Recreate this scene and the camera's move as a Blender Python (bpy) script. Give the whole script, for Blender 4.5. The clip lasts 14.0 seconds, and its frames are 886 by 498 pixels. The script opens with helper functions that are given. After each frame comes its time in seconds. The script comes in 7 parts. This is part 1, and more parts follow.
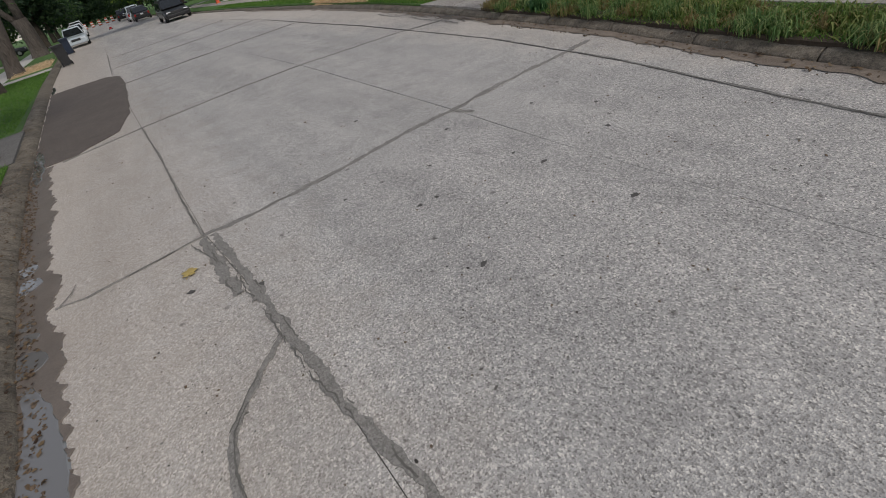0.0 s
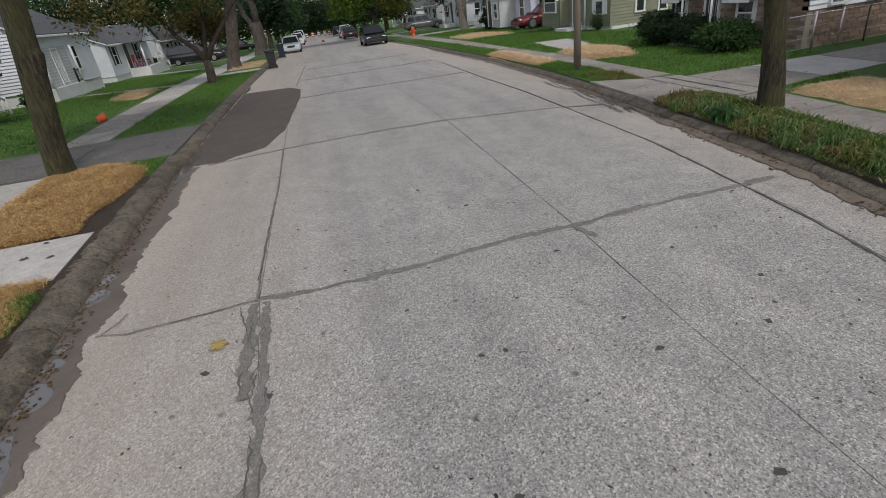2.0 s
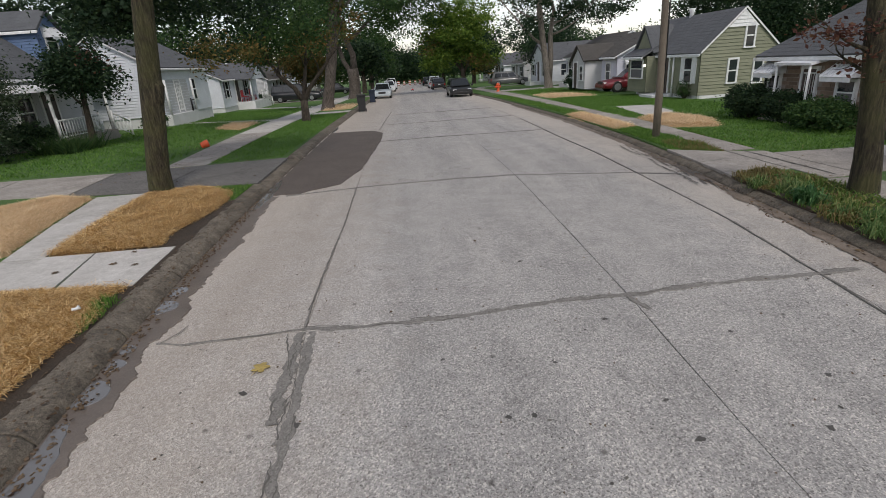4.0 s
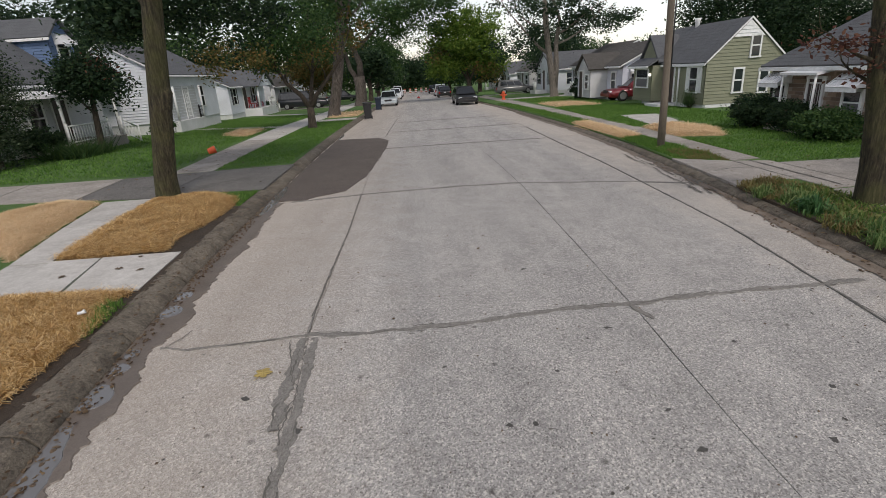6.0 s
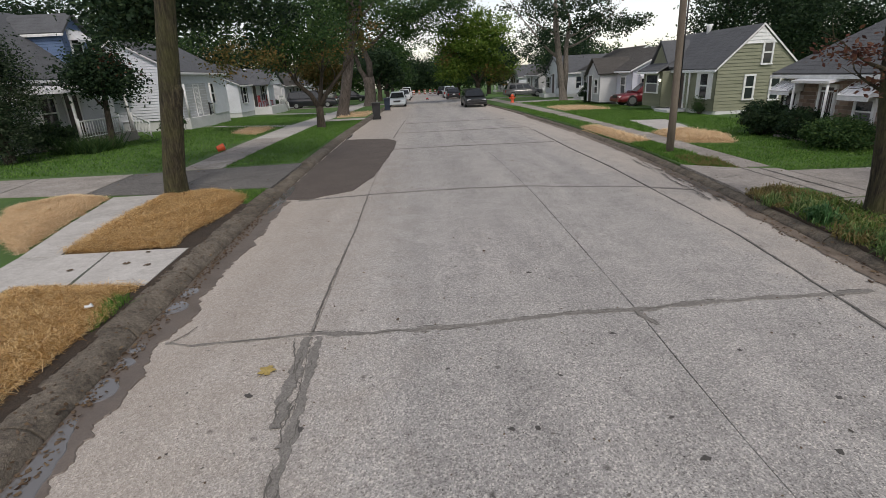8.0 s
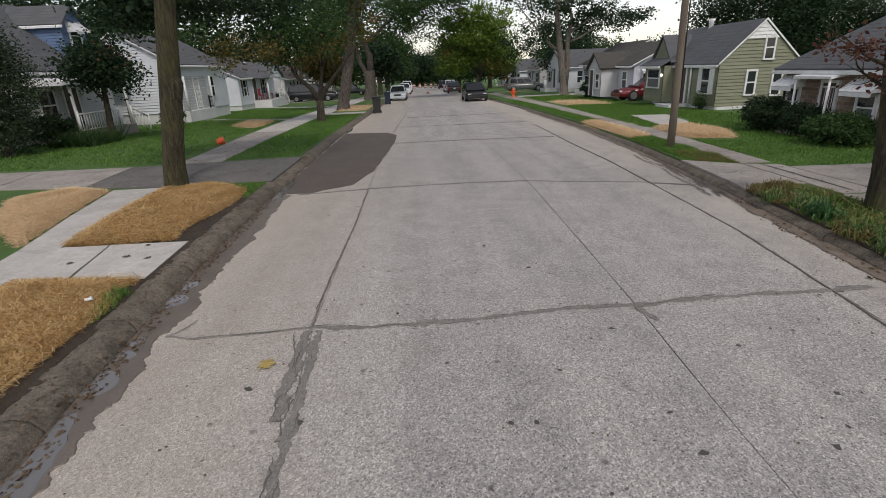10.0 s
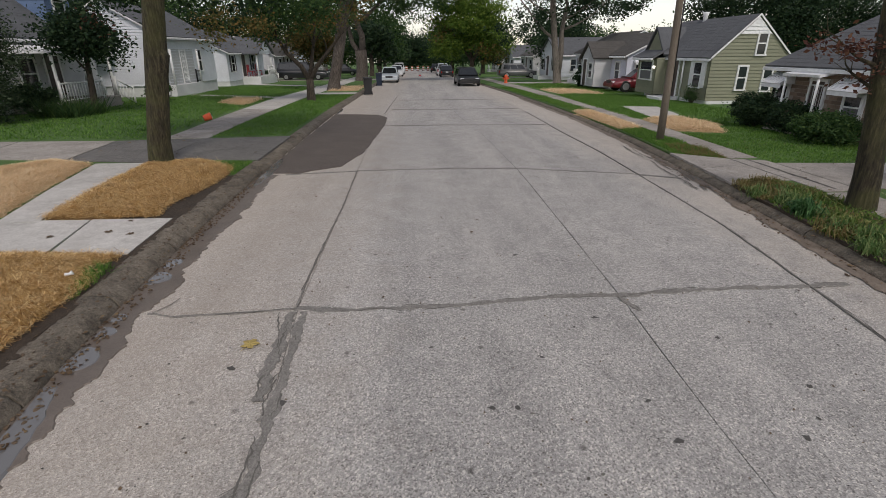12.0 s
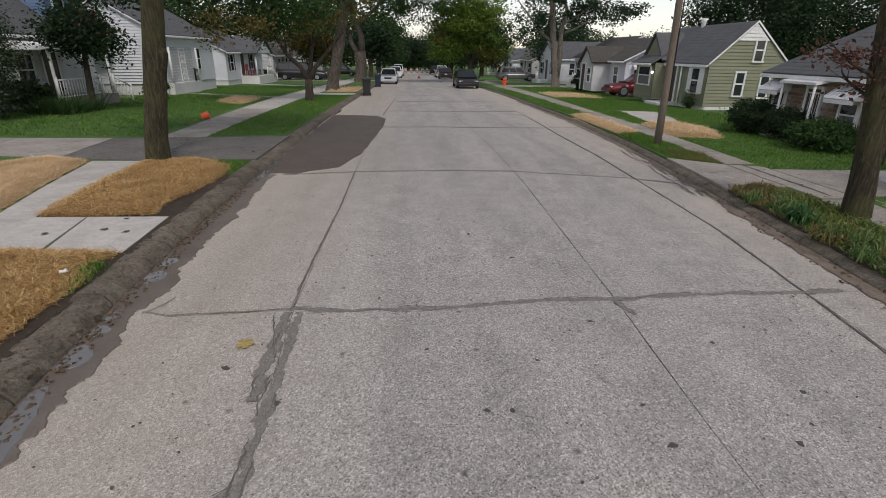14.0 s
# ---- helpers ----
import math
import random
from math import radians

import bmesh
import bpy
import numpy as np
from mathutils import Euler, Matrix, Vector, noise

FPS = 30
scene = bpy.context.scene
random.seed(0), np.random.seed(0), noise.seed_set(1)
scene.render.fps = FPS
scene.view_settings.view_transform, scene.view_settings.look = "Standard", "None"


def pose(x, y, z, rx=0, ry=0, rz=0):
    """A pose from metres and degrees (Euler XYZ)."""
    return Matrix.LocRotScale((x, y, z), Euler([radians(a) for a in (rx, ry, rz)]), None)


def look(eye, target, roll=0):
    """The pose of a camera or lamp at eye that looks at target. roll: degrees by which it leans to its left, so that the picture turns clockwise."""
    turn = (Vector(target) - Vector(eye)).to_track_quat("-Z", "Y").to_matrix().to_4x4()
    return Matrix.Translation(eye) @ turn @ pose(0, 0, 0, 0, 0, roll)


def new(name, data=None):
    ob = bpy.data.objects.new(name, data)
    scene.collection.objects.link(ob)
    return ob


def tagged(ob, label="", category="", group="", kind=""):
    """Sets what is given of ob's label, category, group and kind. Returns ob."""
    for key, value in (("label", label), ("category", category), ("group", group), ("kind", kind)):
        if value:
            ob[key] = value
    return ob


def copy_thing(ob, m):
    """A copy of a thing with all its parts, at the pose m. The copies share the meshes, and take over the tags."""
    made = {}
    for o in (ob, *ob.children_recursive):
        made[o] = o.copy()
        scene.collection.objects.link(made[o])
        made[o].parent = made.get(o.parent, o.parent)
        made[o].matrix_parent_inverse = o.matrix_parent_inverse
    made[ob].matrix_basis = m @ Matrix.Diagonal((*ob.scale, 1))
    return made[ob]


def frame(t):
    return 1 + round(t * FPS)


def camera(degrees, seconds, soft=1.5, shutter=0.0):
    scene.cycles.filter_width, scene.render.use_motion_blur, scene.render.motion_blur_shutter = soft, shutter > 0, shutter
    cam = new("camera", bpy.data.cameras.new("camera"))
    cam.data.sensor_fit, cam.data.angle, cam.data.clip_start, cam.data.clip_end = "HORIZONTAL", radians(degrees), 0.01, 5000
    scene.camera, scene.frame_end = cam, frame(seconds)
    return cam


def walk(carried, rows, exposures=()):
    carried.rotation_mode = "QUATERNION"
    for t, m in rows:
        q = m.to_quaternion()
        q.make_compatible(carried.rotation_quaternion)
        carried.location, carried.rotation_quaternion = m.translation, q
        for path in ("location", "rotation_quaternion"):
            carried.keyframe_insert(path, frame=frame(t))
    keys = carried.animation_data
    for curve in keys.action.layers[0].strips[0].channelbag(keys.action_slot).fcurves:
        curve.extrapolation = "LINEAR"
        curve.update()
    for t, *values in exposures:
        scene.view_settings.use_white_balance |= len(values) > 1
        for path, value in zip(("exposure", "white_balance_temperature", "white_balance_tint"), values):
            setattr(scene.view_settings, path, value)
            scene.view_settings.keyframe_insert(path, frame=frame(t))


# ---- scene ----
cam = camera(83.2, 14.0, soft=0.6)
# seconds, eye, yaw to the right, pitch, roll
ROWS = [
    (0, -1.100, -0.820, 2.157, 25.092, -34.078, -16.653),
    (0.5, -0.818, -0.498, 2.213, 21.587, -32.563, -14.417),
    (1, -0.347, -0.258, 2.213, 16.052, -30.427, -12.360),
    (1.5, -0.174, -0.080, 2.260, 13.017, -28.323, -10.103),
    (2, -0.166, 0.047, 2.294, 10.235, -26.485, -7.848),
    (2.5, -0.120, 0.070, 2.308, 7.593, -24.500, -5.892),
    (3, -0.060, 0.028, 2.324, 5.111, -22.533, -4.776),
    (3.5, -0.023, 0.001, 2.330, 3.227, -21.096, -4.266),
    (6, 0.006, -0.027, 2.339, 2.289, -19.499, -3.777),
    (6.5, 0.006, -0.027, 2.339, 2.337, -19.251, -3.356),
    (7, 0.006, -0.027, 2.339, 2.302, -19.186, -3.102),
    (7.5, 0.006, -0.027, 2.339, 1.726, -19.212, -2.937),
    (10, 0.006, -0.027, 2.339, 1.590, -19.904, -2.554),
    (10.5, 0.006, -0.027, 2.339, 2.301, -20.286, -2.196),
    (11, 0.006, -0.027, 2.339, 4.204, -20.851, 0.009),
    (11.5, 0.006, -0.027, 2.339, 2.100, -21.503, -0.665),
    (12, 0.006, -0.027, 2.339, 3.103, -21.634, -0.261),
    (12.5, 0.006, -0.027, 2.339, 3.295, -21.625, -0.462),
    (13, 0.006, -0.027, 2.339, 3.220, -21.418, 0.420),
    (13.5, 0.006, -0.027, 2.339, 3.394, -21.351, -0.016),
    (14, 0.006, -0.027, 2.339, 3.501, -21.416, 0.591),
]


def aim(x, y, z, yaw, pitch, roll):
    a, p = radians(yaw), radians(pitch)
    way = Vector((math.sin(a) * math.cos(p), math.cos(a) * math.cos(p), math.sin(p)))
    return look(Vector((x, y, z)), Vector((x, y, z)) + way, roll)


walk(cam, [(t, aim(*row)) for t, *row in ROWS], [(0.0, 0.06, 6850, 11), (1.0, 0.08, 6850, 11), (3.0, 0.14, 6800, 12), (6.0, 0.2, 7000, 13), (14.0, 0.06, 7000, 14)])

# ---- light: an overcast day, soft sun high to the south ----
world = bpy.data.worlds.new("world")
scene.world = world
world.use_nodes = True
wn = world.node_tree.nodes
sky = wn.new("ShaderNodeTexSky")
sky.sky_type = "NISHITA"
sky.sun_disc = False
sky.sun_elevation = radians(48)
sky.sun_rotation = radians(200)
sky.dust_density = 0.7
sky.air_density = 1.0
sky.ozone_density = 1.0
hsv = wn.new("ShaderNodeHueSaturation")
hsv.inputs["Saturation"].default_value = 0.5
world.node_tree.links.new(sky.outputs[0], hsv.inputs["Color"])
world.node_tree.links.new(hsv.outputs[0], wn["Background"].inputs[0])
wn["Background"].inputs[1].default_value = 0.135
sun_data = bpy.data.lights.new("sun", "SUN")
sun_data.energy, sun_data.angle, sun_data.color = 1.5, radians(14), (1.0, 0.97, 0.92)
sun = new("sun", sun_data)
sun.matrix_world = pose(0, 0, 30, 42, 0, 20)

# ---- materials ----
def mat(name, rough=0.8, metal=0.0):
    m = bpy.data.materials.new(name)
    m.use_nodes = True
    b = m.node_tree.nodes["Principled BSDF"]
    b.inputs["Roughness"].default_value = rough
    b.inputs["Metallic"].default_value = metal
    return m, m.node_tree.nodes, m.node_tree.links, b


def coords(n, l, scale=(1, 1, 1), space="Object"):
    tc, mp = n.new("ShaderNodeTexCoord"), n.new("ShaderNodeMapping")
    mp.inputs["Scale"].default_value = scale
    l.new(tc.outputs[space], mp.inputs[0])
    return mp.outputs[0]


def world_coords(n, l, scale=(1, 1, 1)):
    g, mp = n.new("ShaderNodeNewGeometry"), n.new("ShaderNodeMapping")
    mp.inputs["Scale"].default_value = scale
    l.new(g.outputs["Position"], mp.inputs[0])
    return mp.outputs[0]


def noise_node(n, l, vec, scale, detail=4, rough=0.6):
    t = n.new("ShaderNodeTexNoise")
    t.inputs["Scale"].default_value, t.inputs["Detail"].default_value, t.inputs["Roughness"].default_value = scale, detail, rough
    l.new(vec, t.inputs["Vector"])
    return t.outputs["Fac"]


def ramp(n, l, fac, stops):
    r = n.new("ShaderNodeValToRGB")
    e = r.color_ramp.elements
    while len(e) < len(stops):
        e.new(0.5)
    for el, (p, c) in zip(e, stops):
        el.position, el.color = p, (*c, 1)
    l.new(fac, r.inputs[0])
    return r.outputs[0]


def mix(n, l, fac, a, b, mode="MIX"):
    x = n.new("ShaderNodeMix")
    x.data_type, x.blend_type = "RGBA", mode
    for s, v in ((x.inputs[0], fac), (x.inputs[6], a), (x.inputs[7], b)):
        if isinstance(v, (int, float)):
            s.default_value = v
        elif isinstance(v, tuple):
            s.default_value = (*v, 1)
        else:
            l.new(v, s)
    return x.outputs[2]


def bump(n, l, b, height, strength=0.4, dist=0.01):
    bp = n.new("ShaderNodeBump")
    bp.inputs["Strength"].default_value, bp.inputs["Distance"].default_value = strength, dist
    l.new(height, bp.inputs["Height"])
    l.new(bp.outputs[0], b.inputs["Normal"])


def mottled(name, dark, light, scale=4.0, rough=0.8, fine=60.0, bumpy=0.4, metal=0.0, dist=0.01, stretch=(1, 1, 1), vary=0.0):
    """Two scales of noise between two colours, with relief from the finer one."""
    m, n, l, b = mat(name, rough, metal)
    v = world_coords(n, l, stretch)
    big, small = noise_node(n, l, v, scale, 3), noise_node(n, l, v, fine, 5, 0.7)
    c1 = ramp(n, l, big, [(0.3, dark), (0.7, light)])
    c2 = ramp(n, l, small, [(0.25, tuple(x * 0.7 for x in dark)), (0.75, tuple(min(1, x * 1.15) for x in light))])
    c = mix(n, l, 0.5, c1, c2)
    if vary:
        o = n.new("ShaderNodeObjectInfo")
        k = ramp(n, l, o.outputs["Random"], [(0.0, (1 - vary,) * 3), (1.0, (1 + vary,) * 3)])
        c = mix(n, l, 1.0, c, k, "MULTIPLY")
    l.new(c, b.inputs["Base Color"])
    bump(n, l, b, small, bumpy, dist)
    return m


def gritty(name, dark, light, scale, cell, rough=0.92, bumpy=0.7, dist=0.012, contrast=1.0, vary=0.0):
    """Cement or tar with single grains that show: stains, a mid-scale mottle, and light and dark grit."""
    m, n, l, b = mat(name, rough)
    v = world_coords(n, l)
    big, mid = noise_node(n, l, v, scale, 4, 0.65), noise_node(n, l, v, scale * 6, 4, 0.7)
    c = mix(n, l, 0.5, ramp(n, l, big, [(0.3, dark), (0.7, light)]), ramp(n, l, mid, [(0.28, dark), (0.72, light)]))
    vo = n.new("ShaderNodeTexVoronoi")
    vo.inputs["Scale"].default_value = cell
    l.new(v, vo.inputs["Vector"])
    k = 0.5 * contrast
    c = mix(n, l, 1.0, c, ramp(n, l, vo.outputs["Color"], [(0.1, (1 - k,) * 3), (0.5, (1, 1, 1)), (0.92, (1 + k,) * 3)]), "MULTIPLY")
    if vary:
        o = n.new("ShaderNodeObjectInfo")
        c = mix(n, l, 1.0, c, ramp(n, l, o.outputs["Random"], [(0.0, (1 - vary,) * 3), (1.0, (1 + vary,) * 3)]), "MULTIPLY")
    l.new(c, b.inputs["Base Color"])
    h = n.new("ShaderNodeMath")
    h.operation = "MULTIPLY_ADD"
    l.new(mid, h.inputs[0])
    h.inputs[1].default_value = 2.0
    l.new(vo.outputs["Distance"], h.inputs[2])
    bump(n, l, b, h.outputs[0], bumpy, dist)
    return m


def plain(name, colour, rough=0.5, metal=0.0, coat=0.0):
    m, n, l, b = mat(name, rough, metal)
    v = world_coords(n, l)
    f = noise_node(n, l, v, 7.0, 4)
    l.new(ramp(n, l, f, [(0.3, tuple(x * 0.86 for x in colour)), (0.7, tuple(min(1, x * 1.06) for x in colour))]), b.inputs["Base Color"])
    b.inputs["Coat Weight"].default_value = coat
    return m


def concrete_road():
    """Worn exposed-aggregate concrete: pale speckles and dark pits, tan dirt towards the west gutter, broad tyre-worn bands."""
    m, n, l, b = mat("road_concrete", 0.88)
    v = world_coords(n, l)
    broad = noise_node(n, l, world_coords(n, l, (1.3, 0.12, 1)), 1.0, 4, 0.6)
    blot = noise_node(n, l, v, 2.2, 5, 0.65)
    fine = noise_node(n, l, v, 75, 3, 0.75)
    vo = n.new("ShaderNodeTexVoronoi")
    vo.inputs["Scale"].default_value = 94
    l.new(v, vo.inputs["Vector"])
    base = ramp(n, l, broad, [(0.34, (0.29, 0.282, 0.276)), (0.66, (0.49, 0.47, 0.448))])
    base = mix(n, l, 0.55, base, ramp(n, l, blot, [(0.28, (0.27, 0.26, 0.247)), (0.5, (0.37, 0.355, 0.338)), (0.75, (0.47, 0.45, 0.428))]))
    grain = ramp(n, l, vo.outputs["Color"], [(0.1, (0.46, 0.452, 0.445)), (0.34, (0.86, 0.86, 0.86)), (0.62, (1.0, 1.0, 1.0)), (0.9, (1.68, 1.655, 1.6))])
    base = mix(n, l, 0.95, base, grain, "MULTIPLY")
    clots = noise_node(n, l, v, 27, 4, 0.75)
    base = mix(n, l, 0.55, base, ramp(n, l, clots, [(0.3, (0.6, 0.595, 0.59)), (0.5, (1.0, 1.0, 1.0)), (0.72, (1.28, 1.27, 1.25))]), "MULTIPLY")
    pits = ramp(n, l, fine, [(0.32, (0.3, 0.29, 0.28)), (0.45, (1, 1, 1))])
    base = mix(n, l, 0.9, base, pits, "MULTIPLY")
    # settled silt along the west side
    sep = n.new("ShaderNodeSeparateXYZ")
    l.new(v, sep.inputs[0])
    warp = n.new("ShaderNodeMath")
    warp.operation = "MULTIPLY_ADD"
    l.new(blot, warp.inputs[0])
    warp.inputs[1].default_value = 2.2
    l.new(sep.outputs["X"], warp.inputs[2])
    silt = ramp(n, l, remap(n, l, warp.outputs[0], -1.9, 0.9), [(0.0, (0.75, 0.75, 0.75)), (0.5, (0.45, 0.45, 0.45)), (1.0, (0, 0, 0))])
    base = mix(n, l, silt, base, mix(n, l, 0.6, base, (0.5, 0.41, 0.325)))
    # and a thinner film along the east gutter
    dusty = ramp(n, l, remap(n, l, warp.outputs[0], 4.9, 6.4), [(0.0, (0, 0, 0)), (0.6, (0.5, 0.5, 0.5)), (1.0, (0.8, 0.8, 0.8))])
    base = mix(n, l, dusty, base, mix(n, l, 0.55, base, (0.52, 0.445, 0.37)))
    # oil spots
    spot = n.new("ShaderNodeTexVoronoi")
    spot.inputs["Scale"].default_value = 2.6
    l.new(v, spot.inputs["Vector"])
    dots = ramp(n, l, spot.outputs["Distance"], [(0.035, (0.35, 0.34, 0.33)), (0.085, (1, 1, 1))])
    base = mix(n, l, 0.8, base, dots, "MULTIPLY")
    l.new(base, b.inputs["Base Color"])
    bump(n, l, b, vo.outputs["Distance"], 0.6, 0.008)
    return m


def remap(n, l, value, a, b):
    r = n.new("ShaderNodeMapRange")
    r.inputs["From Min"].default_value, r.inputs["From Max"].default_value = a, b
    l.new(value, r.inputs["Value"])
    return r.outputs[0]


def leaf_material(name, a, b_, c):
    """Leaves that differ from one to the next and let some light through."""
    m, n, l, b = mat(name, 0.65)
    b.inputs["Specular IOR Level"].default_value = 0.25
    g = n.new("ShaderNodeNewGeometry")
    col = ramp(n, l, g.outputs["Random Per Island"], [(0.0, a), (0.5, b_), (1.0, c)])
    l.new(col, b.inputs["Base Color"])
    tr = n.new("ShaderNodeBsdfTranslucent")
    l.new(col, tr.inputs["Color"])
    mx = n.new("ShaderNodeMixShader")
    mx.inputs[0].default_value = 0.3
    l.new(b.outputs[0], mx.inputs[1])
    l.new(tr.outputs[0], mx.inputs[2])
    l.new(mx.outputs[0], n["Material Output"].inputs["Surface"])
    return m


def bark(name, crack, mid, ridge, moss=None):
    """Furrowed bark: long dark cracks between pale ridges, moss in broad patches."""
    m, n, l, b = mat(name, 0.95)
    v = world_coords(n, l, (3.2, 3.2, 0.42))
    fur = noise_node(n, l, v, 9.0, 6, 0.7)
    broad = noise_node(n, l, world_coords(n, l), 1.7, 3)
    c = ramp(n, l, fur, [(0.36, crack), (0.5, mid), (0.66, ridge)])
    if moss:
        c = mix(n, l, ramp(n, l, broad, [(0.42, (0, 0, 0)), (0.62, (0.75, 0.75, 0.75))]), c, mix(n, l, 0.6, c, moss))
    l.new(c, b.inputs["Base Color"])
    bump(n, l, b, fur, 1.0, 0.06)
    return m


def glass_material(name, colour=(0.02, 0.025, 0.03), rough=0.05):
    m, n, l, b = mat(name, rough)
    b.inputs["Base Color"].default_value = (*colour, 1)
    b.inputs["Specular IOR Level"].default_value = 0.7
    return m


ROAD = concrete_road()
SUBBASE = mottled("joint_filler", (0.15, 0.142, 0.13), (0.24, 0.228, 0.21), 9, 0.95)
SEAL = gritty("crack_sealant", (0.15, 0.141, 0.128), (0.25, 0.236, 0.217), 5, 95, 0.9, 0.6, 0.006, 0.6)
CRACK = mottled("open_crack", (0.085, 0.079, 0.071), (0.16, 0.15, 0.136), 14, 0.95, 60, 0.6)
ASPHALT = gritty("asphalt_patch", (0.082, 0.066, 0.057), (0.13, 0.108, 0.094), 1.3, 95, 0.92, 0.6, 0.008, 0.7)
DRIVE = gritty("drive_asphalt", (0.09, 0.085, 0.08), (0.2, 0.19, 0.178), 1.5, 70, 0.92, 0.7, 0.012, 0.8)
KERB = gritty("kerb_concrete", (0.028, 0.022, 0.016), (0.275, 0.235, 0.185), 4.2, 110, 0.95, 0.9, 0.01, 0.6, 0.12)
WALK = gritty("walk_concrete", (0.34, 0.32, 0.295), (0.57, 0.55, 0.52), 1.6, 90, 0.9, 0.4, 0.006, 0.35, 0.06)
OLDWALK = gritty("old_walk_concrete", (0.19, 0.17, 0.15), (0.42, 0.385, 0.35), 1.2, 80, 0.92, 0.5, 0.008, 0.5, 0.12)
MUD = mottled("wet_silt", (0.1, 0.08, 0.066), (0.185, 0.152, 0.126), 2.6, 0.42, 70, 0.25)
DIRT = mottled("gutter_dirt", (0.09, 0.068, 0.052), (0.25, 0.205, 0.165), 3.5, 0.9, 50, 0.6)
SOIL = mottled("soil", (0.02, 0.015, 0.01), (0.075, 0.053, 0.036), 4.0, 0.95, 40, 0.8, 0, 0.03)
LAWN = mottled("lawn", (0.04, 0.095, 0.018), (0.095, 0.19, 0.038), 0.9, 0.95, 45, 0.9, 0, 0.04)
PALESTRAW = mottled("pale_straw_bed", (0.34, 0.23, 0.12), (0.62, 0.46, 0.27), 6.0, 0.9, 70, 0.9, 0, 0.03)
STRAW = mottled("straw_bed", (0.09, 0.048, 0.016), (0.34, 0.2, 0.08), 6.0, 0.9, 70, 0.9, 0, 0.03)
GREENLEAF = leaf_material("leaf_green", (0.016, 0.045, 0.014), (0.037, 0.085, 0.025), (0.078, 0.13, 0.036))
DARKLEAF = leaf_material("leaf_dark", (0.009, 0.025, 0.013), (0.019, 0.045, 0.02), (0.042, 0.072, 0.028))
AUTUMNLEAF = leaf_material("leaf_turning", (0.045, 0.065, 0.018), (0.1, 0.095, 0.028), (0.2, 0.115, 0.035))
REDLEAF = leaf_material("leaf_red", (0.05, 0.022, 0.018), (0.1, 0.04, 0.028), (0.14, 0.075, 0.04))
BRIGHTLEAF = leaf_material("leaf_bright", (0.05, 0.105, 0.014), (0.098, 0.175, 0.025), (0.19, 0.265, 0.045))
BARK = bark("bark", (0.012, 0.01, 0.008), (0.05, 0.039, 0.029), (0.1, 0.08, 0.06))
MOSSBARK = bark("mossy_bark", (0.009, 0.0075, 0.004), (0.042, 0.034, 0.019), (0.1, 0.084, 0.047), (0.065, 0.07, 0.016))
GREYBARK = bark("grey_bark", (0.025, 0.02, 0.017), (0.085, 0.07, 0.06), (0.17, 0.145, 0.125))

# ---- small builders ----
def mesh_object(name, bm, material=None, parent=None, label=""):
    me = bpy.data.meshes.new(name)
    bm.to_mesh(me)
    bm.free()
    if material:
        for x in material if isinstance(material, (list, tuple)) else (material,):
            me.materials.append(x)
    ob = new(name, me)
    if parent:
        ob.parent = parent
    return tagged(ob, label)


def part(name, bm, material, parent, label=""):
    return mesh_object(name, bm, material, parent, label)


def thing(name, m, label, category, group="", kind=""):
    ob = new(name)
    ob.matrix_world = m if isinstance(m, Matrix) else pose(*m)
    return tagged(ob, label, category, group, kind)


def box(bm, x0, x1, y0, y1, z0, z1, bevel=0.0):
    r = bmesh.ops.create_cube(bm, size=1.0, matrix=Matrix.LocRotScale(((x0 + x1) / 2, (y0 + y1) / 2, (z0 + z1) / 2), None, (x1 - x0, y1 - y0, z1 - z0)))
    if bevel:
        es = list({e for v in r["verts"] for e in v.link_edges})
        bmesh.ops.bevel(bm, geom=es, offset=bevel, segments=2, affect="EDGES", profile=0.6)
    return r["verts"]


def boxed(*a, bevel=0.0):
    bm = bmesh.new()
    box(bm, *a, bevel=bevel)
    return bm


def tube(bm, pts, radii, sides=8, cap=True):
    """A tapered round limb through pts."""
    rings = []
    for i, (p, r) in enumerate(zip(pts, radii)):
        p = Vector(p)
        d = (Vector(pts[min(i + 1, len(pts) - 1)]) - Vector(pts[max(i - 1, 0)])).normalized()
        a = d.cross(Vector((0.31, 0.95, 0.05))).normalized()
        b = d.cross(a)
        rings.append([bm.verts.new(p + a * r * math.cos(2 * math.pi * k / sides) + b * r * math.sin(2 * math.pi * k / sides)) for k in range(sides)])
    for q, s in zip(rings, rings[1:]):
        for k in range(sides):
            f = bm.faces.new((q[k], s[k], s[(k + 1) % sides], q[(k + 1) % sides]))
            f.smooth = True
    if cap:
        bm.faces.new(rings[0])
        bm.faces.new(rings[-1][::-1])


def prism(bm, outline, z0, z1):
    """A flat-topped solid over a plan outline; z0 and z1 may be functions of (x, y)."""
    fz = lambda z, x, y: z(x, y) if callable(z) else z
    lo = [bm.verts.new((x, y, fz(z0, x, y))) for x, y in outline]
    hi = [bm.verts.new((x, y, fz(z1, x, y))) for x, y in outline]
    n = len(outline)
    for k in range(n):
        bm.faces.new((lo[k], lo[(k + 1) % n], hi[(k + 1) % n], hi[k]))
    top = bm.faces.new(hi)
    bot = bm.faces.new(lo[::-1])
    bmesh.ops.recalc_face_normals(bm, faces=list(bm.faces))
    return top


# ---- the lie of the land ----
def fall(y):
    """Height of the road: level near the start, then a gentle fall to the north."""
    u = max(0.0, y - 12.0)
    return -0.018 * u * u / (u + 8.0)


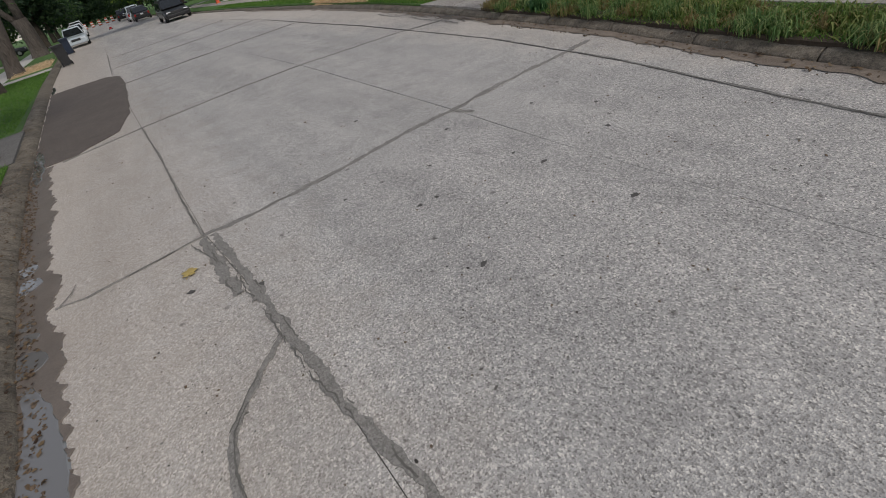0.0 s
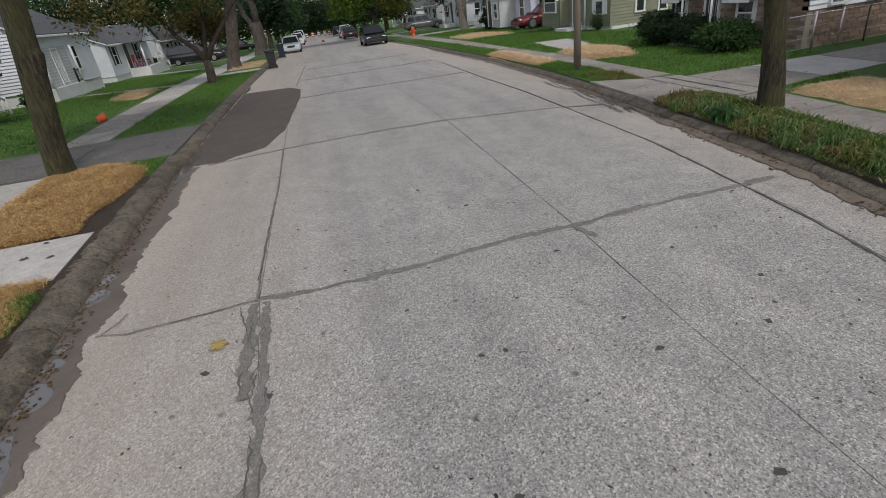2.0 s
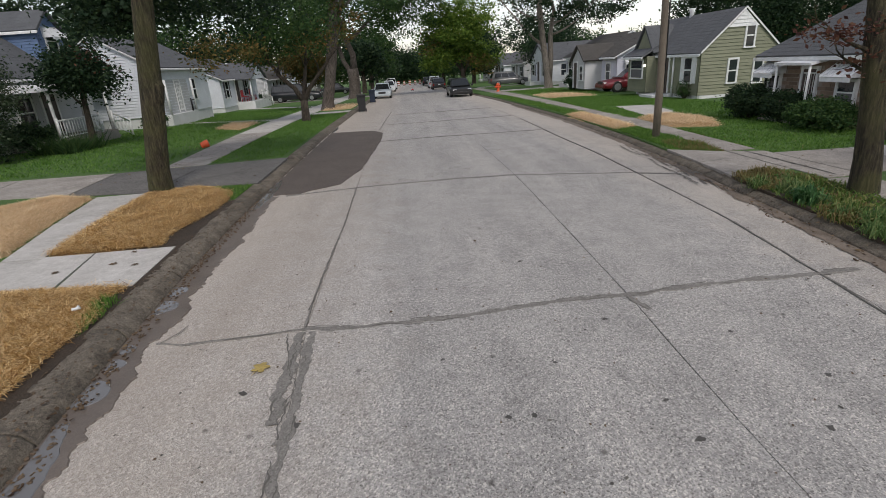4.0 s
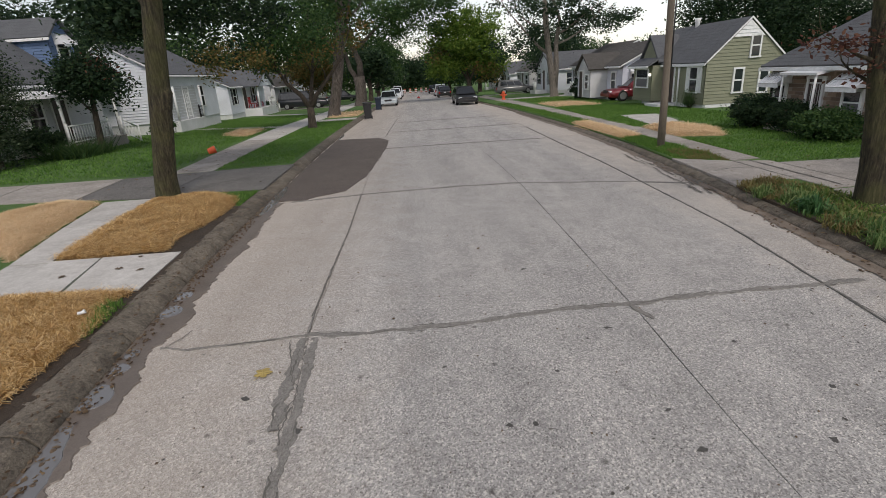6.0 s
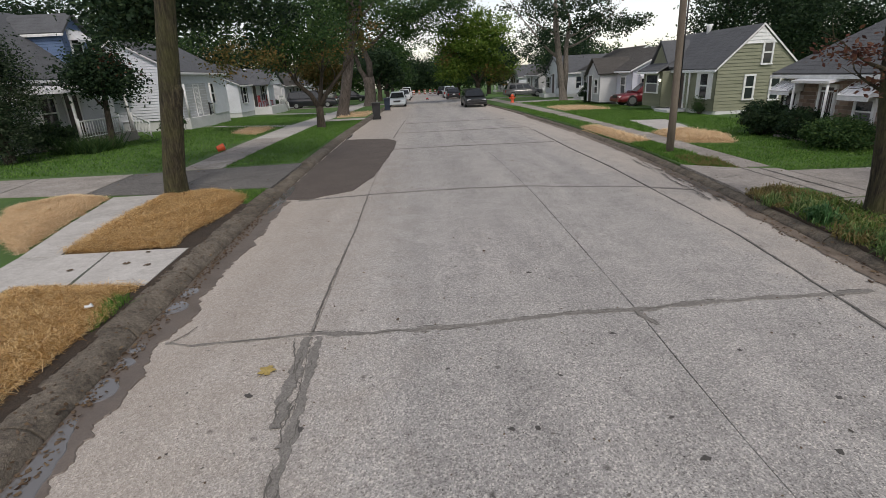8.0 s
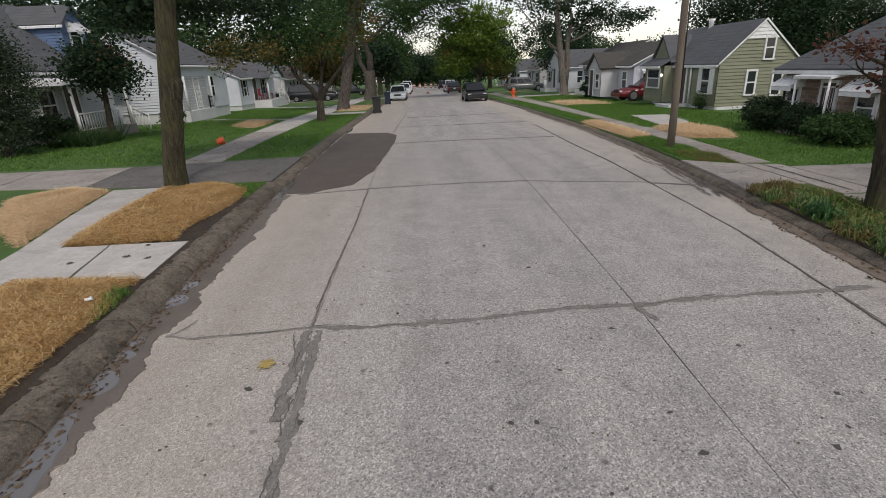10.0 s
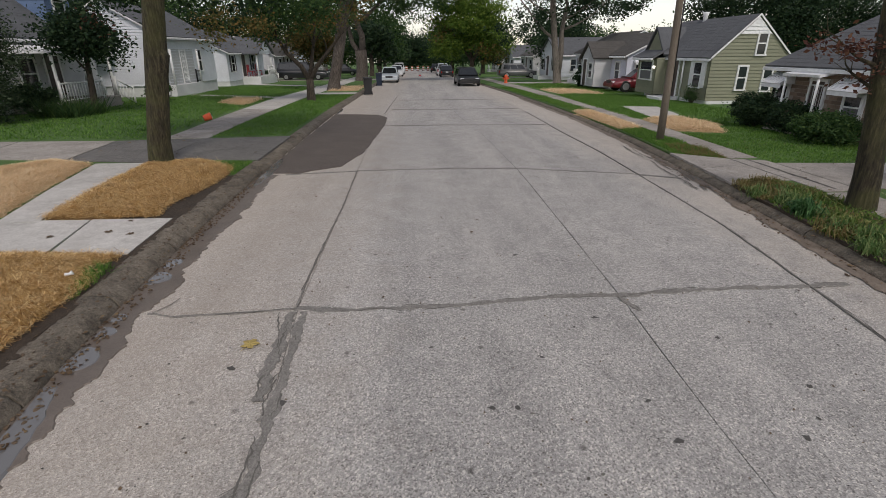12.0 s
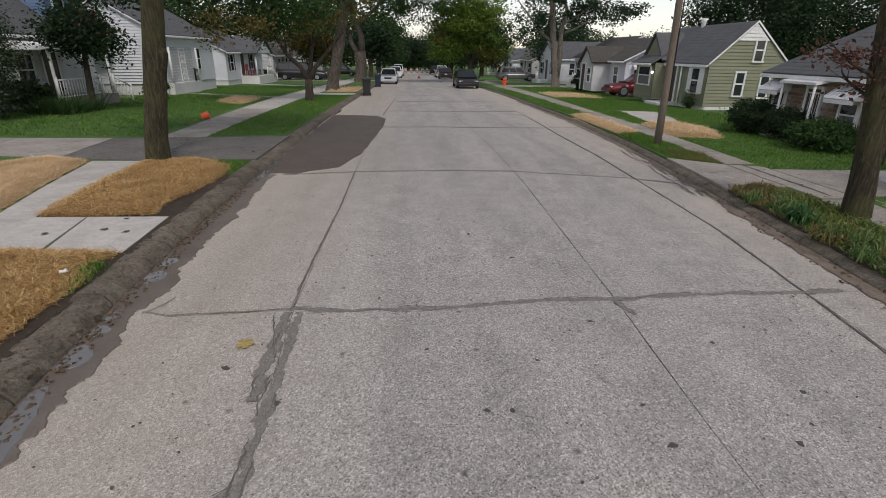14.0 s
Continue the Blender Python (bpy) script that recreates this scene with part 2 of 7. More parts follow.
def curve_of(*pairs):
    ys, xs = [p[0] for p in pairs], [p[1] for p in pairs]
    return lambda y: float(np.interp(y, ys, xs))


kerb_w = curve_of((-3, -2.62), (1, -2.69), (2.6, -2.76), (3.2, -2.82), (4.3, -2.92), (5, -2.97), (5.8, -3.02), (7, -3.07), (9, -3.14), (12, -3.17), (17, -3.24), (25, -3.36), (60, -3.38))
kerb_e = curve_of((-3, 3.9), (0, 4.2), (2.5, 4.6), (4.6, 5.02), (6.2, 5.2), (7.75, 5.37), (9, 5.5), (10.7, 5.66), (13.8, 5.88), (20, 6.12), (34, 6.2), (47, 6.0), (80, 5.9))
joint_w = curve_of((-4, -1.0), (1.7, -0.98), (2.5, -1.03), (3.0, -1.07), (4.35, -1.18), (7.6, -1.2), (10.6, -1.23), (16.5, -1.26), (26.5, -1.14), (32, -1.03), (60, -0.9))
joint_m = curve_of((-4, 1.9), (2.1, 1.98), (2.9, 1.99), (4.45, 2.06), (6.5, 2.1), (10, 2.16), (14.5, 2.08), (20.7, 1.78), (30, 1.65), (60, 1.6))
joint_e = curve_of((-4, 3.0), (0, 3.4), (3.5, 4.02), (4.5, 4.15), (5.4, 4.25), (6.5, 4.38), (9.4, 4.48), (12, 4.57), (15.5, 4.56), (22, 4.78), (60, 4.6))
walk_e = curve_of((-3, -4.4), (5, -5.0), (7, -5.3), (8.7, -5.57), (10.6, -5.7), (15, -5.72), (20, -5.95), (29, -6.2), (60, -6.1))
walk_w = curve_of((-3, -5.0), (5, -5.55), (7, -5.9), (9, -6.42), (10.7, -6.82), (15, -6.95), (21, -7.4), (29, -7.8), (60, -7.7))
rwalk_w = curve_of((-3, 5.4), (3, 5.95), (5, 6.4), (8, 6.8), (10.4, 6.85), (13, 6.95), (18, 7.2), (40, 7.5))
rwalk_e = curve_of((-3, 6.5), (3, 6.9), (5, 7.2), (8, 7.5), (10, 7.5), (13, 7.6), (18, 7.95), (40, 8.6))
LIFT = 0.12


def side(x, y):
    """Height of the verges and lawns, which rise slightly to the houses."""
    out = max(0.0, -7.0 - x, x - 8.0)
    return fall(y) + LIFT + 0.004 * min(out, 8.0)


def build_ground():
    """One sheet to the horizon with a trough for the road."""
    bm = bmesh.new()
    ys = [-600, -150, -40, -12] + [-8 + 1.0 * k for k in range(60)] + [54, 58, 64, 72, 82, 95, 115, 140, 180, 260, 400, 900]
    cols = []
    for y in ys:
        w, e = kerb_w(y) - 0.33, kerb_e(y) + 0.18
        xs = [-900, -200, -60, -25, -15, -11, -8.5, -7.0, -5.5, -4.2, w - 0.02, w, e, e + 0.02, e + 1.0, 8.0, 9.5, 12, 16, 25, 60, 200, 900]
        row = []
        for k, x in enumerate(xs):
            z = fall(y) - 0.16 if k in (11, 12) else side(x, y)
            row.append(bm.verts.new((x, y, z)))
        cols.append(row)
    for a, b in zip(cols, cols[1:]):
        for k in range(len(a) - 1):
            bm.faces.new((a[k], a[k + 1], b[k + 1], b[k])).smooth = k not in (10, 12)
    bmesh.ops.recalc_face_normals(bm, faces=list(bm.faces))
    g = mesh_object("ground", bm, LAWN)
    tagged(g, "mown green lawn falling gently along the street", "lawn", kind="structure")


build_ground()


def build_road():
    """Concrete slabs with open joints over a dark base."""
    bm = bmesh.new()
    ys = [-60, -20] + [-6 + 2.0 * k for k in range(42)] + [90, 110, 150]
    rows = [(bm.verts.new((kerb_w(y) - 0.1, y, fall(y) - 0.011)), bm.verts.new((kerb_e(y) + 0.1, y, fall(y) - 0.011))) for y in ys]
    for a, b in zip(rows, rows[1:]):
        bm.faces.new((a[0], a[1], b[1], b[0]))
    road = mesh_object("road", bm, SUBBASE)
    tagged(road, "worn grey concrete street in jointed slabs", "road", kind="structure")
    rng = random.Random(4)
    edges = [lambda y: kerb_w(y) - 0.02, joint_w, joint_m, joint_e, lambda y: kerb_e(y) + 0.02]
    starts = [-13, -7.2, -1.3, 4.5, 10.25, 17.5, 23.3, 29.1, 34.9, 40.7, 46.5, 52.3, 60, 70, 82, 96, 112, 135]
    skew = {4.5: (-0.16, -0.14, -0.05, 0.03, 0.05), 10.25: (-0.07, 0.18, 0.18, -0.5, -1.05)}
    for r, (y0, y1) in enumerate(zip(starts, starts[1:])):
        for c in range(4):
            g = 0.0045
            bm = bmesh.new()
            n = 6
            s0, s1 = skew.get(y0, (0,) * 5), skew.get(y1, (0,) * 5)
            left, right = [], []
            for k in range(n + 1):
                u = k / n
                jag = lambda: rng.uniform(-0.004, 0.004)
                yl = y0 + s0[c] + (y1 + s1[c] - y0 - s0[c]) * u + (g if k == 0 else -g if k == n else 0)
                yr = y0 + s0[c + 1] + (y1 + s1[c + 1] - y0 - s0[c + 1]) * u + (g if k == 0 else -g if k == n else 0)
                left.append((edges[c](yl) + g + jag(), yl))
                right.append((edges[c + 1](yr) - g + jag(), yr))
            dz = rng.uniform(-0.004, 0.004)
            hi, lo = [], []
            for a, b in zip(left, right):
                hi.append((bm.verts.new((*a, fall(a[1]) + dz)), bm.verts.new((*b, fall(b[1]) + dz))))
                lo.append((bm.verts.new((*a, fall(a[1]) - 0.05)), bm.verts.new((*b, fall(b[1]) - 0.05))))
            for k in range(n):
                bm.faces.new((hi[k][0], hi[k][1], hi[k + 1][1], hi[k + 1][0]))
                bm.faces.new((hi[k][0], hi[k + 1][0], lo[k + 1][0], lo[k][0]))
                bm.faces.new((hi[k][1], lo[k][1], lo[k + 1][1], hi[k + 1][1]))
            bm.faces.new((hi[0][0], lo[0][0], lo[0][1], hi[0][1]))
            bm.faces.new((hi[n][0], hi[n][1], lo[n][1], lo[n][0]))
            bmesh.ops.recalc_face_normals(bm, faces=list(bm.faces))
            part("slab", bm, ROAD, road)
    return road


road = build_road()


def ribbon(name, path, width, z, material, label, category, seed=1, kind="structure", ragged=0.35, parent=None, step=0.12):
    """A thin ragged strip lying along a path in plan, with a slightly raised body."""
    rng = random.Random(seed)
    pts = []
    for (x0, y0), (x1, y1) in zip(path, path[1:]):
        n = max(1, int(math.hypot(x1 - x0, y1 - y0) / step))
        pts += [(x0 + (x1 - x0) * k / n, y0 + (y1 - y0) * k / n) for k in range(n)]
    pts.append(path[-1])
    bm = bmesh.new()
    prev = None
    for i, (x, y) in enumerate(pts):
        ax, ay = pts[min(i + 1, len(pts) - 1)][0] - pts[max(i - 1, 0)][0], pts[min(i + 1, len(pts) - 1)][1] - pts[max(i - 1, 0)][1]
        d = math.hypot(ax, ay) or 1
        nx, ny = -ay / d, ax / d
        wav = lambda q: noise.noise((x * 5, y * 5, seed + q)) * 1.3 + noise.noise((x * 19, y * 19, seed + q)) * 0.8
        off = wav(0.0) * 0.22 * width * ragged
        a, b = [width * 0.5 * max(0.15, 1 + wav(q) * ragged) for q in (3.7, 7.1)]
        row = [bm.verts.new((x + nx * (off + s), y + ny * (off + s), fall(y) + h)) for s, h in ((a, z - 0.012), (a * 0.8, z), (-b * 0.8, z), (-b, z - 0.012))]
        if prev:
            for k in range(3):
                bm.faces.new((prev[k], prev[k + 1], row[k + 1], row[k]))
        prev = row
    bmesh.ops.recalc_face_normals(bm, faces=list(bm.faces))
    ob = mesh_object(name, bm, material, parent)
    return ob if parent else tagged(ob, label, category, kind=kind)


def kerb(name, line, width, out, label, gaps, height=0.135, rough=1.0):
    """Rough kerb stone lengths; lowered where a drive crosses."""
    k = new(name)
    tagged(k, label, "kerb", kind="structure")
    rng = random.Random(7)
    y = -12.0
    while y < 95:
        step = 1.5 if y < 40 else 6.0
        y1 = y + step
        bm = bmesh.new()
        n = 70 if y < 9.5 else 40 if y < 14 else 16 if y < 30 else 4
        prev = None
        for i in range(n + 1):
            yy = y + 0.008 + (step - 0.016) * i / n
            low = any(a - 0.4 < yy < b + 0.4 for a, b in gaps)
            h = min(0.09, height) if low else height
            x = line(yy)
            prof = []
            for q, (px, pz) in enumerate(((0.0, -0.1), (0.0, 0.0), (0.018, 0.3), (0.04, 0.55), (0.065, 0.78), (0.1, 0.93), (0.15, 1.0), (0.21, 1.02), (0.28, 1.0), (1.0, 0.96), (1.0, -0.1))):
                px = width if px == 1.0 else min(px, width - 0.03)
                pz = pz if pz < 0 else pz * h
                if 0 < q < 9:
                    chip = noise.noise((yy * 4.0, px * 9.0 + out * 7, 0.3)) + 0.8 * noise.noise((yy * 17.0, px * 30.0, out)) + 0.5 * noise.noise((yy * 45.0, px * 60.0, 5.0))
                    wear = min(0.0, noise.noise((yy * 1.3, out * 3.0, 8.0)) - 0.1) * 0.09
                    px, pz = px + rough * (0.016 * chip - (wear if 2 < q < 7 else 0.0)), pz + rough * 0.013 * chip * (q > 1) + rough * 0.4 * wear * (3 < q < 7)
                prof.append((max(0.0, px), pz))
            row = [bm.verts.new((x + out * px, yy, fall(yy) + pz)) for px, pz in prof]
            if prev:
                for q in range(10):
                    bm.faces.new((prev[q], prev[q + 1], row[q + 1], row[q])).smooth = True
            else:
                bm.faces.new(row)
            prev = row
        bm.faces.new(prev[::-1])
        bmesh.ops.recalc_face_normals(bm, faces=list(bm.faces))
        part("kerb_stone", bm, KERB, k)
        y = y1


kerb("kerb_west", kerb_w, 0.36, -1, "rough weathered concrete kerb with leaf litter", [(11.4, 14.0), (62, 65)])
kerb("kerb_east", kerb_e, 0.21, 1, "worn soil-stained concrete kerb", [(8.8, 10.8), (42, 45)], 0.088, 0.8)


def paved(name, west, east, ys, z, material, label, category="pavement"):
    """A walk laid in flags between two lines, each flag a piece."""
    p = new(name)
    tagged(p, label, category, kind="structure")
    for y0, y1 in zip(ys, ys[1:]):
        g = 0.012
        bm = bmesh.new()
        prism(bm, [(west(y0) + g, y0 + g), (east(y0) - g, y0 + g), (east(y1) - g, y1 - g), (west(y1) + g, y1 - g)], lambda x, y: side(x, y) - 0.1, lambda x, y: side(x, y) + z)
        part("flag", bm, material, p)
    return p


def patch(name, outline, z, material, label, category, lay=side, seed=2, wob=0.12, kind="structure", depth=0.06):
    """A flat area with a ragged edge laid on the ground."""
    rng = random.Random(seed)
    pts = []
    n = len(outline)
    for i in range(n):
        (x0, y0), (x1, y1) = outline[i], outline[(i + 1) % n]
        m = max(1, int(math.hypot(x1 - x0, y1 - y0) / 0.3))
        for k in range(m):
            pts.append((x0 + (x1 - x0) * k / m + rng.uniform(-wob, wob), y0 + (y1 - y0) * k / m + rng.uniform(-wob, wob)))
    bm = bmesh.new()
    prism(bm, pts, lambda x, y: lay(x, y) - depth, lambda x, y: lay(x, y) + z)
    bmesh.ops.triangulate(bm, faces=list(bm.faces))
    return tagged(mesh_object(name, bm, material), label, category, kind=kind)


flat = lambda x, y: fall(y)
patch("asphalt_patch", [(kerb_w(11) + 0.03, 10.3), (-2.4, 10.3), (-1.65, 10.9), (-1.3, 12.4), (-1.14, 15.3), (-1.05, 17.6), (-1.07, 20.2), (-1.5, 21.2), (kerb_w(21) + 0.03, 21.6), (kerb_w(16) + 0.03, 16)], 0.012, ASPHALT, "dark brown-grey asphalt repair beside the kerb", "road patch", flat, 3, 0.035)

# ---- joints, seals, gutter ----
def crack(path, spread, z, seed, wide=0.005, gaps=0.0):
    """A thin open crack that wanders along a path and breaks off here and there."""
    pts = []
    for (x0, y0), (x1, y1) in zip(path, path[1:]):
        n = max(1, int(math.hypot(x1 - x0, y1 - y0) / 0.022))
        pts += [(x0 + (x1 - x0) * k / n, y0 + (y1 - y0) * k / n) for k in range(n)]
    bm = bmesh.new()
    for lane in (0, 1):
        prev = None
        for i in range(len(pts) - 1):
            (x, y), (xn, yn) = pts[i], pts[i + 1]
            d = math.hypot(xn - x, yn - y) or 1
            nx, ny = -(yn - y) / d, (xn - x) / d
            q = seed * 3.3 + lane * 11.0
            off = spread * (0.42 * (2 * lane - 1) + 0.9 * noise.noise((x * 2.7, y * 2.7, q)) + 0.3 * noise.noise((x * 16, y * 16, q)))
            w = wide * (0.55 + 1.5 * max(0.0, noise.noise((x * 7, y * 7, q + 5)) + 0.25))
            if noise.noise((x * 2.1, y * 2.1, q + 9)) + 0.4 * noise.noise((x * 9, y * 9, q)) < -0.05 + gaps + 0.12 * lane:
                prev = None
                continue
            row = [bm.verts.new((x + nx * (off + e), y + ny * (off + e), fall(y) + z)) for e in (w, -w)]
            if prev:
                bm.faces.new((prev[0], prev[1], row[1], row[0]))
            prev = row
    bmesh.ops.recalc_face_normals(bm, faces=list(bm.faces))
    part("crack", bm, CRACK, road)


def lay_seals():
    seals = [
        ([(-1.21, 4.37), (-0.75, 4.31), (-0.2, 4.31), (0.35, 4.33), (0.92, 4.41), (1.5, 4.46), (2.06, 4.45), (2.72, 4.52), (3.33, 4.53), (4.15, 4.53), (4.6, 4.55)], 0.085, 1),
        ([(-2.6, 4.36), (-2.33, 4.28), (-1.81, 4.31), (-1.21, 4.37)], 0.028, 2),
        ([(-2.65, 10.18), (-1.22, 10.42), (-0.4, 10.47), (0.8, 10.52), (2.05, 10.45), (3.15, 10.11), (4.33, 9.77), (5.2, 9.3)], 0.06, 3),
        ([(-1.1, 4.3), (-1.08, 3.8), (-1.06, 3.4), (-1.05, 2.96), (-1.06, 2.76)], 0.09, 4),
        ([(-1.23, 4.3), (-1.21, 3.9), (-1.19, 3.5), (-1.17, 2.97)], 0.1, 5),
        ([(-1.06, 2.85), (-1.02, 2.48), (-1.02, 2.1), (-0.99, 1.7), (-0.98, 1.31), (-0.9, 0.66), (-0.88, -0.6)], 0.075, 6),
        ([(-1.03, 2.22), (-1.2, 2.04), (-1.42, 1.8), (-1.58, 1.58), (-1.64, 1.3), (-1.7, 0.8)], 0.05, 7),
        ([(2.05, 4.42), (2.12, 4.1)], 0.06, 8),
        ([(-1.2, 4.4), (-1.22, 5.2), (-1.21, 6.6), (-1.19, 7.7), (-1.23, 10.5)], 0.022, 9),
        ([(-1.25, 21.4), (-1.15, 26.5), (-1.03, 32.0)], 0.035, 10),
        ([(0.9, 17.6), (1.75, 17.5)], 0.07, 11),
        ([(4.15, 4.55), (4.25, 5.4), (4.38, 6.5), (4.48, 9.4), (4.57, 12), (4.56, 15.5), (4.75, 21.5)], 0.018, 12),
        ([(4.15, 4.5), (4.02, 3.5), (3.6, 1.4), (3.3, -0.5)], 0.024, 13),
        ([(-1.2, 17.5), (0.9, 17.55), (4.5, 17.3)], 0.018, 14),
        ([(-1.0, 23.4), (1.7, 23.3), (4.7, 23.3)], 0.02, 15),
        ([(-0.9, 29.0), (4.7, 29.2)], 0.022, 16)]
    for path, width, seed in seals:
        ribbon("crack_seal", path, width, 0.0065 + 0.0006 * seed, SEAL, "", "", seed, parent=road, ragged=0.75, step=0.025)
        crack(path, width, 0.0085 + 0.0006 * seed, seed)


lay_seals()
WATER, wnn, wll, wb = mat("puddle_water", 0.04)
wb.inputs["Base Color"].default_value = (0.15, 0.145, 0.142, 1)
wb.inputs["Specular IOR Level"].default_value = 1.0


def strip(name, west, east, y0, y1, z, material, label, category, seed, wob, step=0.12):
    """A ragged strip along the street between two lines."""
    rng = random.Random(seed)
    bm = bmesh.new()
    prev, y = None, y0
    while y <= y1:
        a, b = west(y), east(y) + wob * (1.3 * noise.noise((seed, y * 2.2, 0.5)) + noise.noise((seed, y * 9.0, 2.5)) + 0.5 * noise.noise((seed, y * 31.0, 4.5)))
        row = [bm.verts.new((a, y, fall(y) + z)), bm.verts.new(((a + b) / 2, y, fall(y) + z)), bm.verts.new((b, y, fall(y) + z)), bm.verts.new((b + 0.03, y, fall(y) - 0.02))]
        if prev:
            for k in range(3):
                bm.faces.new((prev[k], prev[k + 1], row[k + 1], row[k]))
        prev = row
        y += step
    bmesh.ops.recalc_face_normals(bm, faces=list(bm.faces))
    return tagged(mesh_object(name, bm, material), label, category, kind="structure")


wet_edge = curve_of((-2, -2.3), (2.5, -2.45), (2.95, -2.54), (3.85, -2.55), (4.1, -2.63), (4.5, -2.67), (4.9, -2.6), (5.9, -2.7), (7.4, -2.74), (10.3, -2.88), (14, -2.95))
strip("gutter_silt", lambda y: kerb_w(y) - 0.005, wet_edge, -2.0, 10.2, 0.0065, MUD, "damp brown silt settled along the gutter", "silt", 3, 0.06, 0.03)
strip("gutter_silt", lambda y: kerb_e(y) - 0.2 + 0.07 * noise.noise((1.5, y * 1.7, 0)) + 0.05 * noise.noise((4.5, y * 7.0, 0)), lambda y: kerb_e(y) - 0.01, -2.0, 30.0, 0.0065, DIRT, "dry dirt along the east gutter", "silt", 5, 0.008, 0.05)
for k, (y0, y1, w) in enumerate([(0.2, 3.25, 0.25), (3.42, 3.78, 0.2), (3.9, 4.12, 0.15), (4.2, 4.36, 0.12), (5.0, 5.35, 0.2), (5.45, 5.75, 0.15), (9.0, 11.8, 0.17), (21.5, 24.0, 0.1)]):
    mid = (y0 + y1) / 2
    strip("puddle", lambda y: kerb_w(y) + 0.012 + 0.02 * math.sin(5 * y), lambda y: kerb_w(y) + 0.03 + w * max(0.05, 1 - ((y - mid) / (y1 - mid)) ** 2) ** 0.5, y0, y1, 0.0125, WATER, "shallow puddle of rainwater in the gutter", "puddle", 11 + k, 0.018, 0.03)

# ---- walks and drives ----
paved("walk_west", walk_w, walk_e, [-3, -1.4, 0.2, 1.8, 3.4, 5.0, 6.9, 8.9, 10.95], 0.02, WALK, "new pale concrete walk beside straw beds")
paved("walk_west", walk_w, walk_e, [14.3, 16, 17.7, 19.4, 21.1, 22.8], 0.02, OLDWALK, "old grey concrete walk along the lawns")
paved("walk_west", walk_w, walk_e, [22.8, 24.6, 26.4, 28.2, 30, 32, 34, 36, 38, 41, 44, 48, 52, 57, 63, 70, 80], 0.02, WALK, "pale concrete walk along the lawns")
carriage = new("carriage_walk")
tagged(carriage, "pale concrete crossing from walk to kerb", "pavement", kind="structure")
for a, b, c, d in ((-5.14, -4.36, -5.32, -4.6), (-4.36, -3.39, -4.6, -3.47)):
    bm = bmesh.new()
    g = 0.012
    prism(bm, [(a + g, 5.72), (b - g, 5.58), (d - g, 6.96), (c + g, 6.97)], lambda x, y: side(x, y) - 0.1, lambda x, y: side(x, y) + 0.022)
    part("flag", bm, WALK, carriage)
drive = new("drive_west")
tagged(drive, "grey asphalt and concrete drive crossing the walk", "drive", kind="structure")
for pts, mt in (([(kerb_w(y) - 0.3, y) for y in (11.1, 12.0, 13.0, 14.5)] + [(-5.75, 14.25), (-5.72, 10.98), (-4.3, 11.2)], DRIVE),
                ([(-5.76, 10.98), (-5.76, 14.25), (-8.0, 14.0), (-7.7, 11.35)], DRIVE),
                ([(-7.74, 11.4), (-8.04, 14.0), (-10.5, 14.0), (-10.0, 11.6)], OLDWALK),
                ([(-10.04, 11.6), (-10.54, 14.0), (-13.2, 14.0), (-12.5, 11.7)], OLDWALK),
                ([(-12.54, 11.7), (-13.24, 14.0), (-19, 14.0), (-19, 11.7)], WALK)):
    bm = bmesh.new()
    prism(bm, pts, lambda x, y: side(x, y) - 0.1, lambda x, y: side(x, y) + 0.016)
    part("drive_panel", bm, mt, drive)
paved("walk_east", rwalk_w, rwalk_e, [-3, -1.5, 0, 1.5, 3.0, 4.6, 6.2, 7.65], 0.012, OLDWALK, "old stained concrete walk behind the weedy verge")
paved("walk_east", rwalk_w, rwalk_e, [10.5, 12.0, 13.6, 15.2, 16.9, 18.5, 20.1, 22, 24, 26, 29, 32, 36, 40, 46, 52, 60], 0.012, OLDWALK, "old grey concrete walk past straw beds")
drive = new("drive_east")
tagged(drive, "worn grey concrete drive with stained joints", "drive", kind="structure")
for pts, mt in (([(kerb_e(y) + 0.18, y) for y in (8.3, 9.0, 9.8, 10.6, 11.2)] + [(6.8, 10.45), (6.8, 8.5), (6.4, 8.6)], OLDWALK),
                ([(6.83, 7.7), (6.83, 10.45), (7.5, 10.2), (7.5, 7.75)], OLDWALK),
                ([(7.53, 7.8), (7.53, 9.95), (9.0, 9.8), (8.9, 7.9)], OLDWALK),
                ([(8.93, 7.9), (9.03, 9.8), (10.6, 9.7), (10.4, 8.0)], WALK),
                ([(10.44, 8.0), (10.64, 9.7), (16, 9.7), (16, 8.0)], OLDWALK)):
    bm = bmesh.new()
    prism(bm, pts, lambda x, y: side(x, y) - 0.1, lambda x, y: side(x, y) + 0.014)
    part("drive_panel", bm, mt, drive)
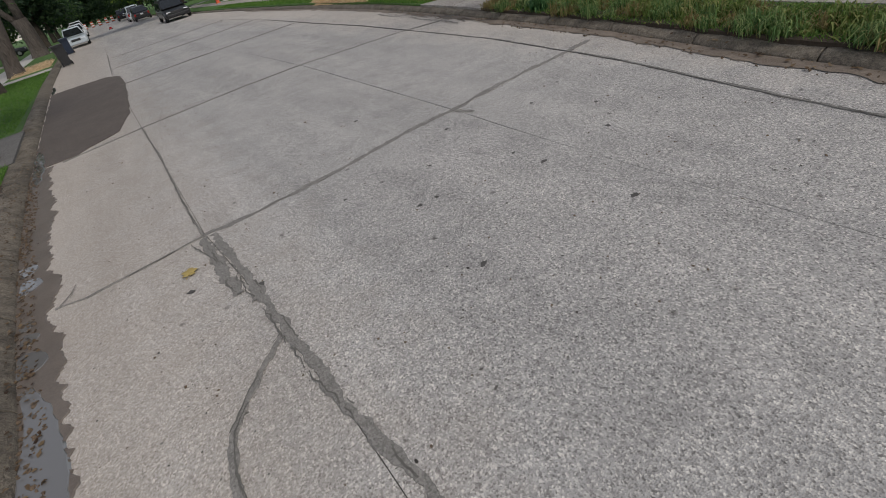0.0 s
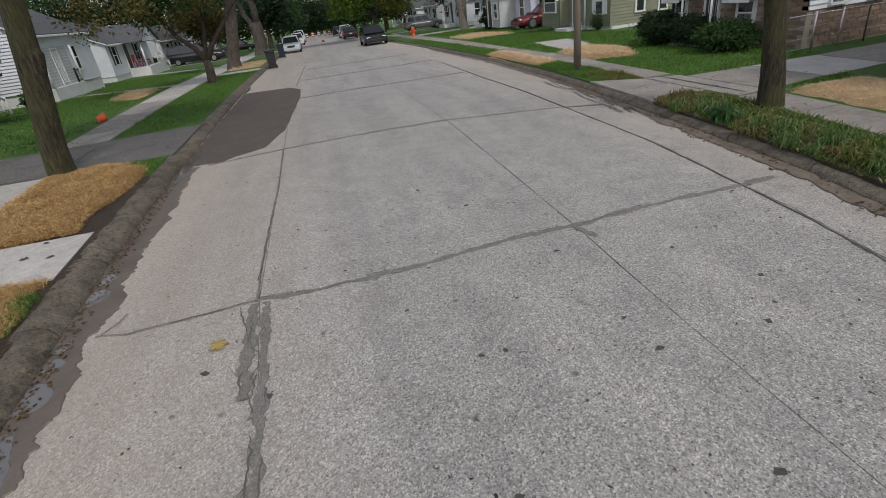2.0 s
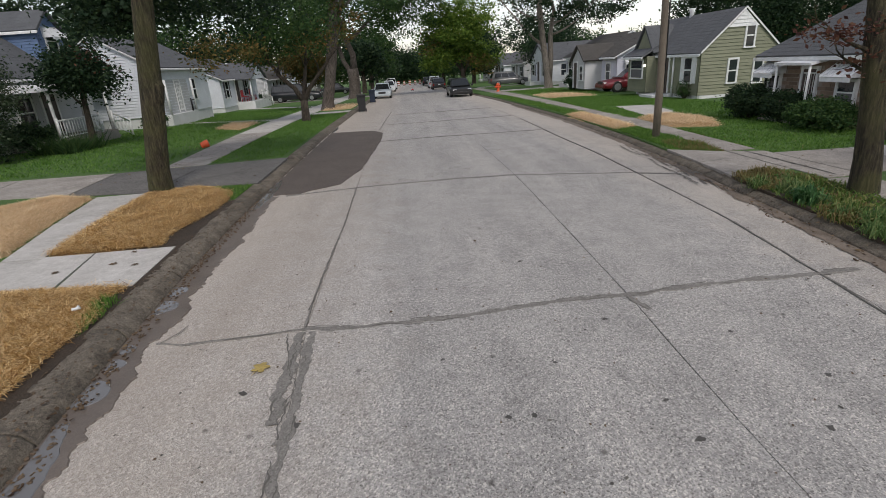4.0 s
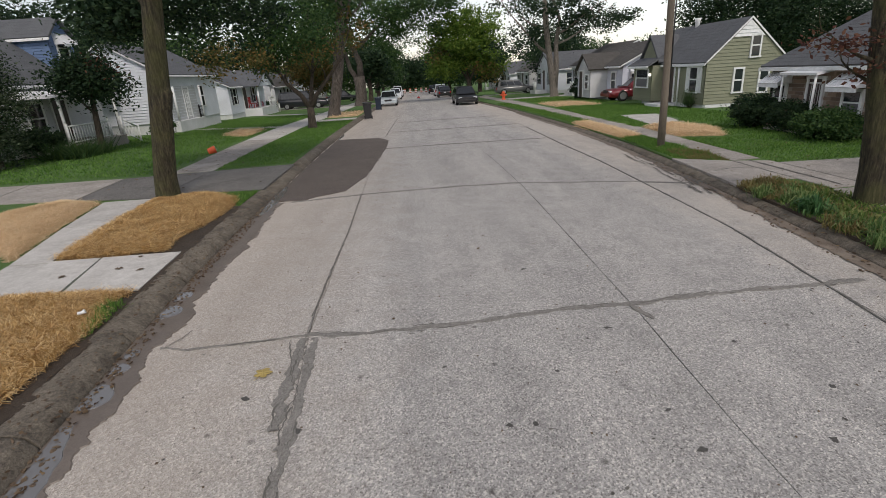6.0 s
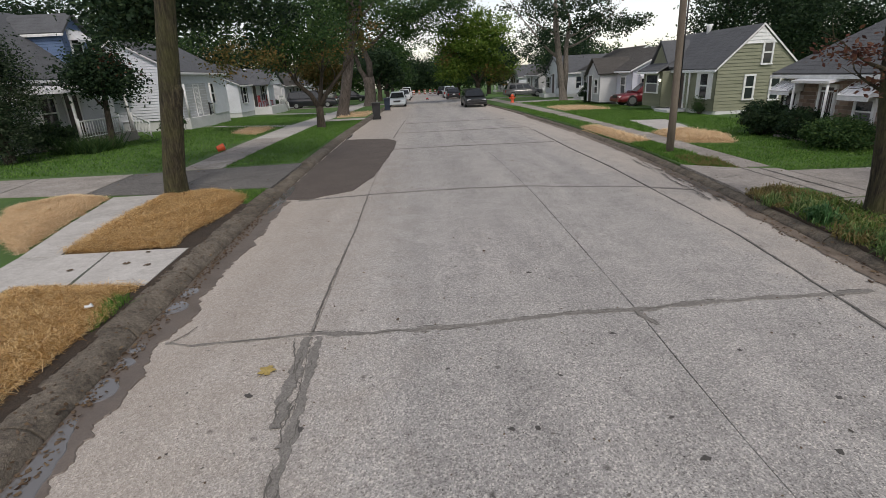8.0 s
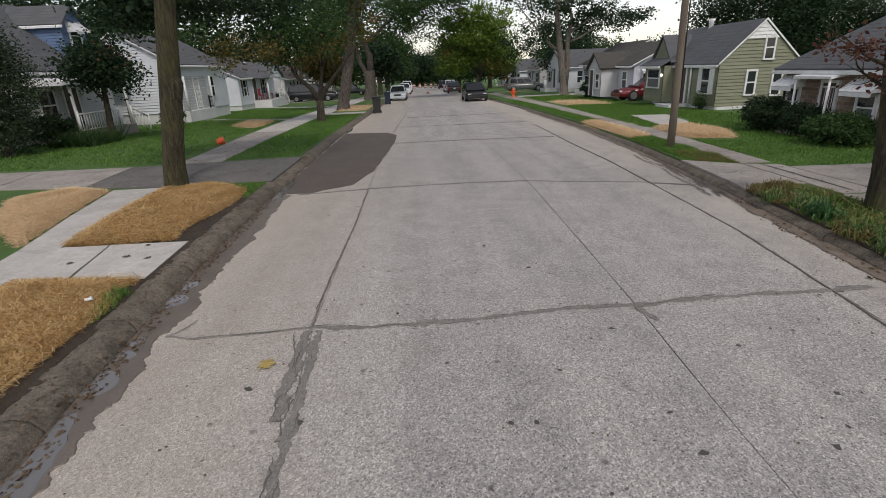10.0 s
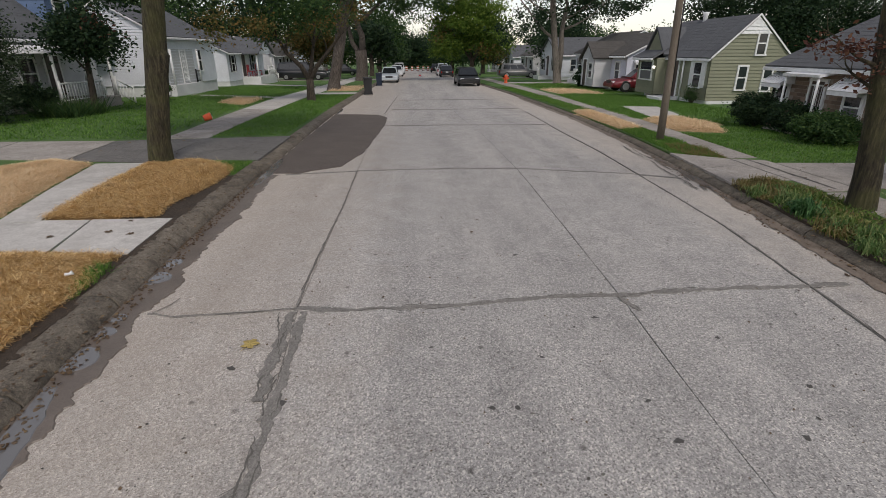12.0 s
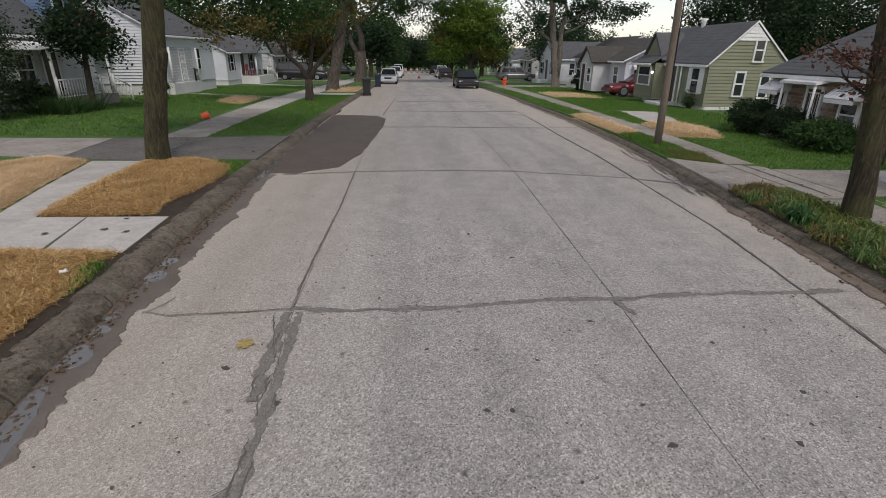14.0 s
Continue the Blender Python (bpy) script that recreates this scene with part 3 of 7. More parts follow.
for k, (pts, mt, lab) in enumerate([
        ([(8.6, 18.2), (9.8, 18.0), (10.6, 22.0), (9.2, 22.4)], WALK, "pale concrete pad in the lawn"),
        ([(8.8, 46.6), (17.0, 44.5), (17.0, 48.6), (8.8, 49.0)], WALK, "pale concrete drive"),
        ([(8.6, 61), (20, 60), (20, 63), (8.6, 63.5)], WALK, "pale concrete drive"),
        ([(-7.9, 30.0), (-14.0, 33.0), (-14.0, 33.7), (-7.9, 31.0)], WALK, "narrow concrete path to a porch"),
        ([(-7.9, 43.2), (-15.0, 48.0), (-15.0, 49.0), (-7.9, 44.6)], WALK, "narrow concrete path to a porch"),
        ([(-3.75, 33.0), (-6.1, 33.0), (-6.1, 34.6), (-3.75, 34.6)], WALK, "pale concrete crossing"),
        ([(-3.7, 58), (-20, 57.5), (-20, 61.5), (-3.7, 62)], OLDWALK, "concrete drive with a parked truck")]):
    patch("path", pts, 0.013 + 0.001 * k, mt, lab, "path", side, 30 + k, 0.02)

# broken edge where the east drive meets the gutter, and the dirt-filled joint of its walk
for k, off in enumerate((-0.4, -0.27, -0.13, -0.03)):
    crack([(kerb_e(y) + off + 0.02 * math.sin(3 * y), y) for y in np.arange(8.4 - 0.3 * k, 13.0, 0.3)], 0.04, 0.0135, 60 + k, 0.014, 0.05 * k - 0.1)
crack([(7.16, 10.4), (7.14, 9.2), (7.12, 7.8)], 0.03, LIFT + 0.016, 71, 0.022, -0.6)
crack([(6.82, 10.4), (6.81, 8.6)], 0.02, LIFT + 0.016, 72, 0.014, -0.4)
crack([(5.95, 9.6), (6.4, 9.75), (6.8, 9.6)], 0.02, LIFT + 0.016, 73, 0.008, -0.4)

# ---- straw beds ----
def inside(poly, x, y):
    hit, j = False, len(poly) - 1
    for i in range(len(poly)):
        (x0, y0), (x1, y1) = poly[i], poly[j]
        if (y0 > y) != (y1 > y) and x < (x1 - x0) * (y - y0) / (y1 - y0) + x0:
            hit = not hit
        j = i
    return hit


STRAND = leaf_material("straw_strand", (0.17, 0.08, 0.024), (0.62, 0.38, 0.14), (0.95, 0.76, 0.44))
PALESTRAND = leaf_material("pale_straw_strand", (0.5, 0.33, 0.17), (0.8, 0.6, 0.36), (0.97, 0.82, 0.58))


def swell(poly, x, y):
    """How far a bed's middle stands up, from its distance to the edge."""
    d = 9.0
    for (x0, y0), (x1, y1) in zip(poly, poly[1:] + poly[:1]):
        L = (x1 - x0) ** 2 + (y1 - y0) ** 2
        u = max(0, min(1, ((x - x0) * (x1 - x0) + (y - y0) * (y1 - y0)) / L))
        d = min(d, math.hypot(x - x0 - u * (x1 - x0), y - y0 - u * (y1 - y0)))
    return 0.1 * min(1.0, d / 0.3) ** 0.5


def straw_bed(poly, n, label, seed, size=1.0, pale=False):
    """A mounded bed of straw: a low soil-backed mound under a mat of single strands."""
    rng = random.Random(seed)
    xs, ys = [p[0] for p in poly], [p[1] for p in poly]
    bm = bmesh.new()
    s = 0.14
    grid = {}
    nx, ny = int((max(xs) - min(xs)) / s) + 2, int((max(ys) - min(ys)) / s) + 2
    for i in range(nx):
        for j in range(ny):
            x, y = min(xs) + i * s, min(ys) + j * s
            ins = inside(poly, x, y)
            z = side(x, y) + (swell(poly, x, y) * (0.72 + 0.4 * noise.noise((x * 2.3, y * 2.3, seed))) if ins else -0.03)
            grid[i, j] = (bm.verts.new((x + rng.uniform(-0.03, 0.03), y + rng.uniform(-0.03, 0.03), z)), ins)
    for i in range(nx - 1):
        for j in range(ny - 1):
            q = [grid[a] for a in ((i, j), (i + 1, j), (i + 1, j + 1), (i, j + 1))]
            if any(v[1] for v in q):
                bm.faces.new([v[0] for v in q]).smooth = True
    bed = mesh_object("straw_mulch", bm, PALESTRAW if pale else STRAW)
    tagged(bed, label, "straw mulch", kind="stuff")
    vs, fs = [], []
    while len(fs) < n:
        x, y = rng.uniform(min(xs), max(xs)), rng.uniform(min(ys), max(ys))
        if not inside(poly, x + rng.gauss(0, 0.05), y + rng.gauss(0, 0.05)):
            continue
        a, L, w = rng.uniform(0, math.pi), rng.uniform(0.06, 0.18) * size, rng.uniform(0.0012, 0.0031) * size
        z = side(x, y) + swell(poly, x, y) * (0.85 + 0.4 * noise.noise((x * 2.3, y * 2.3, seed))) + rng.uniform(0.0, 0.035)
        dx, dy, dz = math.cos(a) * L / 2, math.sin(a) * L / 2, rng.gauss(0, 0.016) * size
        px, py = -math.sin(a) * w, math.cos(a) * w
        k = len(vs)
        vs += [(x - dx - px, y - dy - py, z - dz), (x - dx + px, y - dy + py, z - dz), (x + dx + px, y + dy + py, z + dz), (x + dx - px, y + dy - py, z + dz)]
        fs.append((k, k + 1, k + 2, k + 3))
    me = bpy.data.meshes.new("strands")
    me.from_pydata(vs, [], fs)
    me.materials.append(PALESTRAND if pale else STRAND)
    ob = new("strands", me)
    ob.parent = bed
    tagged(ob, kind="stuff")


BED_A = [(-3.15, 1.0), (-3.22, 2.4), (-3.36, 3.3), (-3.39, 4.2), (-3.4, 4.8), (-3.6, 5.2), (-3.44, 5.56), (-5.0, 5.68), (-4.85, 3.5), (-4.6, 1.0)]
BED_B = [(-3.75, 7.02), (-5.3, 7.02), (-5.55, 8.7), (-5.68, 10.9), (-4.6, 11.1), (-3.75, 10.3), (-3.6, 9.2), (-3.72, 8.3), (-3.85, 7.6)]
BED_C = [(-6.0, 7.1), (-6.5, 9.0), (-6.9, 10.9), (-7.9, 11.3), (-8.6, 10.3), (-7.4, 8.4)]
patch("soil_edge", [(kerb_w(y) - 0.3, y) for y in (-2, 0.5, 2, 3.5, 5.0, 7.0, 9.6)] + [(-4.0, 9.6), (-4.2, 7.0), (-3.8, 5.6), (-3.45, 3.0), (-3.45, -2)], 0.012, SOIL, "bare dark soil beside the kerb", "soil", side, 8, 0.04)
straw_bed(BED_A, 56000, "golden straw mulch between walk and kerb", 1)
straw_bed(BED_B, 46000, "golden straw mulch around a street tree", 2, 1.0)
straw_bed(BED_C, 20000, "pale golden straw mulch beyond the walk", 3, 1.0, True)
straw_bed([(6.75, 1.0), (6.95, 3.0), (7.3, 5.0), (7.6, 7.4), (9.0, 7.3), (9.0, 1.0)], 17000, "pale straw mulch in front of a white house", 4, 0.85, True)
straw_bed([(6.22, 14.9), (6.38, 20.4), (7.1, 20.5), (7.1, 18.4), (6.95, 15.2)], 5000, "pale straw mulch beside the kerb", 5, 1.8, True)
straw_bed([(7.72, 14.6), (7.95, 17.4), (9.3, 17.8), (9.6, 15.8), (8.9, 14.0)], 5000, "pale straw mulch beside a concrete pad", 6, 1.8, True)
straw_bed([(8.8, 31.5), (8.9, 36.5), (11.2, 35.5), (11.6, 31.0)], 1500, "pale straw mulch on the lawn", 7, 2.5, True)
straw_bed([(-8.1, 25.0), (-8.2, 29.0), (-10.0, 29.5), (-9.8, 26.5)], 1500, "pale straw mulch on the lawn", 8, 2.5, True)
straw_bed([(-3.9, 36.5), (-3.9, 43), (-6.0, 43), (-6.0, 36.5)], 1500, "pale straw mulch around street trees", 9, 2.5, True)


# ---- grass ----
BLADE = leaf_material("grass_blade", (0.042, 0.115, 0.016), (0.092, 0.205, 0.03), (0.19, 0.31, 0.075))
WEEDLEAF = leaf_material("weed_leaf", (0.05, 0.1, 0.02), (0.13, 0.19, 0.045), (0.27, 0.26, 0.1))
TUFT = leaf_material("tussock_blade", (0.045, 0.1, 0.03), (0.11, 0.2, 0.06), (0.27, 0.32, 0.13))
DRYBLADE = leaf_material("dry_blade", (0.16, 0.12, 0.05), (0.25, 0.19, 0.08), (0.14, 0.15, 0.05))


def blades(name, poly, n, height, width, material, label, seed, lean=0.6, broad=False):
    """Single blades or weed leaves scattered over an area."""
    rng = random.Random(seed)
    xs, ys = [p[0] for p in poly], [p[1] for p in poly]
    vs, fs, made = [], [], 0
    while made < n:
        x, y = rng.uniform(min(xs), max(xs)), rng.uniform(min(ys), max(ys))
        if not inside(poly, x, y):
            continue
        h = height * rng.uniform(0.5, 1.3) * (0.7 + 0.6 * noise.noise((x * 1.4, y * 1.4, 3.0)))
        a, w, z = rng.uniform(0, 2 * math.pi), width * rng.uniform(0.6, 1.4), side(x, y)
        lx, ly = rng.gauss(0, lean) * h, rng.gauss(0, lean) * h
        cx, cy, k = math.cos(a) * w, math.sin(a) * w, len(vs)
        if broad:
            vs += [(x, y, z), (x + lx * 0.5 + cx, y + ly * 0.5 + cy, z + h * 0.65), (x + lx, y + ly, z + h), (x + lx * 0.5 - cx, y + ly * 0.5 - cy, z + h * 0.65)]
            fs.append((k, k + 1, k + 2, k + 3))
        else:
            vs += [(x - cx, y - cy, z - 0.005), (x + cx, y + cy, z - 0.005), (x + lx, y + ly, z + h)]
            fs.append((k, k + 1, k + 2))
        made += 1
    me = bpy.data.meshes.new(name)
    me.from_pydata(vs, [], fs)
    me.materials.append(material)
    return tagged(new(name, me), label, "grass", kind="stuff")


blades("grass", [(-3.75, 14.8), (-3.75, 32.5), (-6.1, 32.5), (-5.9, 20), (-5.75, 14.6)], 16000, 0.075, 0.012, BLADE, "green grass verge between walk and kerb", 1)
blades("grass", [(-7.2, 14.4), (-7.6, 21), (-8.0, 30), (-8.0, 44), (-15, 44), (-15.5, 14.4)], 34000, 0.09, 0.018, BLADE, "green front lawns", 2)
blades("grass", [(-7.8, 4.0), (-8.0, 8.5), (-9.0, 10.6), (-9.6, 11.4), (-14, 11.4), (-14, 4.0)], 9000, 0.08, 0.012, BLADE, "green lawn beside the drive", 3)
blades("grass", [(-3.5, 9.7), (-3.5, 10.9), (-4.4, 11.1), (-3.9, 10.2)], 700, 0.1, 0.008, BLADE, "grass tuft beside the kerb", 4)
blades("grass", [(-3.3, 4.4), (-3.34, 5.2), (-3.56, 5.25), (-3.46, 4.5)], 320, 0.15, 0.006, BLADE, "grass tuft at the straw's edge", 5)
blades("grass", [(5.97, 11.1), (6.2, 14.9), (6.95, 15.1), (6.84, 10.55), (6.5, 10.7)], 6000, 0.1, 0.012, BLADE, "grass verge around a utility pole", 6)
blades("grass", [(6.1, 11.0), (6.2, 12.2), (6.9, 12.0), (6.84, 10.5)], 1500, 0.13, 0.01, DRYBLADE, "dry grass at the drive's edge", 7)
blades("grass", [(7.52, 10.0), (7.62, 14.2), (8.9, 13.9), (9.7, 15.6), (9.4, 18.0), (13, 23), (13, 30), (9.0, 31), (8.8, 23), (10.8, 22), (9.9, 17), (10.9, 16.2), (10.9, 9.8)], 40000, 0.062, 0.013, BLADE, "green front lawns", 8)
blades("grass", [(7.75, 17.6), (8.0, 24), (8.6, 31), (8.9, 31), (8.85, 22.8), (9.15, 22.4), (8.5, 18.0)], 5000, 0.09, 0.014, BLADE, "green strip between walk and pad", 16)
blades("grass", [(6.5, 20.5), (6.6, 40), (7.5, 40), (7.4, 20.5)], 7000, 0.09, 0.02, BLADE, "green grass verge", 9)
blades("grass", [(8.9, 31), (9.0, 46), (13, 46), (13, 31)], 9000, 0.09, 0.025, BLADE, "green front lawns", 10)
blades("grass", [(9.0, 7.3), (9.3, 7.85), (8.0, 7.75), (7.7, 7.4)], 2200, 0.09, 0.01, BLADE, "green strip of lawn", 11)
blades("grass", [(9.9, 16.4), (13.0, 17.0), (13.0, 22.6), (10.9, 22.0)], 5000, 0.09, 0.016, BLADE, "green lawn beside a green house", 15)
WEEDS = [(4.3, -1.0), (4.75, 2.4), (5.2, 5.0), (5.45, 7.0), (5.68, 8.3), (6.45, 8.6), (6.72, 7.5), (6.35, 5.2), (5.85, 2.6), (5.3, -1.0)]
blades("weeds", WEEDS, 9000, 0.1, 0.007, BLADE, "tall weedy grass on the verge", 12, 0.8)
blades("weeds", WEEDS, 3800, 0.1, 0.013, WEEDLEAF, "broad-leaved weeds on the verge", 13, 0.8, True)


def tussocks(spots, n, height, width, material, label, seed):
    """Clumps of long arching blades that lean out from a common root."""
    rng = random.Random(seed)
    vs, fs = [], []
    for x, y, r in spots:
        for _ in range(int(n * r)):
            a, reach = rng.uniform(0, 2 * math.pi), rng.uniform(0.15, 1.0)
            h, w = height * r * rng.uniform(0.6, 1.2), width * rng.uniform(0.6, 1.3)
            bx, by = x + rng.gauss(0, 0.06) * r, y + rng.gauss(0, 0.06) * r
            z, out, k = side(bx, by) - 0.01, reach * h * 0.95, len(vs)
            ca, sa = math.cos(a), math.sin(a)
            for f, up, wide in ((0.0, 0.0, 0.7), (0.45, 0.75 - 0.2 * reach, 1.0), (1.0, 1.0 - 0.75 * reach, 0.12)):
                px, py, pz = bx + ca * out * f, by + sa * out * f, z + h * up
                vs += [(px - sa * w * wide, py + ca * w * wide, pz), (px + sa * w * wide, py - ca * w * wide, pz)]
            fs += [(k, k + 1, k + 3, k + 2), (k + 2, k + 3, k + 5, k + 4)]
    me = bpy.data.meshes.new("weeds")
    me.from_pydata(vs, [], fs)
    me.materials.append(material)
    return tagged(new("weeds", me), label, "weeds", kind="stuff")


tussocks([(5.52, 6.45, 0.9), (5.55, 6.65, 0.7)], 130, 0.38, 0.011, leaf_material("lily_blade", (0.025, 0.075, 0.026), (0.055, 0.14, 0.045), (0.12, 0.23, 0.085)), "broad blue-green clump arching over the kerb", 44)
edge = random.Random(31)
clump = lambda y0, y1, near, far, n: [(kerb_e(y) + edge.uniform(near, far), y, edge.uniform(0.6, 1.15)) for y in (edge.uniform(y0, y1) for _ in range(n))]
tussocks(clump(-0.5, 7.6, 0.14, 0.6, 46), 100, 0.28, 0.0055, TUFT, "long green tussocks overhanging the kerb", 41)
tussocks(clump(-0.5, 7.8, 0.2, 0.95, 40), 80, 0.25, 0.008, WEEDLEAF, "olive weed tussocks on the verge", 42)
tussocks(clump(-0.5, 7.6, 0.12, 0.9, 36), 60, 0.22, 0.006, DRYBLADE, "dry tan grass among the weeds", 45)
tussocks(clump(7.3, 8.4, 0.16, 0.8, 14), 60, 0.2, 0.006, DRYBLADE, "dry brown tussocks at the drive's edge", 43)
blades("weeds", [(5.55, 7.2), (5.68, 8.35), (6.5, 8.6), (6.6, 7.3)], 2600, 0.12, 0.01, DRYBLADE, "dry weeds at the drive's edge", 14, 0.9)
patch("soil_edge", [(kerb_e(y) + 0.17, y) for y in (-1, 1, 2.4, 4.8, 6.5, 7.5, 8.4)] + [(6.45, 8.6), (6.72, 7.5), (6.4, 5.2), (5.85, 2.6), (5.5, -1)], 0.01, SOIL, "bare dark soil under weeds", "soil", side, 9, 0.03)

# ---- houses ----
SIDING_WHITE = mottled("white_siding", (0.6, 0.625, 0.67), (0.78, 0.81, 0.86), 1.2, 0.55, 30, 0.1)
SIDING_GREY = mottled("grey_siding", (0.42, 0.43, 0.44), (0.55, 0.56, 0.57), 1.2, 0.6, 30, 0.1)
SIDING_GREEN = mottled("green_siding", (0.175, 0.185, 0.122), (0.24, 0.248, 0.17), 1.3, 0.65, 30, 0.15, vary=0.07)
SIDING_LAV = mottled("pale_lavender_siding", (0.5, 0.52, 0.6), (0.62, 0.64, 0.72), 1.2, 0.6, 30, 0.1)
SIDING_BLUE = mottled("blue_siding", (0.09, 0.15, 0.27), (0.13, 0.2, 0.34), 1.2, 0.6, 30, 0.1)
BRICK = mottled("brown_brick", (0.16, 0.11, 0.08), (0.28, 0.2, 0.15), 2.5, 0.9, 45, 0.4, vary=0.25)
MORTAR = mottled("mortar", (0.26, 0.22, 0.19), (0.36, 0.31, 0.27), 4, 0.95)
TANBASE = mottled("tan_block", (0.26, 0.18, 0.13), (0.36, 0.26, 0.19), 2, 0.9)
BLOCK = mottled("painted_foundation", (0.55, 0.56, 0.56), (0.75, 0.76, 0.76), 1.5, 0.8)
ROOF_GREY = mottled("grey_shingles", (0.075, 0.079, 0.086), (0.125, 0.13, 0.139), 2.0, 0.95, 35, 0.7, 0, 0.02)
ROOF_BROWN = mottled("dark_shingles", (0.05, 0.046, 0.042), (0.095, 0.088, 0.08), 2.0, 0.95, 35, 0.7, 0, 0.02)
TRIM = plain("white_trim", (0.74, 0.75, 0.75), 0.5)
SHUTTER_DARK = plain("dark_shutter", (0.05, 0.05, 0.055), 0.6)
AWNING = plain("white_aluminium", (0.74, 0.75, 0.77), 0.4)
PANE = glass_material("window_pane")
SCREEN = plain("window_blind", (0.13, 0.13, 0.14), 0.6)
DOORDARK = plain("dark_door", (0.06, 0.04, 0.035), 0.5)
TIMBER = mottled("grey_timber", (0.2, 0.18, 0.16), (0.32, 0.3, 0.27), 3, 0.9)
IRON = plain("black_iron", (0.02, 0.02, 0.022), 0.5, 0.5)
BLACKPLASTIC = plain("black_plastic", (0.022, 0.022, 0.024), 0.5)


class Face:
    """A wall plane of a house: u runs along it, n points outwards."""

    def __init__(self, o, u, n):
        self.o, self.u, self.n = Vector(o), Vector(u), Vector(n)

    def at(self, u, z, out=0.0):
        return self.o + self.u * u + Vector((0, 0, z)) + self.n * out


def slab_on(bm, face, u0, u1, z0, z1, d0, d1):
    """A box on a wall plane between two depths."""
    vs = [[bm.verts.new(face.at(u, z, d)) for u, z in ((u0, z0), (u1, z0), (u1, z1), (u0, z1))] for d in (d0, d1)]
    a, b = vs
    fs = [a, b[::-1]] + [(a[k], b[k], b[(k + 1) % 4], a[(k + 1) % 4]) for k in range(4)]
    made = [bm.faces.new(f) for f in fs]
    bmesh.ops.recalc_face_normals(bm, faces=made)


def span(poly, z):
    """Where a wall outline lies along u at the height z."""
    us = []
    for (u0, z0), (u1, z1) in zip(poly, poly[1:] + poly[:1]):
        if (z0 <= z <= z1 or z1 <= z <= z0) and abs(z1 - z0) > 1e-6:
            us.append(u0 + (u1 - u0) * (z - z0) / (z1 - z0))
    return (min(us), max(us)) if us else None


def wall(house, name, face, poly, material, course=0.12, label="", pieces=False, thick=0.16, lap=0.034):
    """A wall of the given outline, clad in lapped boards."""
    bm = bmesh.new()
    a = [bm.verts.new(face.at(u, z, 0)) for u, z in poly]
    b = [bm.verts.new(face.at(u, z, -thick)) for u, z in poly]
    bm.faces.new(a)
    bm.faces.new(b[::-1])
    for k in range(len(poly)):
        bm.faces.new((a[k], b[k], b[(k + 1) % len(poly)], a[(k + 1) % len(poly)]))
    bmesh.ops.recalc_face_normals(bm, faces=list(bm.faces))
    w = part(name, bm, material, house, label)
    zs = [z for _, z in poly]
    z, top = min(zs), max(zs)
    bm = bmesh.new()
    while z < top - 0.03:
        z1 = min(z + course, top - 0.004)
        s0, s1 = span(poly, z + 0.002), span(poly, z1 - 0.002)
        if s0 and s1 and s0[1] - s0[0] > 0.05:
            if pieces:
                bm = bmesh.new()
            q = [bm.verts.new(face.at(u, zz, d)) for u, zz, d in ((s0[0], z, lap), (s0[1], z, lap), (s1[1], z1, 0.004), (s1[0], z1, 0.004), (s0[0], z, 0.001), (s0[1], z, 0.001))]
            f1 = bm.faces.new((q[0], q[1], q[2], q[3]))
            f2 = bm.faces.new((q[4], q[5], q[1], q[0]))
            for f in (f1, f2):
                f.normal_update()
                if f.normal.dot(face.n) < -0.2 or (f is f2 and f.normal.z > 0):
                    f.normal_flip()
            if pieces:
                part("siding_board", bm, material, w)
        z = z1
    if not pieces:
        part("siding", bm, material, w)
    return w


def bricks(house, face, u0, u1, z0, z1, holes=()):
    """Courses of single bricks proud of the mortar, leaving out openings."""
    bm = bmesh.new()
    slab_on(bm, face, u0, u1, z0, z1, -0.16, 0.0)
    w = part("brick_wall", bm, MORTAR, house, "brown brick wall")
    h, L = 0.105, 0.3
    bm = bmesh.new()
    slab_on(bm, Face((0, 0, 0), (0, 1, 0) if abs(face.n.x) > 0.5 else (1, 0, 0), face.n), 0.006, L - 0.006, 0.006, h - 0.006, 0.0, 0.014)
    me = bpy.data.meshes.new("brick")
    bm.to_mesh(me)
    bm.free()
    me.materials.append(BRICK)
    r, z = 0, z0
    while z + h <= z1 + 0.001:
        u = u0 - (L / 2 if r % 2 else 0)
        while u < u1:
            if u >= u0 - 0.001 and u + L <= u1 + 0.01 and not any(a - L * 0.6 < u < b - 0.1 and c - 0.06 < z < d for a, b, c, d in holes):
                ob = new("brick", me)
                ob.parent = w
                ob.location = face.at(u, z, 0)
            u += L
        z, r = z + h, r + 1
    return w


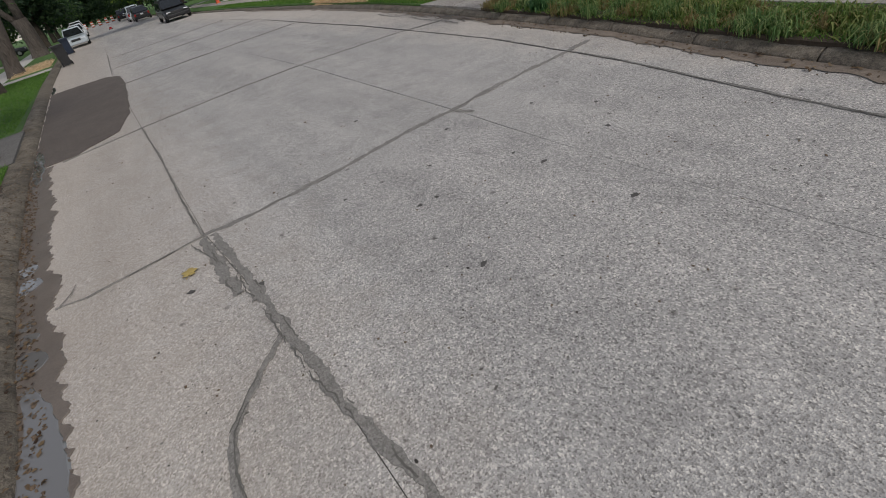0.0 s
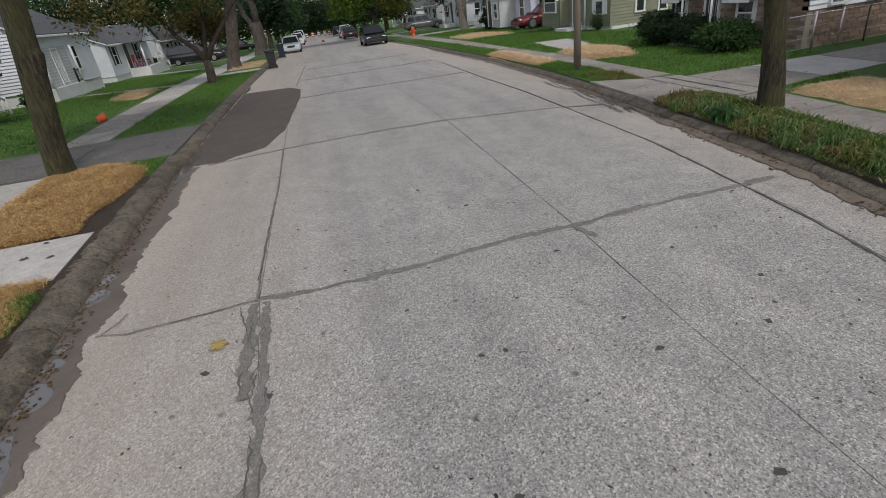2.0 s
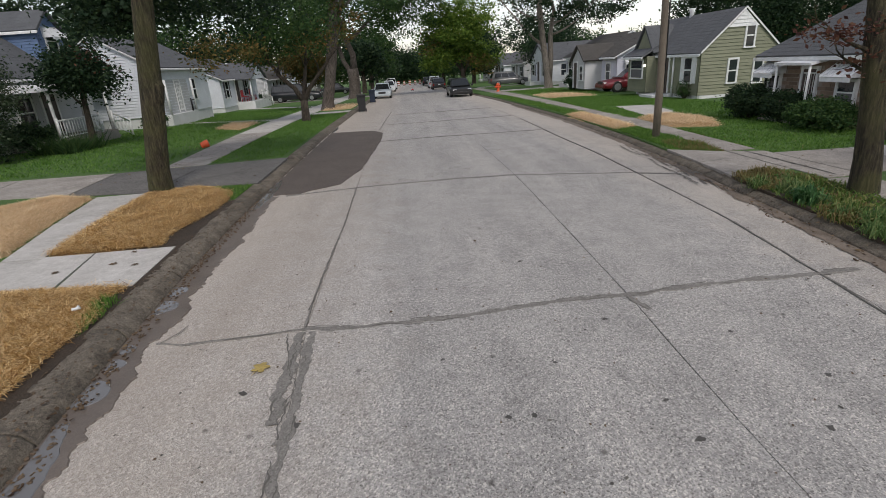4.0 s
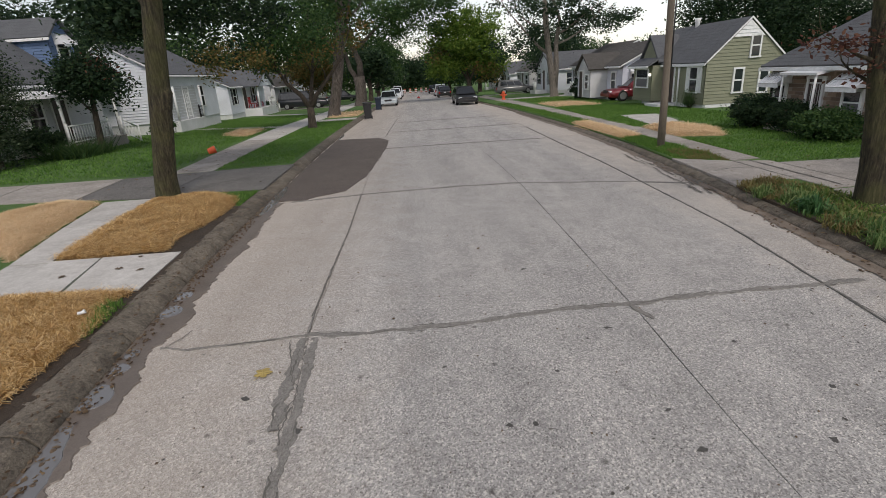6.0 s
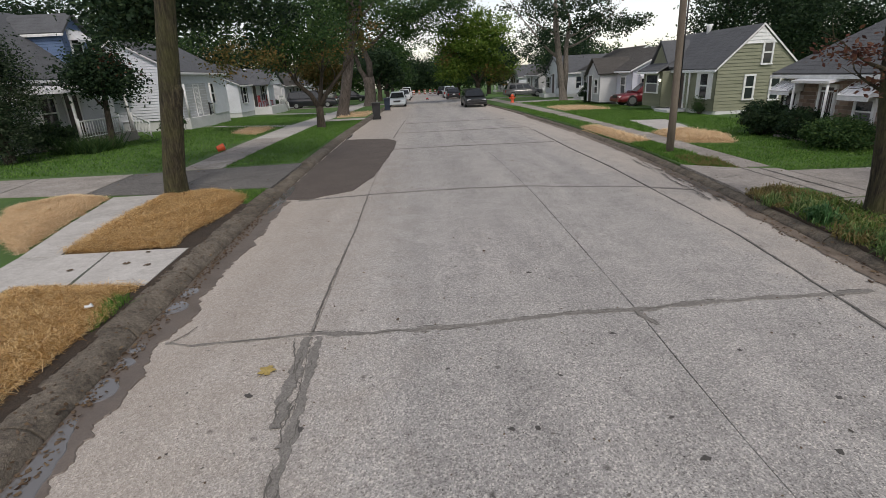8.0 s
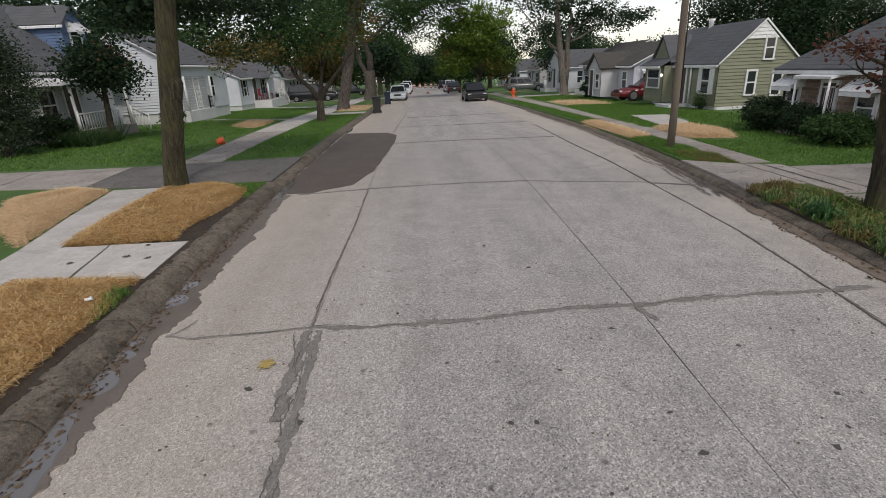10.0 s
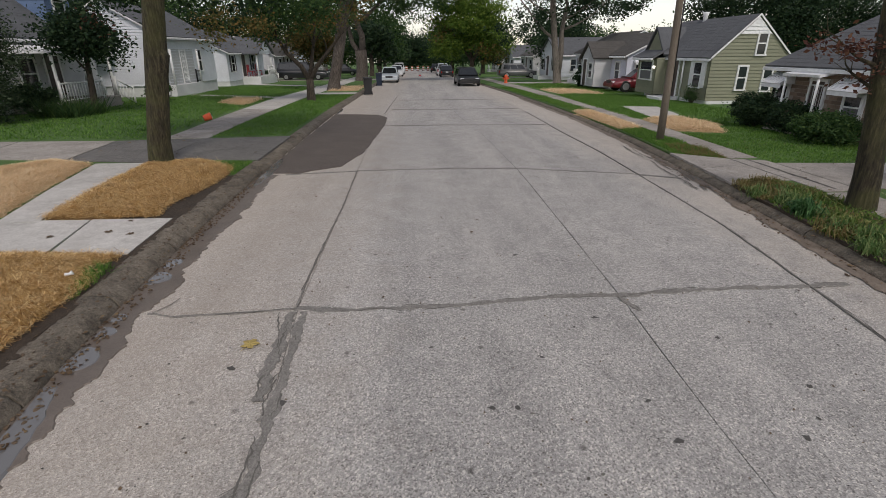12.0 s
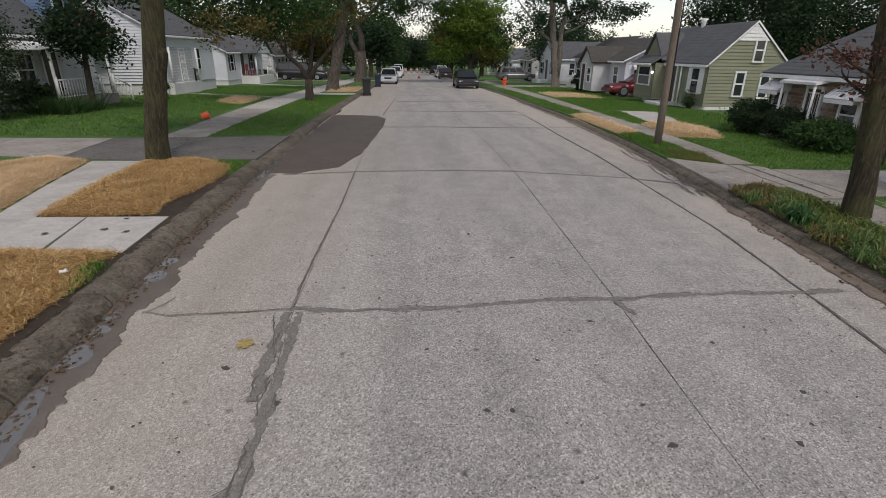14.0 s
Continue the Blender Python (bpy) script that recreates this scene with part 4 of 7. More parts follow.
def window(house, face, u, z, w, h, frame_w=0.07, shutters=None, blind=False, label=""):
    """A two-sash window: casing, meeting rail, panes and sill, with shutters where it has them."""
    bm = bmesh.new()
    for a in ((u - frame_w, u, z - 0.02, z + h + frame_w), (u + w, u + w + frame_w, z - 0.02, z + h + frame_w), (u, u + w, z + h, z + h + frame_w)):
        slab_on(bm, face, *a, -0.02, 0.075)
    fr = part("window_frame", bm, TRIM, house, label)
    bm = bmesh.new()
    slab_on(bm, face, u, u + w, z + h * 0.48, z + h * 0.52 + 0.02, 0.0, 0.066)
    part("meeting_rail", bm, TRIM, fr)
    for k in (0, 1):
        bm = bmesh.new()
        slab_on(bm, face, u + 0.006, u + w - 0.006, z + h * (0.5 * k) + 0.01, z + h * (0.5 + 0.5 * k) - 0.01, 0.004, 0.05 + 0.008 * k)
        part("pane", bm, SCREEN if blind and k == 0 else PANE, fr)
    bm = bmesh.new()
    slab_on(bm, face, u - frame_w - 0.02, u + w + frame_w + 0.02, z - 0.08, z - 0.02, 0.0, 0.11)
    part("sill", bm, TRIM, fr)
    if shutters:
        sw, m = shutters
        for s in (u - frame_w - sw, u + w + frame_w):
            bm = bmesh.new()
            slab_on(bm, face, s, s + sw, z - 0.04, z + h + 0.05, 0.0, 0.06)
            for k in range(6):
                slab_on(bm, face, s + 0.02, s + sw - 0.02, z + 0.02 + k * h / 6, z + 0.02 + (k + 0.7) * h / 6, 0.06, 0.07)
            part("shutter", bm, m, fr)
    return fr


def door(house, face, u, z, w, h, material=DOORDARK, storm=False):
    bm = bmesh.new()
    for a in ((u - 0.08, u, z, z + h + 0.08), (u + w, u + w + 0.08, z, z + h + 0.08), (u, u + w, z + h, z + h + 0.08)):
        slab_on(bm, face, *a, -0.02, 0.07)
    fr = part("door_frame", bm, TRIM, house)
    bm = bmesh.new()
    slab_on(bm, face, u, u + w, z, z + h, 0.0, 0.045)
    d = part("door", bm, material, fr)
    if storm:
        uprights = [(u + w * (k + 0.7) / 5, u + w * (k + 0.8) / 5, z + 0.1, z + h - 0.1) for k in range(4)]
        rails = [(u + 0.03, u + w - 0.03, z + 0.1 + k * h * 0.42, z + 0.14 + k * h * 0.42) for k in range(3)]
        for spot in uprights + rails:
            bm = bmesh.new()
            slab_on(bm, face, *spot, 0.045, 0.06 if spot in uprights else 0.063)
            part("security_bar", bm, TRIM, fr)


def roof_plane(bm, a, b, c, d, t=0.1):
    """A roof slope a-b (eave) c-d (ridge side) with thickness."""
    lo = [bm.verts.new(Vector(p)) for p in (a, b, c, d)]
    n = (Vector(b) - Vector(a)).cross(Vector(d) - Vector(a)).normalized()
    n = n if n.z > 0 else -n
    hi = [bm.verts.new(Vector(p) + n * t) for p in (a, b, c, d)]
    fs = [lo, hi] + [(lo[k], lo[(k + 1) % 4], hi[(k + 1) % 4], hi[k]) for k in range(4)]
    bmesh.ops.recalc_face_normals(bm, faces=[bm.faces.new(f) for f in fs])


def shingle_slope(house, a, b, c, d, material, label="", trim=True):
    bm = bmesh.new()
    roof_plane(bm, a, b, c, d, 0.09)
    r = part("roof", bm, material, house, label)
    A, B, C, D = map(Vector, (a, b, c, d))
    n = (B - A).cross(D - A).normalized()
    n = n if n.z > 0 else -n
    rows = max(3, int((D - A).length / 0.2))
    bm = bmesh.new()
    for k in range(rows):
        u0, u1 = k / rows, (k + 1) / rows
        p = [A.lerp(D, u0), B.lerp(C, u0), B.lerp(C, u1), A.lerp(D, u1)]
        q = [bm.verts.new(p[0] + n * 0.101), bm.verts.new(p[1] + n * 0.101), bm.verts.new(p[2] + n * 0.096), bm.verts.new(p[3] + n * 0.096)]
        e = [bm.verts.new(p[0] + n * 0.092), bm.verts.new(p[1] + n * 0.092)]
        fs = [bm.faces.new(q), bm.faces.new((e[0], e[1], q[1], q[0]))]
        bmesh.ops.recalc_face_normals(bm, faces=fs)
    part("shingle_layer", bm, material, r)
    if trim:
        bm = bmesh.new()
        e = (B - A).normalized()
        out = (A - D).normalized()
        box_pts = [A + out * 0.005, B + out * 0.005]
        v = [bm.verts.new(p + Vector((0, 0, dz)) + out * o) for o in (0.0, 0.1) for p in box_pts for dz in (-0.02, 0.06)]
        for f in ((0, 1, 3, 2), (4, 6, 7, 5), (0, 4, 5, 1), (2, 3, 7, 6), (1, 5, 7, 3), (0, 2, 6, 4)):
            bm.faces.new([v[k] for k in f])
        bmesh.ops.recalc_face_normals(bm, faces=list(bm.faces))
        part("gutter", bm, TRIM, r)
    return r


def bungalow(m, W, D, eave, ridge, siding, roof, label, course=0.12, pieces=False, base=0.3, base_mat=None, gable="side", lap=0.034, clad_front=True, ov=0.22):
    """A one-and-a-half-storey house. Local x runs back from the street, y along it; the gables stand at y = 0 and y = W (side) or face the street (front)."""
    h = thing("house", m, label, "house")
    front, s0, sW = Face((0, 0, 0), (0, 1, 0), (-1, 0, 0)), Face((0, 0, 0), (1, 0, 0), (0, -1, 0)), Face((0, W, 0), (1, 0, 0), (0, 1, 0))
    back = Face((D, 0, 0), (0, 1, 0), (1, 0, 0))
    bm = bmesh.new()
    box(bm, 0.03, D - 0.03, 0.03, W - 0.03, -1.0, base)
    part("foundation", bm, base_mat or BLOCK, h)
    if gable == "side":
        g = [(0, base), (D, base), (D, eave), (D / 2, ridge), (0, eave)]
        if clad_front:
            wall(h, "front_wall", front, [(0.0, base), (W, base), (W, eave), (0.0, eave)], siding, course, "", pieces)
        wall(h, "back_wall", back, [(0.0, base), (W, base), (W, eave), (0.0, eave)], siding, 0.5)
        wall(h, "gable_wall", s0, g, siding, course, "", pieces)
        wall(h, "gable_wall", sW, g, siding, course, "", pieces, lap=lap)
        k = (ridge - eave) / (D / 2)
        shingle_slope(h, (-ov, -ov, eave - ov * k), (-ov, W + ov, eave - ov * k), (D / 2, W + ov, ridge), (D / 2, -ov, ridge), roof)
        shingle_slope(h, (D + ov, -ov, eave - ov * k), (D + ov, W + ov, eave - ov * k), (D / 2, W + ov, ridge), (D / 2, -ov, ridge), roof)
        for yy, s in ((-ov, -1), (W + ov, 1)):
            for x0, x1 in ((-ov, D / 2), (D + ov, D / 2)):
                bm = bmesh.new()
                z0 = eave - ov * k
                v = [bm.verts.new((x, yy + s * o, z + dz)) for o in (0.0, 0.03) for x, z in ((x0, z0), (x1, ridge)) for dz in (0.0, 0.085)]
                for f in ((0, 1, 3, 2), (4, 6, 7, 5), (0, 4, 5, 1), (2, 3, 7, 6), (1, 5, 7, 3), (0, 2, 6, 4)):
                    bm.faces.new([v[j] for j in f])
                bmesh.ops.recalc_face_normals(bm, faces=list(bm.faces))
                part("barge_board", bm, TRIM, h)
    elif gable == "front":
        g = [(0, base), (W, base), (W, eave), (W / 2, ridge), (0, eave)]
        wall(h, "front_wall", front, g, siding, course)
        wall(h, "back_wall", back, g, siding, 0.5)
        for f in (s0, sW):
            wall(h, "side_wall", f, [(0, base), (D, base), (D, eave), (0, eave)], siding, course)
        k = (ridge - eave) / (W / 2)
        for y0 in (-ov, W + ov):
            shingle_slope(h, (-ov, y0, eave - ov * k), (D + ov, y0, eave - ov * k), (D + ov, W / 2, ridge), (-ov, W / 2, ridge), roof)
    else:
        for nm, f, L in (("front_wall", front, W), ("back_wall", back, W), ("side_wall", s0, D), ("side_wall", sW, D)):
            if nm != "front_wall" or clad_front:
                wall(h, nm, f, [(0, base), (L, base), (L, eave), (0, eave)], siding, course)
        q = min(D, W) / 2
        e, lo, hi = eave - 0.02, -ov, ov
        if W >= D:
            r0, r1 = (D / 2, q, ridge), (D / 2, W - q, ridge)
            shingle_slope(h, (lo, lo, e), (lo, W + hi, e), r1, r0, roof)
            shingle_slope(h, (D + hi, lo, e), (D + hi, W + hi, e), r1, r0, roof)
            shingle_slope(h, (lo, lo, e), (D + hi, lo, e), r0, (r0[0] - 0.01, r0[1], ridge), roof)
            shingle_slope(h, (lo, W + hi, e), (D + hi, W + hi, e), r1, (r1[0] - 0.01, r1[1], ridge), roof)
        else:
            r0, r1 = (q, W / 2, ridge), (D - q, W / 2, ridge)
            shingle_slope(h, (lo, lo, e), (D + hi, lo, e), r1, r0, roof)
            shingle_slope(h, (lo, W + hi, e), (D + hi, W + hi, e), r1, r0, roof)
            shingle_slope(h, (lo, lo, e), (lo, W + hi, e), r0, (r0[0], r0[1] - 0.01, ridge), roof)
            shingle_slope(h, (D + hi, lo, e), (D + hi, W + hi, e), r1, (r1[0], r1[1] - 0.01, ridge), roof)
    return h, front, s0, sW


def awning(house, face, u0, u1, z, drop, out, ribs=True):
    """A sloping aluminium awning with ribs and cheeks."""
    bm = bmesh.new()
    a = [face.at(u0, z, 0.02), face.at(u1, z, 0.02), face.at(u1, z - drop, out), face.at(u0, z - drop, out)]
    roof_plane(bm, *a, 0.03)
    for u in (u0, u1):
        t = [bm.verts.new(face.at(u, z, 0.02)), bm.verts.new(face.at(u, z - drop, out)), bm.verts.new(face.at(u, z - drop, 0.02))]
        bm.faces.new(t)
    slab_on(bm, face, u0, u1, z - drop - 0.1, z - drop + 0.03, out - 0.02, out)
    aw = part("awning", bm, AWNING, house, "white ribbed aluminium awning")
    n = max(3, int((u1 - u0) / 0.12))
    bm = bmesh.new()
    for k in range(n + 1):
        u = u0 + (u1 - u0) * k / n
        p = [face.at(u - 0.012, z + 0.05, 0.03), face.at(u + 0.012, z + 0.05, 0.03), face.at(u + 0.012, z - drop + 0.045, out), face.at(u - 0.012, z - drop + 0.045, out)]
        roof_plane(bm, *p, 0.012)
    part("awning_ribbing", bm, AWNING, aw)


def railing(house, p0, p1, h=0.75, n=8, material=None, r=0.02):
    """Hand rail, bottom rail and balusters between two points, with end posts."""
    material = material or TRIM
    p0, p1 = Vector(p0), Vector(p1)
    bm = bmesh.new()
    up = Vector((0, 0, 1))
    tube(bm, [p0 + up * h, p1 + up * h], [0.035, 0.035], 6)
    rail = part("railing", bm, material, house)
    bm = bmesh.new()
    tube(bm, [p0 + up * 0.1, p1 + up * 0.1], [0.025, 0.025], 6)
    part("bottom_rail", bm, material, rail)
    for k in range(n + 1):
        q = p0.lerp(p1, k / n)
        bm = bmesh.new()
        end = k in (0, n)
        tube(bm, [q + up * (0.0 if end else 0.1), q + up * (h + 0.12 if end else h)], [0.05 if end else r] * 2, 6)
        part("rail_post" if end else "baluster", bm, material, rail)


def box_part(name, house, a, material, label="", bevel=0.01):
    return part(name, boxed(*a, bevel=bevel), material, house, label)


# green house across the street
GZ = fall(25.5) + LIFT
h, front, s0, sW = bungalow((13.2, 22.9, GZ), 6.4, 3.6, 2.05, 3.75, SIDING_GREEN, ROOF_GREY, "green clapboard house with grey shingle roof and white trim", 0.145, True, 0.22, ov=0.07)
window(h, s0, 1.32, 0.72, 0.36, 0.95, 0.08)
window(h, s0, 2.5, 0.66, 0.36, 0.95, 0.07)
window(h, s0, 1.95, 2.2, 0.36, 0.85, 0.07)
window(h, front, 0.6, 0.78, 0.62, 1.05, 0.06, (0.3, TRIM))
wall(h, "gable_tip", Face((0, -0.03, 0), (1, 0, 0), (0, -1, 0)), [(1.1, 3.02), (2.5, 3.02), (1.8, 3.7)], TRIM, 0.145, "white gable tip", thick=0.03)
bm = bmesh.new()
slab_on(bm, s0, 0.1, 1.5, -0.1, 0.2, 0.005, 0.03)
part("foundation_panel", bm, BLOCK, h)
# projecting front wing with its own gable
wing = [(0.0, 0.2), (2.2, 0.2), (2.2, 2.0), (0.0, 2.0)]
wf = Face((-0.55, 4.1, 0), (0, 1, 0), (-1, 0, 0))
wall(h, "wing_wall", wf, wing, SIDING_GREEN, 0.145, "", True)
wall(h, "wing_gable", Face((-0.2, 4.1, 0), (0, 1, 0), (-1, 0, 0)), [(0.15, 2.2), (2.05, 2.2), (1.1, 3.35)], SIDING_GREEN, 0.145)
wall(h, "wing_side", Face((-0.55, 4.1, 0), (1, 0, 0), (0, -1, 0)), [(0.0, 0.2), (0.55, 0.2), (0.55, 2.0), (0.0, 2.0)], SIDING_GREEN, 0.145)
shingle_slope(h, (-0.85, 3.95, 1.95), (-0.85, 6.45, 1.95), (0.1, 6.3, 2.45), (0.1, 4.1, 2.45), ROOF_GREY, trim=True)
shingle_slope(h, (-0.3, 4.0, 2.1), (1.2, 4.0, 2.1), (1.2, 5.2, 3.45), (-0.3, 5.2, 3.45), ROOF_GREY, trim=False)
shingle_slope(h, (-0.3, 6.4, 2.1), (1.2, 6.4, 2.1), (1.2, 5.2, 3.45), (-0.3, 5.2, 3.45), ROOF_GREY, trim=False)
window(h, wf, 0.4, 0.95, 1.35, 0.85, 0.09, None, True)
door(h, front, 2.75, 0.2, 0.8, 1.7)
box_part("porch_step", h, (-0.9, -0.02, 2.5, 4.0, -0.3, 0.15), BLOCK)
bm = bmesh.new()
tube(bm, [(-0.06, 2.25, 0.05), (-0.06, 2.25, 2.0)], [0.045, 0.045], 6)
part("downpipe", bm, TRIM, h)
bm = bmesh.new()
tube(bm, [(1.7, 4.2, 3.5), (1.7, 4.2, 4.0), (1.7, 4.2, 4.15)], [0.11, 0.11, 0.17], 8)
part("roof_vent", bm, AWNING, h)
# porch lamp glass
bm = bmesh.new()
bmesh.ops.create_icosphere(bm, subdivisions=2, radius=0.07, matrix=pose(-0.62, 4.2, 1.55))
LAMP, ln, ll, lb = mat("lamp_globe", 0.3)
lb.inputs["Base Color"].default_value = (0.9, 0.9, 0.88, 1)
lb.inputs["Emission Color"].default_value = (1, 0.97, 0.9, 1)
lb.inputs["Emission Strength"].default_value = 2.0
part("porch_lamp", bm, LAMP, h, "lit white globe lamp")

# brick house with awnings
BZ = fall(13) + LIFT
h, front, s0, sW = bungalow((11.2, 10.7, BZ), 5.0, 5.4, 1.72, 3.75, SIDING_WHITE, ROOF_GREY, "brown brick house with white awnings and grey roof", 0.11, False, 0.86, MORTAR, "hip", clad_front=False)
bricks(h, front, 0.0, 5.0, -0.1, 1.7, [(1.5, 2.2, 0.5, 1.15), (2.8, 3.45, -0.1, 1.4), (4.2, 4.8, 0.3, 1.3)])
bricks(h, s0, 0.165, 5.4, -0.1, 0.85)
window(h, front, 1.6, 0.55, 0.5, 0.55, 0.08, None, True)
door(h, front, 2.9, 0.0, 0.48, 1.4, DOORDARK, True)
window(h, front, 4.3, 0.45, 0.4, 0.75, 0.07, None, True)
awning(h, front, 1.35, 2.3, 1.5, 0.28, 0.45)
awning(h, front, 4.1, 4.95, 1.55, 0.28, 0.45)
bm = bmesh.new()
roof_plane(bm, (0.0, 2.6, 1.6), (0.0, 4.0, 1.6), (-0.5, 4.0, 1.52), (-0.5, 2.6, 1.52), 0.07)
pr = part("porch_roof", bm, AWNING, h, "flat white aluminium porch roof")
for y in (2.68, 3.92):
    bm = bmesh.new()
    tube(bm, [(-0.44, y, 0.0), (-0.44, y, 1.53)], [0.035, 0.035], 6)
    part("porch_post", bm, TRIM, h)
box_part("porch_slab", h, (-0.7, -0.02, 2.5, 4.1, -0.4, 0.06), OLDWALK)
for k in range(3):
    window(h, s0, 0.6 + 1.15 * k, 0.98, 0.34, 0.6, 0.06)
bm = bmesh.new()
box(bm, 2.9, 3.2, 3.6, 3.9, 2.6, 3.6)
part("chimney", bm, BRICK, h)

# white house at the start of the walk
h, front, s0, sW = bungalow((9.4, -3.4, fall(2) + LIFT), 10.2, 7.5, 2.6, 4.9, SIDING_WHITE, ROOF_BROWN, "white sided house on a tan block base", 0.1, False, 0.32, TANBASE)
window(h, front, 3.0, 0.9, 0.9, 1.2, 0.09)
window(h, front, 6.6, 0.9, 0.9, 1.2, 0.09)
door(h, front, 5.0, 0.35, 0.9, 2.0)
window(h, sW, 2.2, 1.0, 0.7, 1.1)

# pale lavender house beyond the green one
h, front, s0, sW = bungalow((13.6, 33.2, fall(36) + LIFT), 6.0, 5.5, 2.25, 3.6, SIDING_LAV, ROOF_BROWN, "pale lavender sided house with dark roof", 0.1, False, 0.3)
window(h, s0, 0.6, 0.75, 0.6, 1.0, 0.09)
window(h, front, 1.0, 0.8, 0.7, 1.0, 0.08)
door(h, front, 3.0, 0.3, 0.8, 1.8)
awning(h, s0, 0.45, 1.35, 2.0, 0.2, 0.35)
wf = Face((-1.2, 2.6, 0), (0, 1, 0), (-1, 0, 0))
wall(h, "porch_wall", wf, [(0, 0.2), (2.6, 0.2), (2.6, 2.1), (1.3, 3.0), (0, 2.1)], SIDING_GREY, 0.12)
wall(h, "porch_side", Face((-1.2, 2.6, 0), (1, 0, 0), (0, -1, 0)), [(0, 0.2), (1.2, 0.2), (1.2, 2.1), (0, 2.1)], SIDING_GREY, 0.12)
for y in (2.4, 5.4):
    shingle_slope(h, (-1.4, y, 2.0), (1.2, y, 2.0), (1.2, 3.9, 3.05), (-1.4, 3.9, 3.05), ROOF_BROWN, trim=False)
window(h, wf, 0.3, 0.8, 0.6, 0.9)
door(h, wf, 1.5, 0.2, 0.7, 1.75)

# more houses down the east side
for k, (x, y, W, D, mt, rf, g, lab) in enumerate([
        (15.2, 42.5, 6.5, 6.5, SIDING_WHITE, ROOF_BROWN, "side", "white sided house with dark roof behind a tree"),
        (14.5, 53.0, 7.0, 7.0, SIDING_WHITE, ROOF_GREY, "front", "white house with a gable to the street"),
        (15.0, 66.0, 7.5, 7.0, SIDING_GREY, ROOF_BROWN, "side", "grey sided house with dark roof"),
        (15.0, 79.0, 7.5, 7.0, SIDING_WHITE, ROOF_GREY, "front", "white house far down the street"),
        (15.0, 93.0, 8.0, 7.0, SIDING_GREY, ROOF_GREY, "side", "grey house far down the street")]):
    h, front, s0, sW = bungalow((x, y, fall(y + 3) + LIFT), W, D, 2.5, 4.1, mt, rf, lab, 0.14, False, 0.4, None, g)
    window(h, front, 0.8, 0.95, 0.9, 1.1, 0.09, (0.25, SHUTTER_DARK))
    window(h, front, W - 1.8, 0.95, 0.9, 1.1, 0.09, (0.25, SHUTTER_DARK))
    door(h, front, W / 2 - 0.4, 0.4, 0.85, 1.95)
    window(h, s0, 1.4, 0.95, 0.7, 1.1)
    window(h, s0, 4.2, 0.95, 0.7, 1.1)
    box_part("porch", h, (-1.3, -0.02, W / 2 - 1.2, W / 2 + 1.2, -0.5, 0.38), BLOCK)
    railing(h, (-1.25, W / 2 - 1.15, 0.38), (-1.25, W / 2 - 0.4, 0.38), 0.75, 5)

# ---- west side ----
# blue house with a dormer and a timber porch
h, front, s0, sW = bungalow((-16.0, 27.7, fall(22) + LIFT, 0, 0, 180), 10.5, 7.5, 3.0, 6.0, SIDING_GREY, ROOF_GREY, "grey house with a blue dormer and white porch rails", 0.13, False, 0.45)
window(h, front, 4.4, 0.9, 0.9, 1.2, 0.1)
door(h, front, 2.8, 0.55, 0.9, 2.0)
window(h, front, 7.0, 0.9, 1.3, 1.2, 0.1)
df = Face((0.5, 0.1, 0), (0, 1, 0), (-1, 0, 0))
wall(h, "dormer_wall", df, [(0, 3.6), (1.7, 3.6), (1.7, 5.0), (0.85, 5.75), (0, 5.0)], SIDING_BLUE, 0.13)
for yy, n in ((0.1, -1), (1.8, 1)):
    wall(h, "dormer_cheek", Face((0.5, yy, 0), (1, 0, 0), (0, n, 0)), [(0, 3.6), (2.6, 3.6), (2.6, 5.0), (0, 5.0)], SIDING_BLUE, 0.13)
for yy in (-0.05, 1.95):
    shingle_slope(h, (0.3, yy, 4.9), (3.2, yy, 4.9), (3.2, 0.95, 5.8), (0.3, 0.95, 5.8), ROOF_GREY, trim=True)
window(h, df, 0.5, 4.1, 0.7, 0.8, 0.08)
awning(h, df, 0.35, 1.35, 5.1, 0.45, 0.5)
awning(h, front, 6.7, 8.6, 2.35, 0.45, 0.8)
awning(h, front, 2.0, 6.2, 2.6, 0.3, 1.9)
box_part("porch_deck", h, (-2.0, -0.03, 2.0, 6.2, -0.6, 0.42), TIMBER)
for k in range(3):
    box_part("step", h, (-1.6 + 0.25 * 0, -0.4, 1.7 - 0.28 * k, 2.0 - 0.28 * k, -0.6, 0.3 - 0.12 * k), TIMBER)
railing(h, (-1.95, 3.2, 0.42), (-1.95, 6.1, 0.42), 0.75, 16)
railing(h, (-1.95, 2.1, 0.42), (-1.95, 0.7, -0.1), 0.75, 5)
railing(h, (-0.6, 2.0, 0.42), (-0.6, 0.7, -0.1), 0.75, 5)
for y in (2.1, 4.0, 6.0):
    bm = bmesh.new()
    tube(bm, [(-1.85, y, 0.4), (-1.85, y, 2.35)], [0.06, 0.06], 6)
    part("porch_post", bm, TRIM, h)

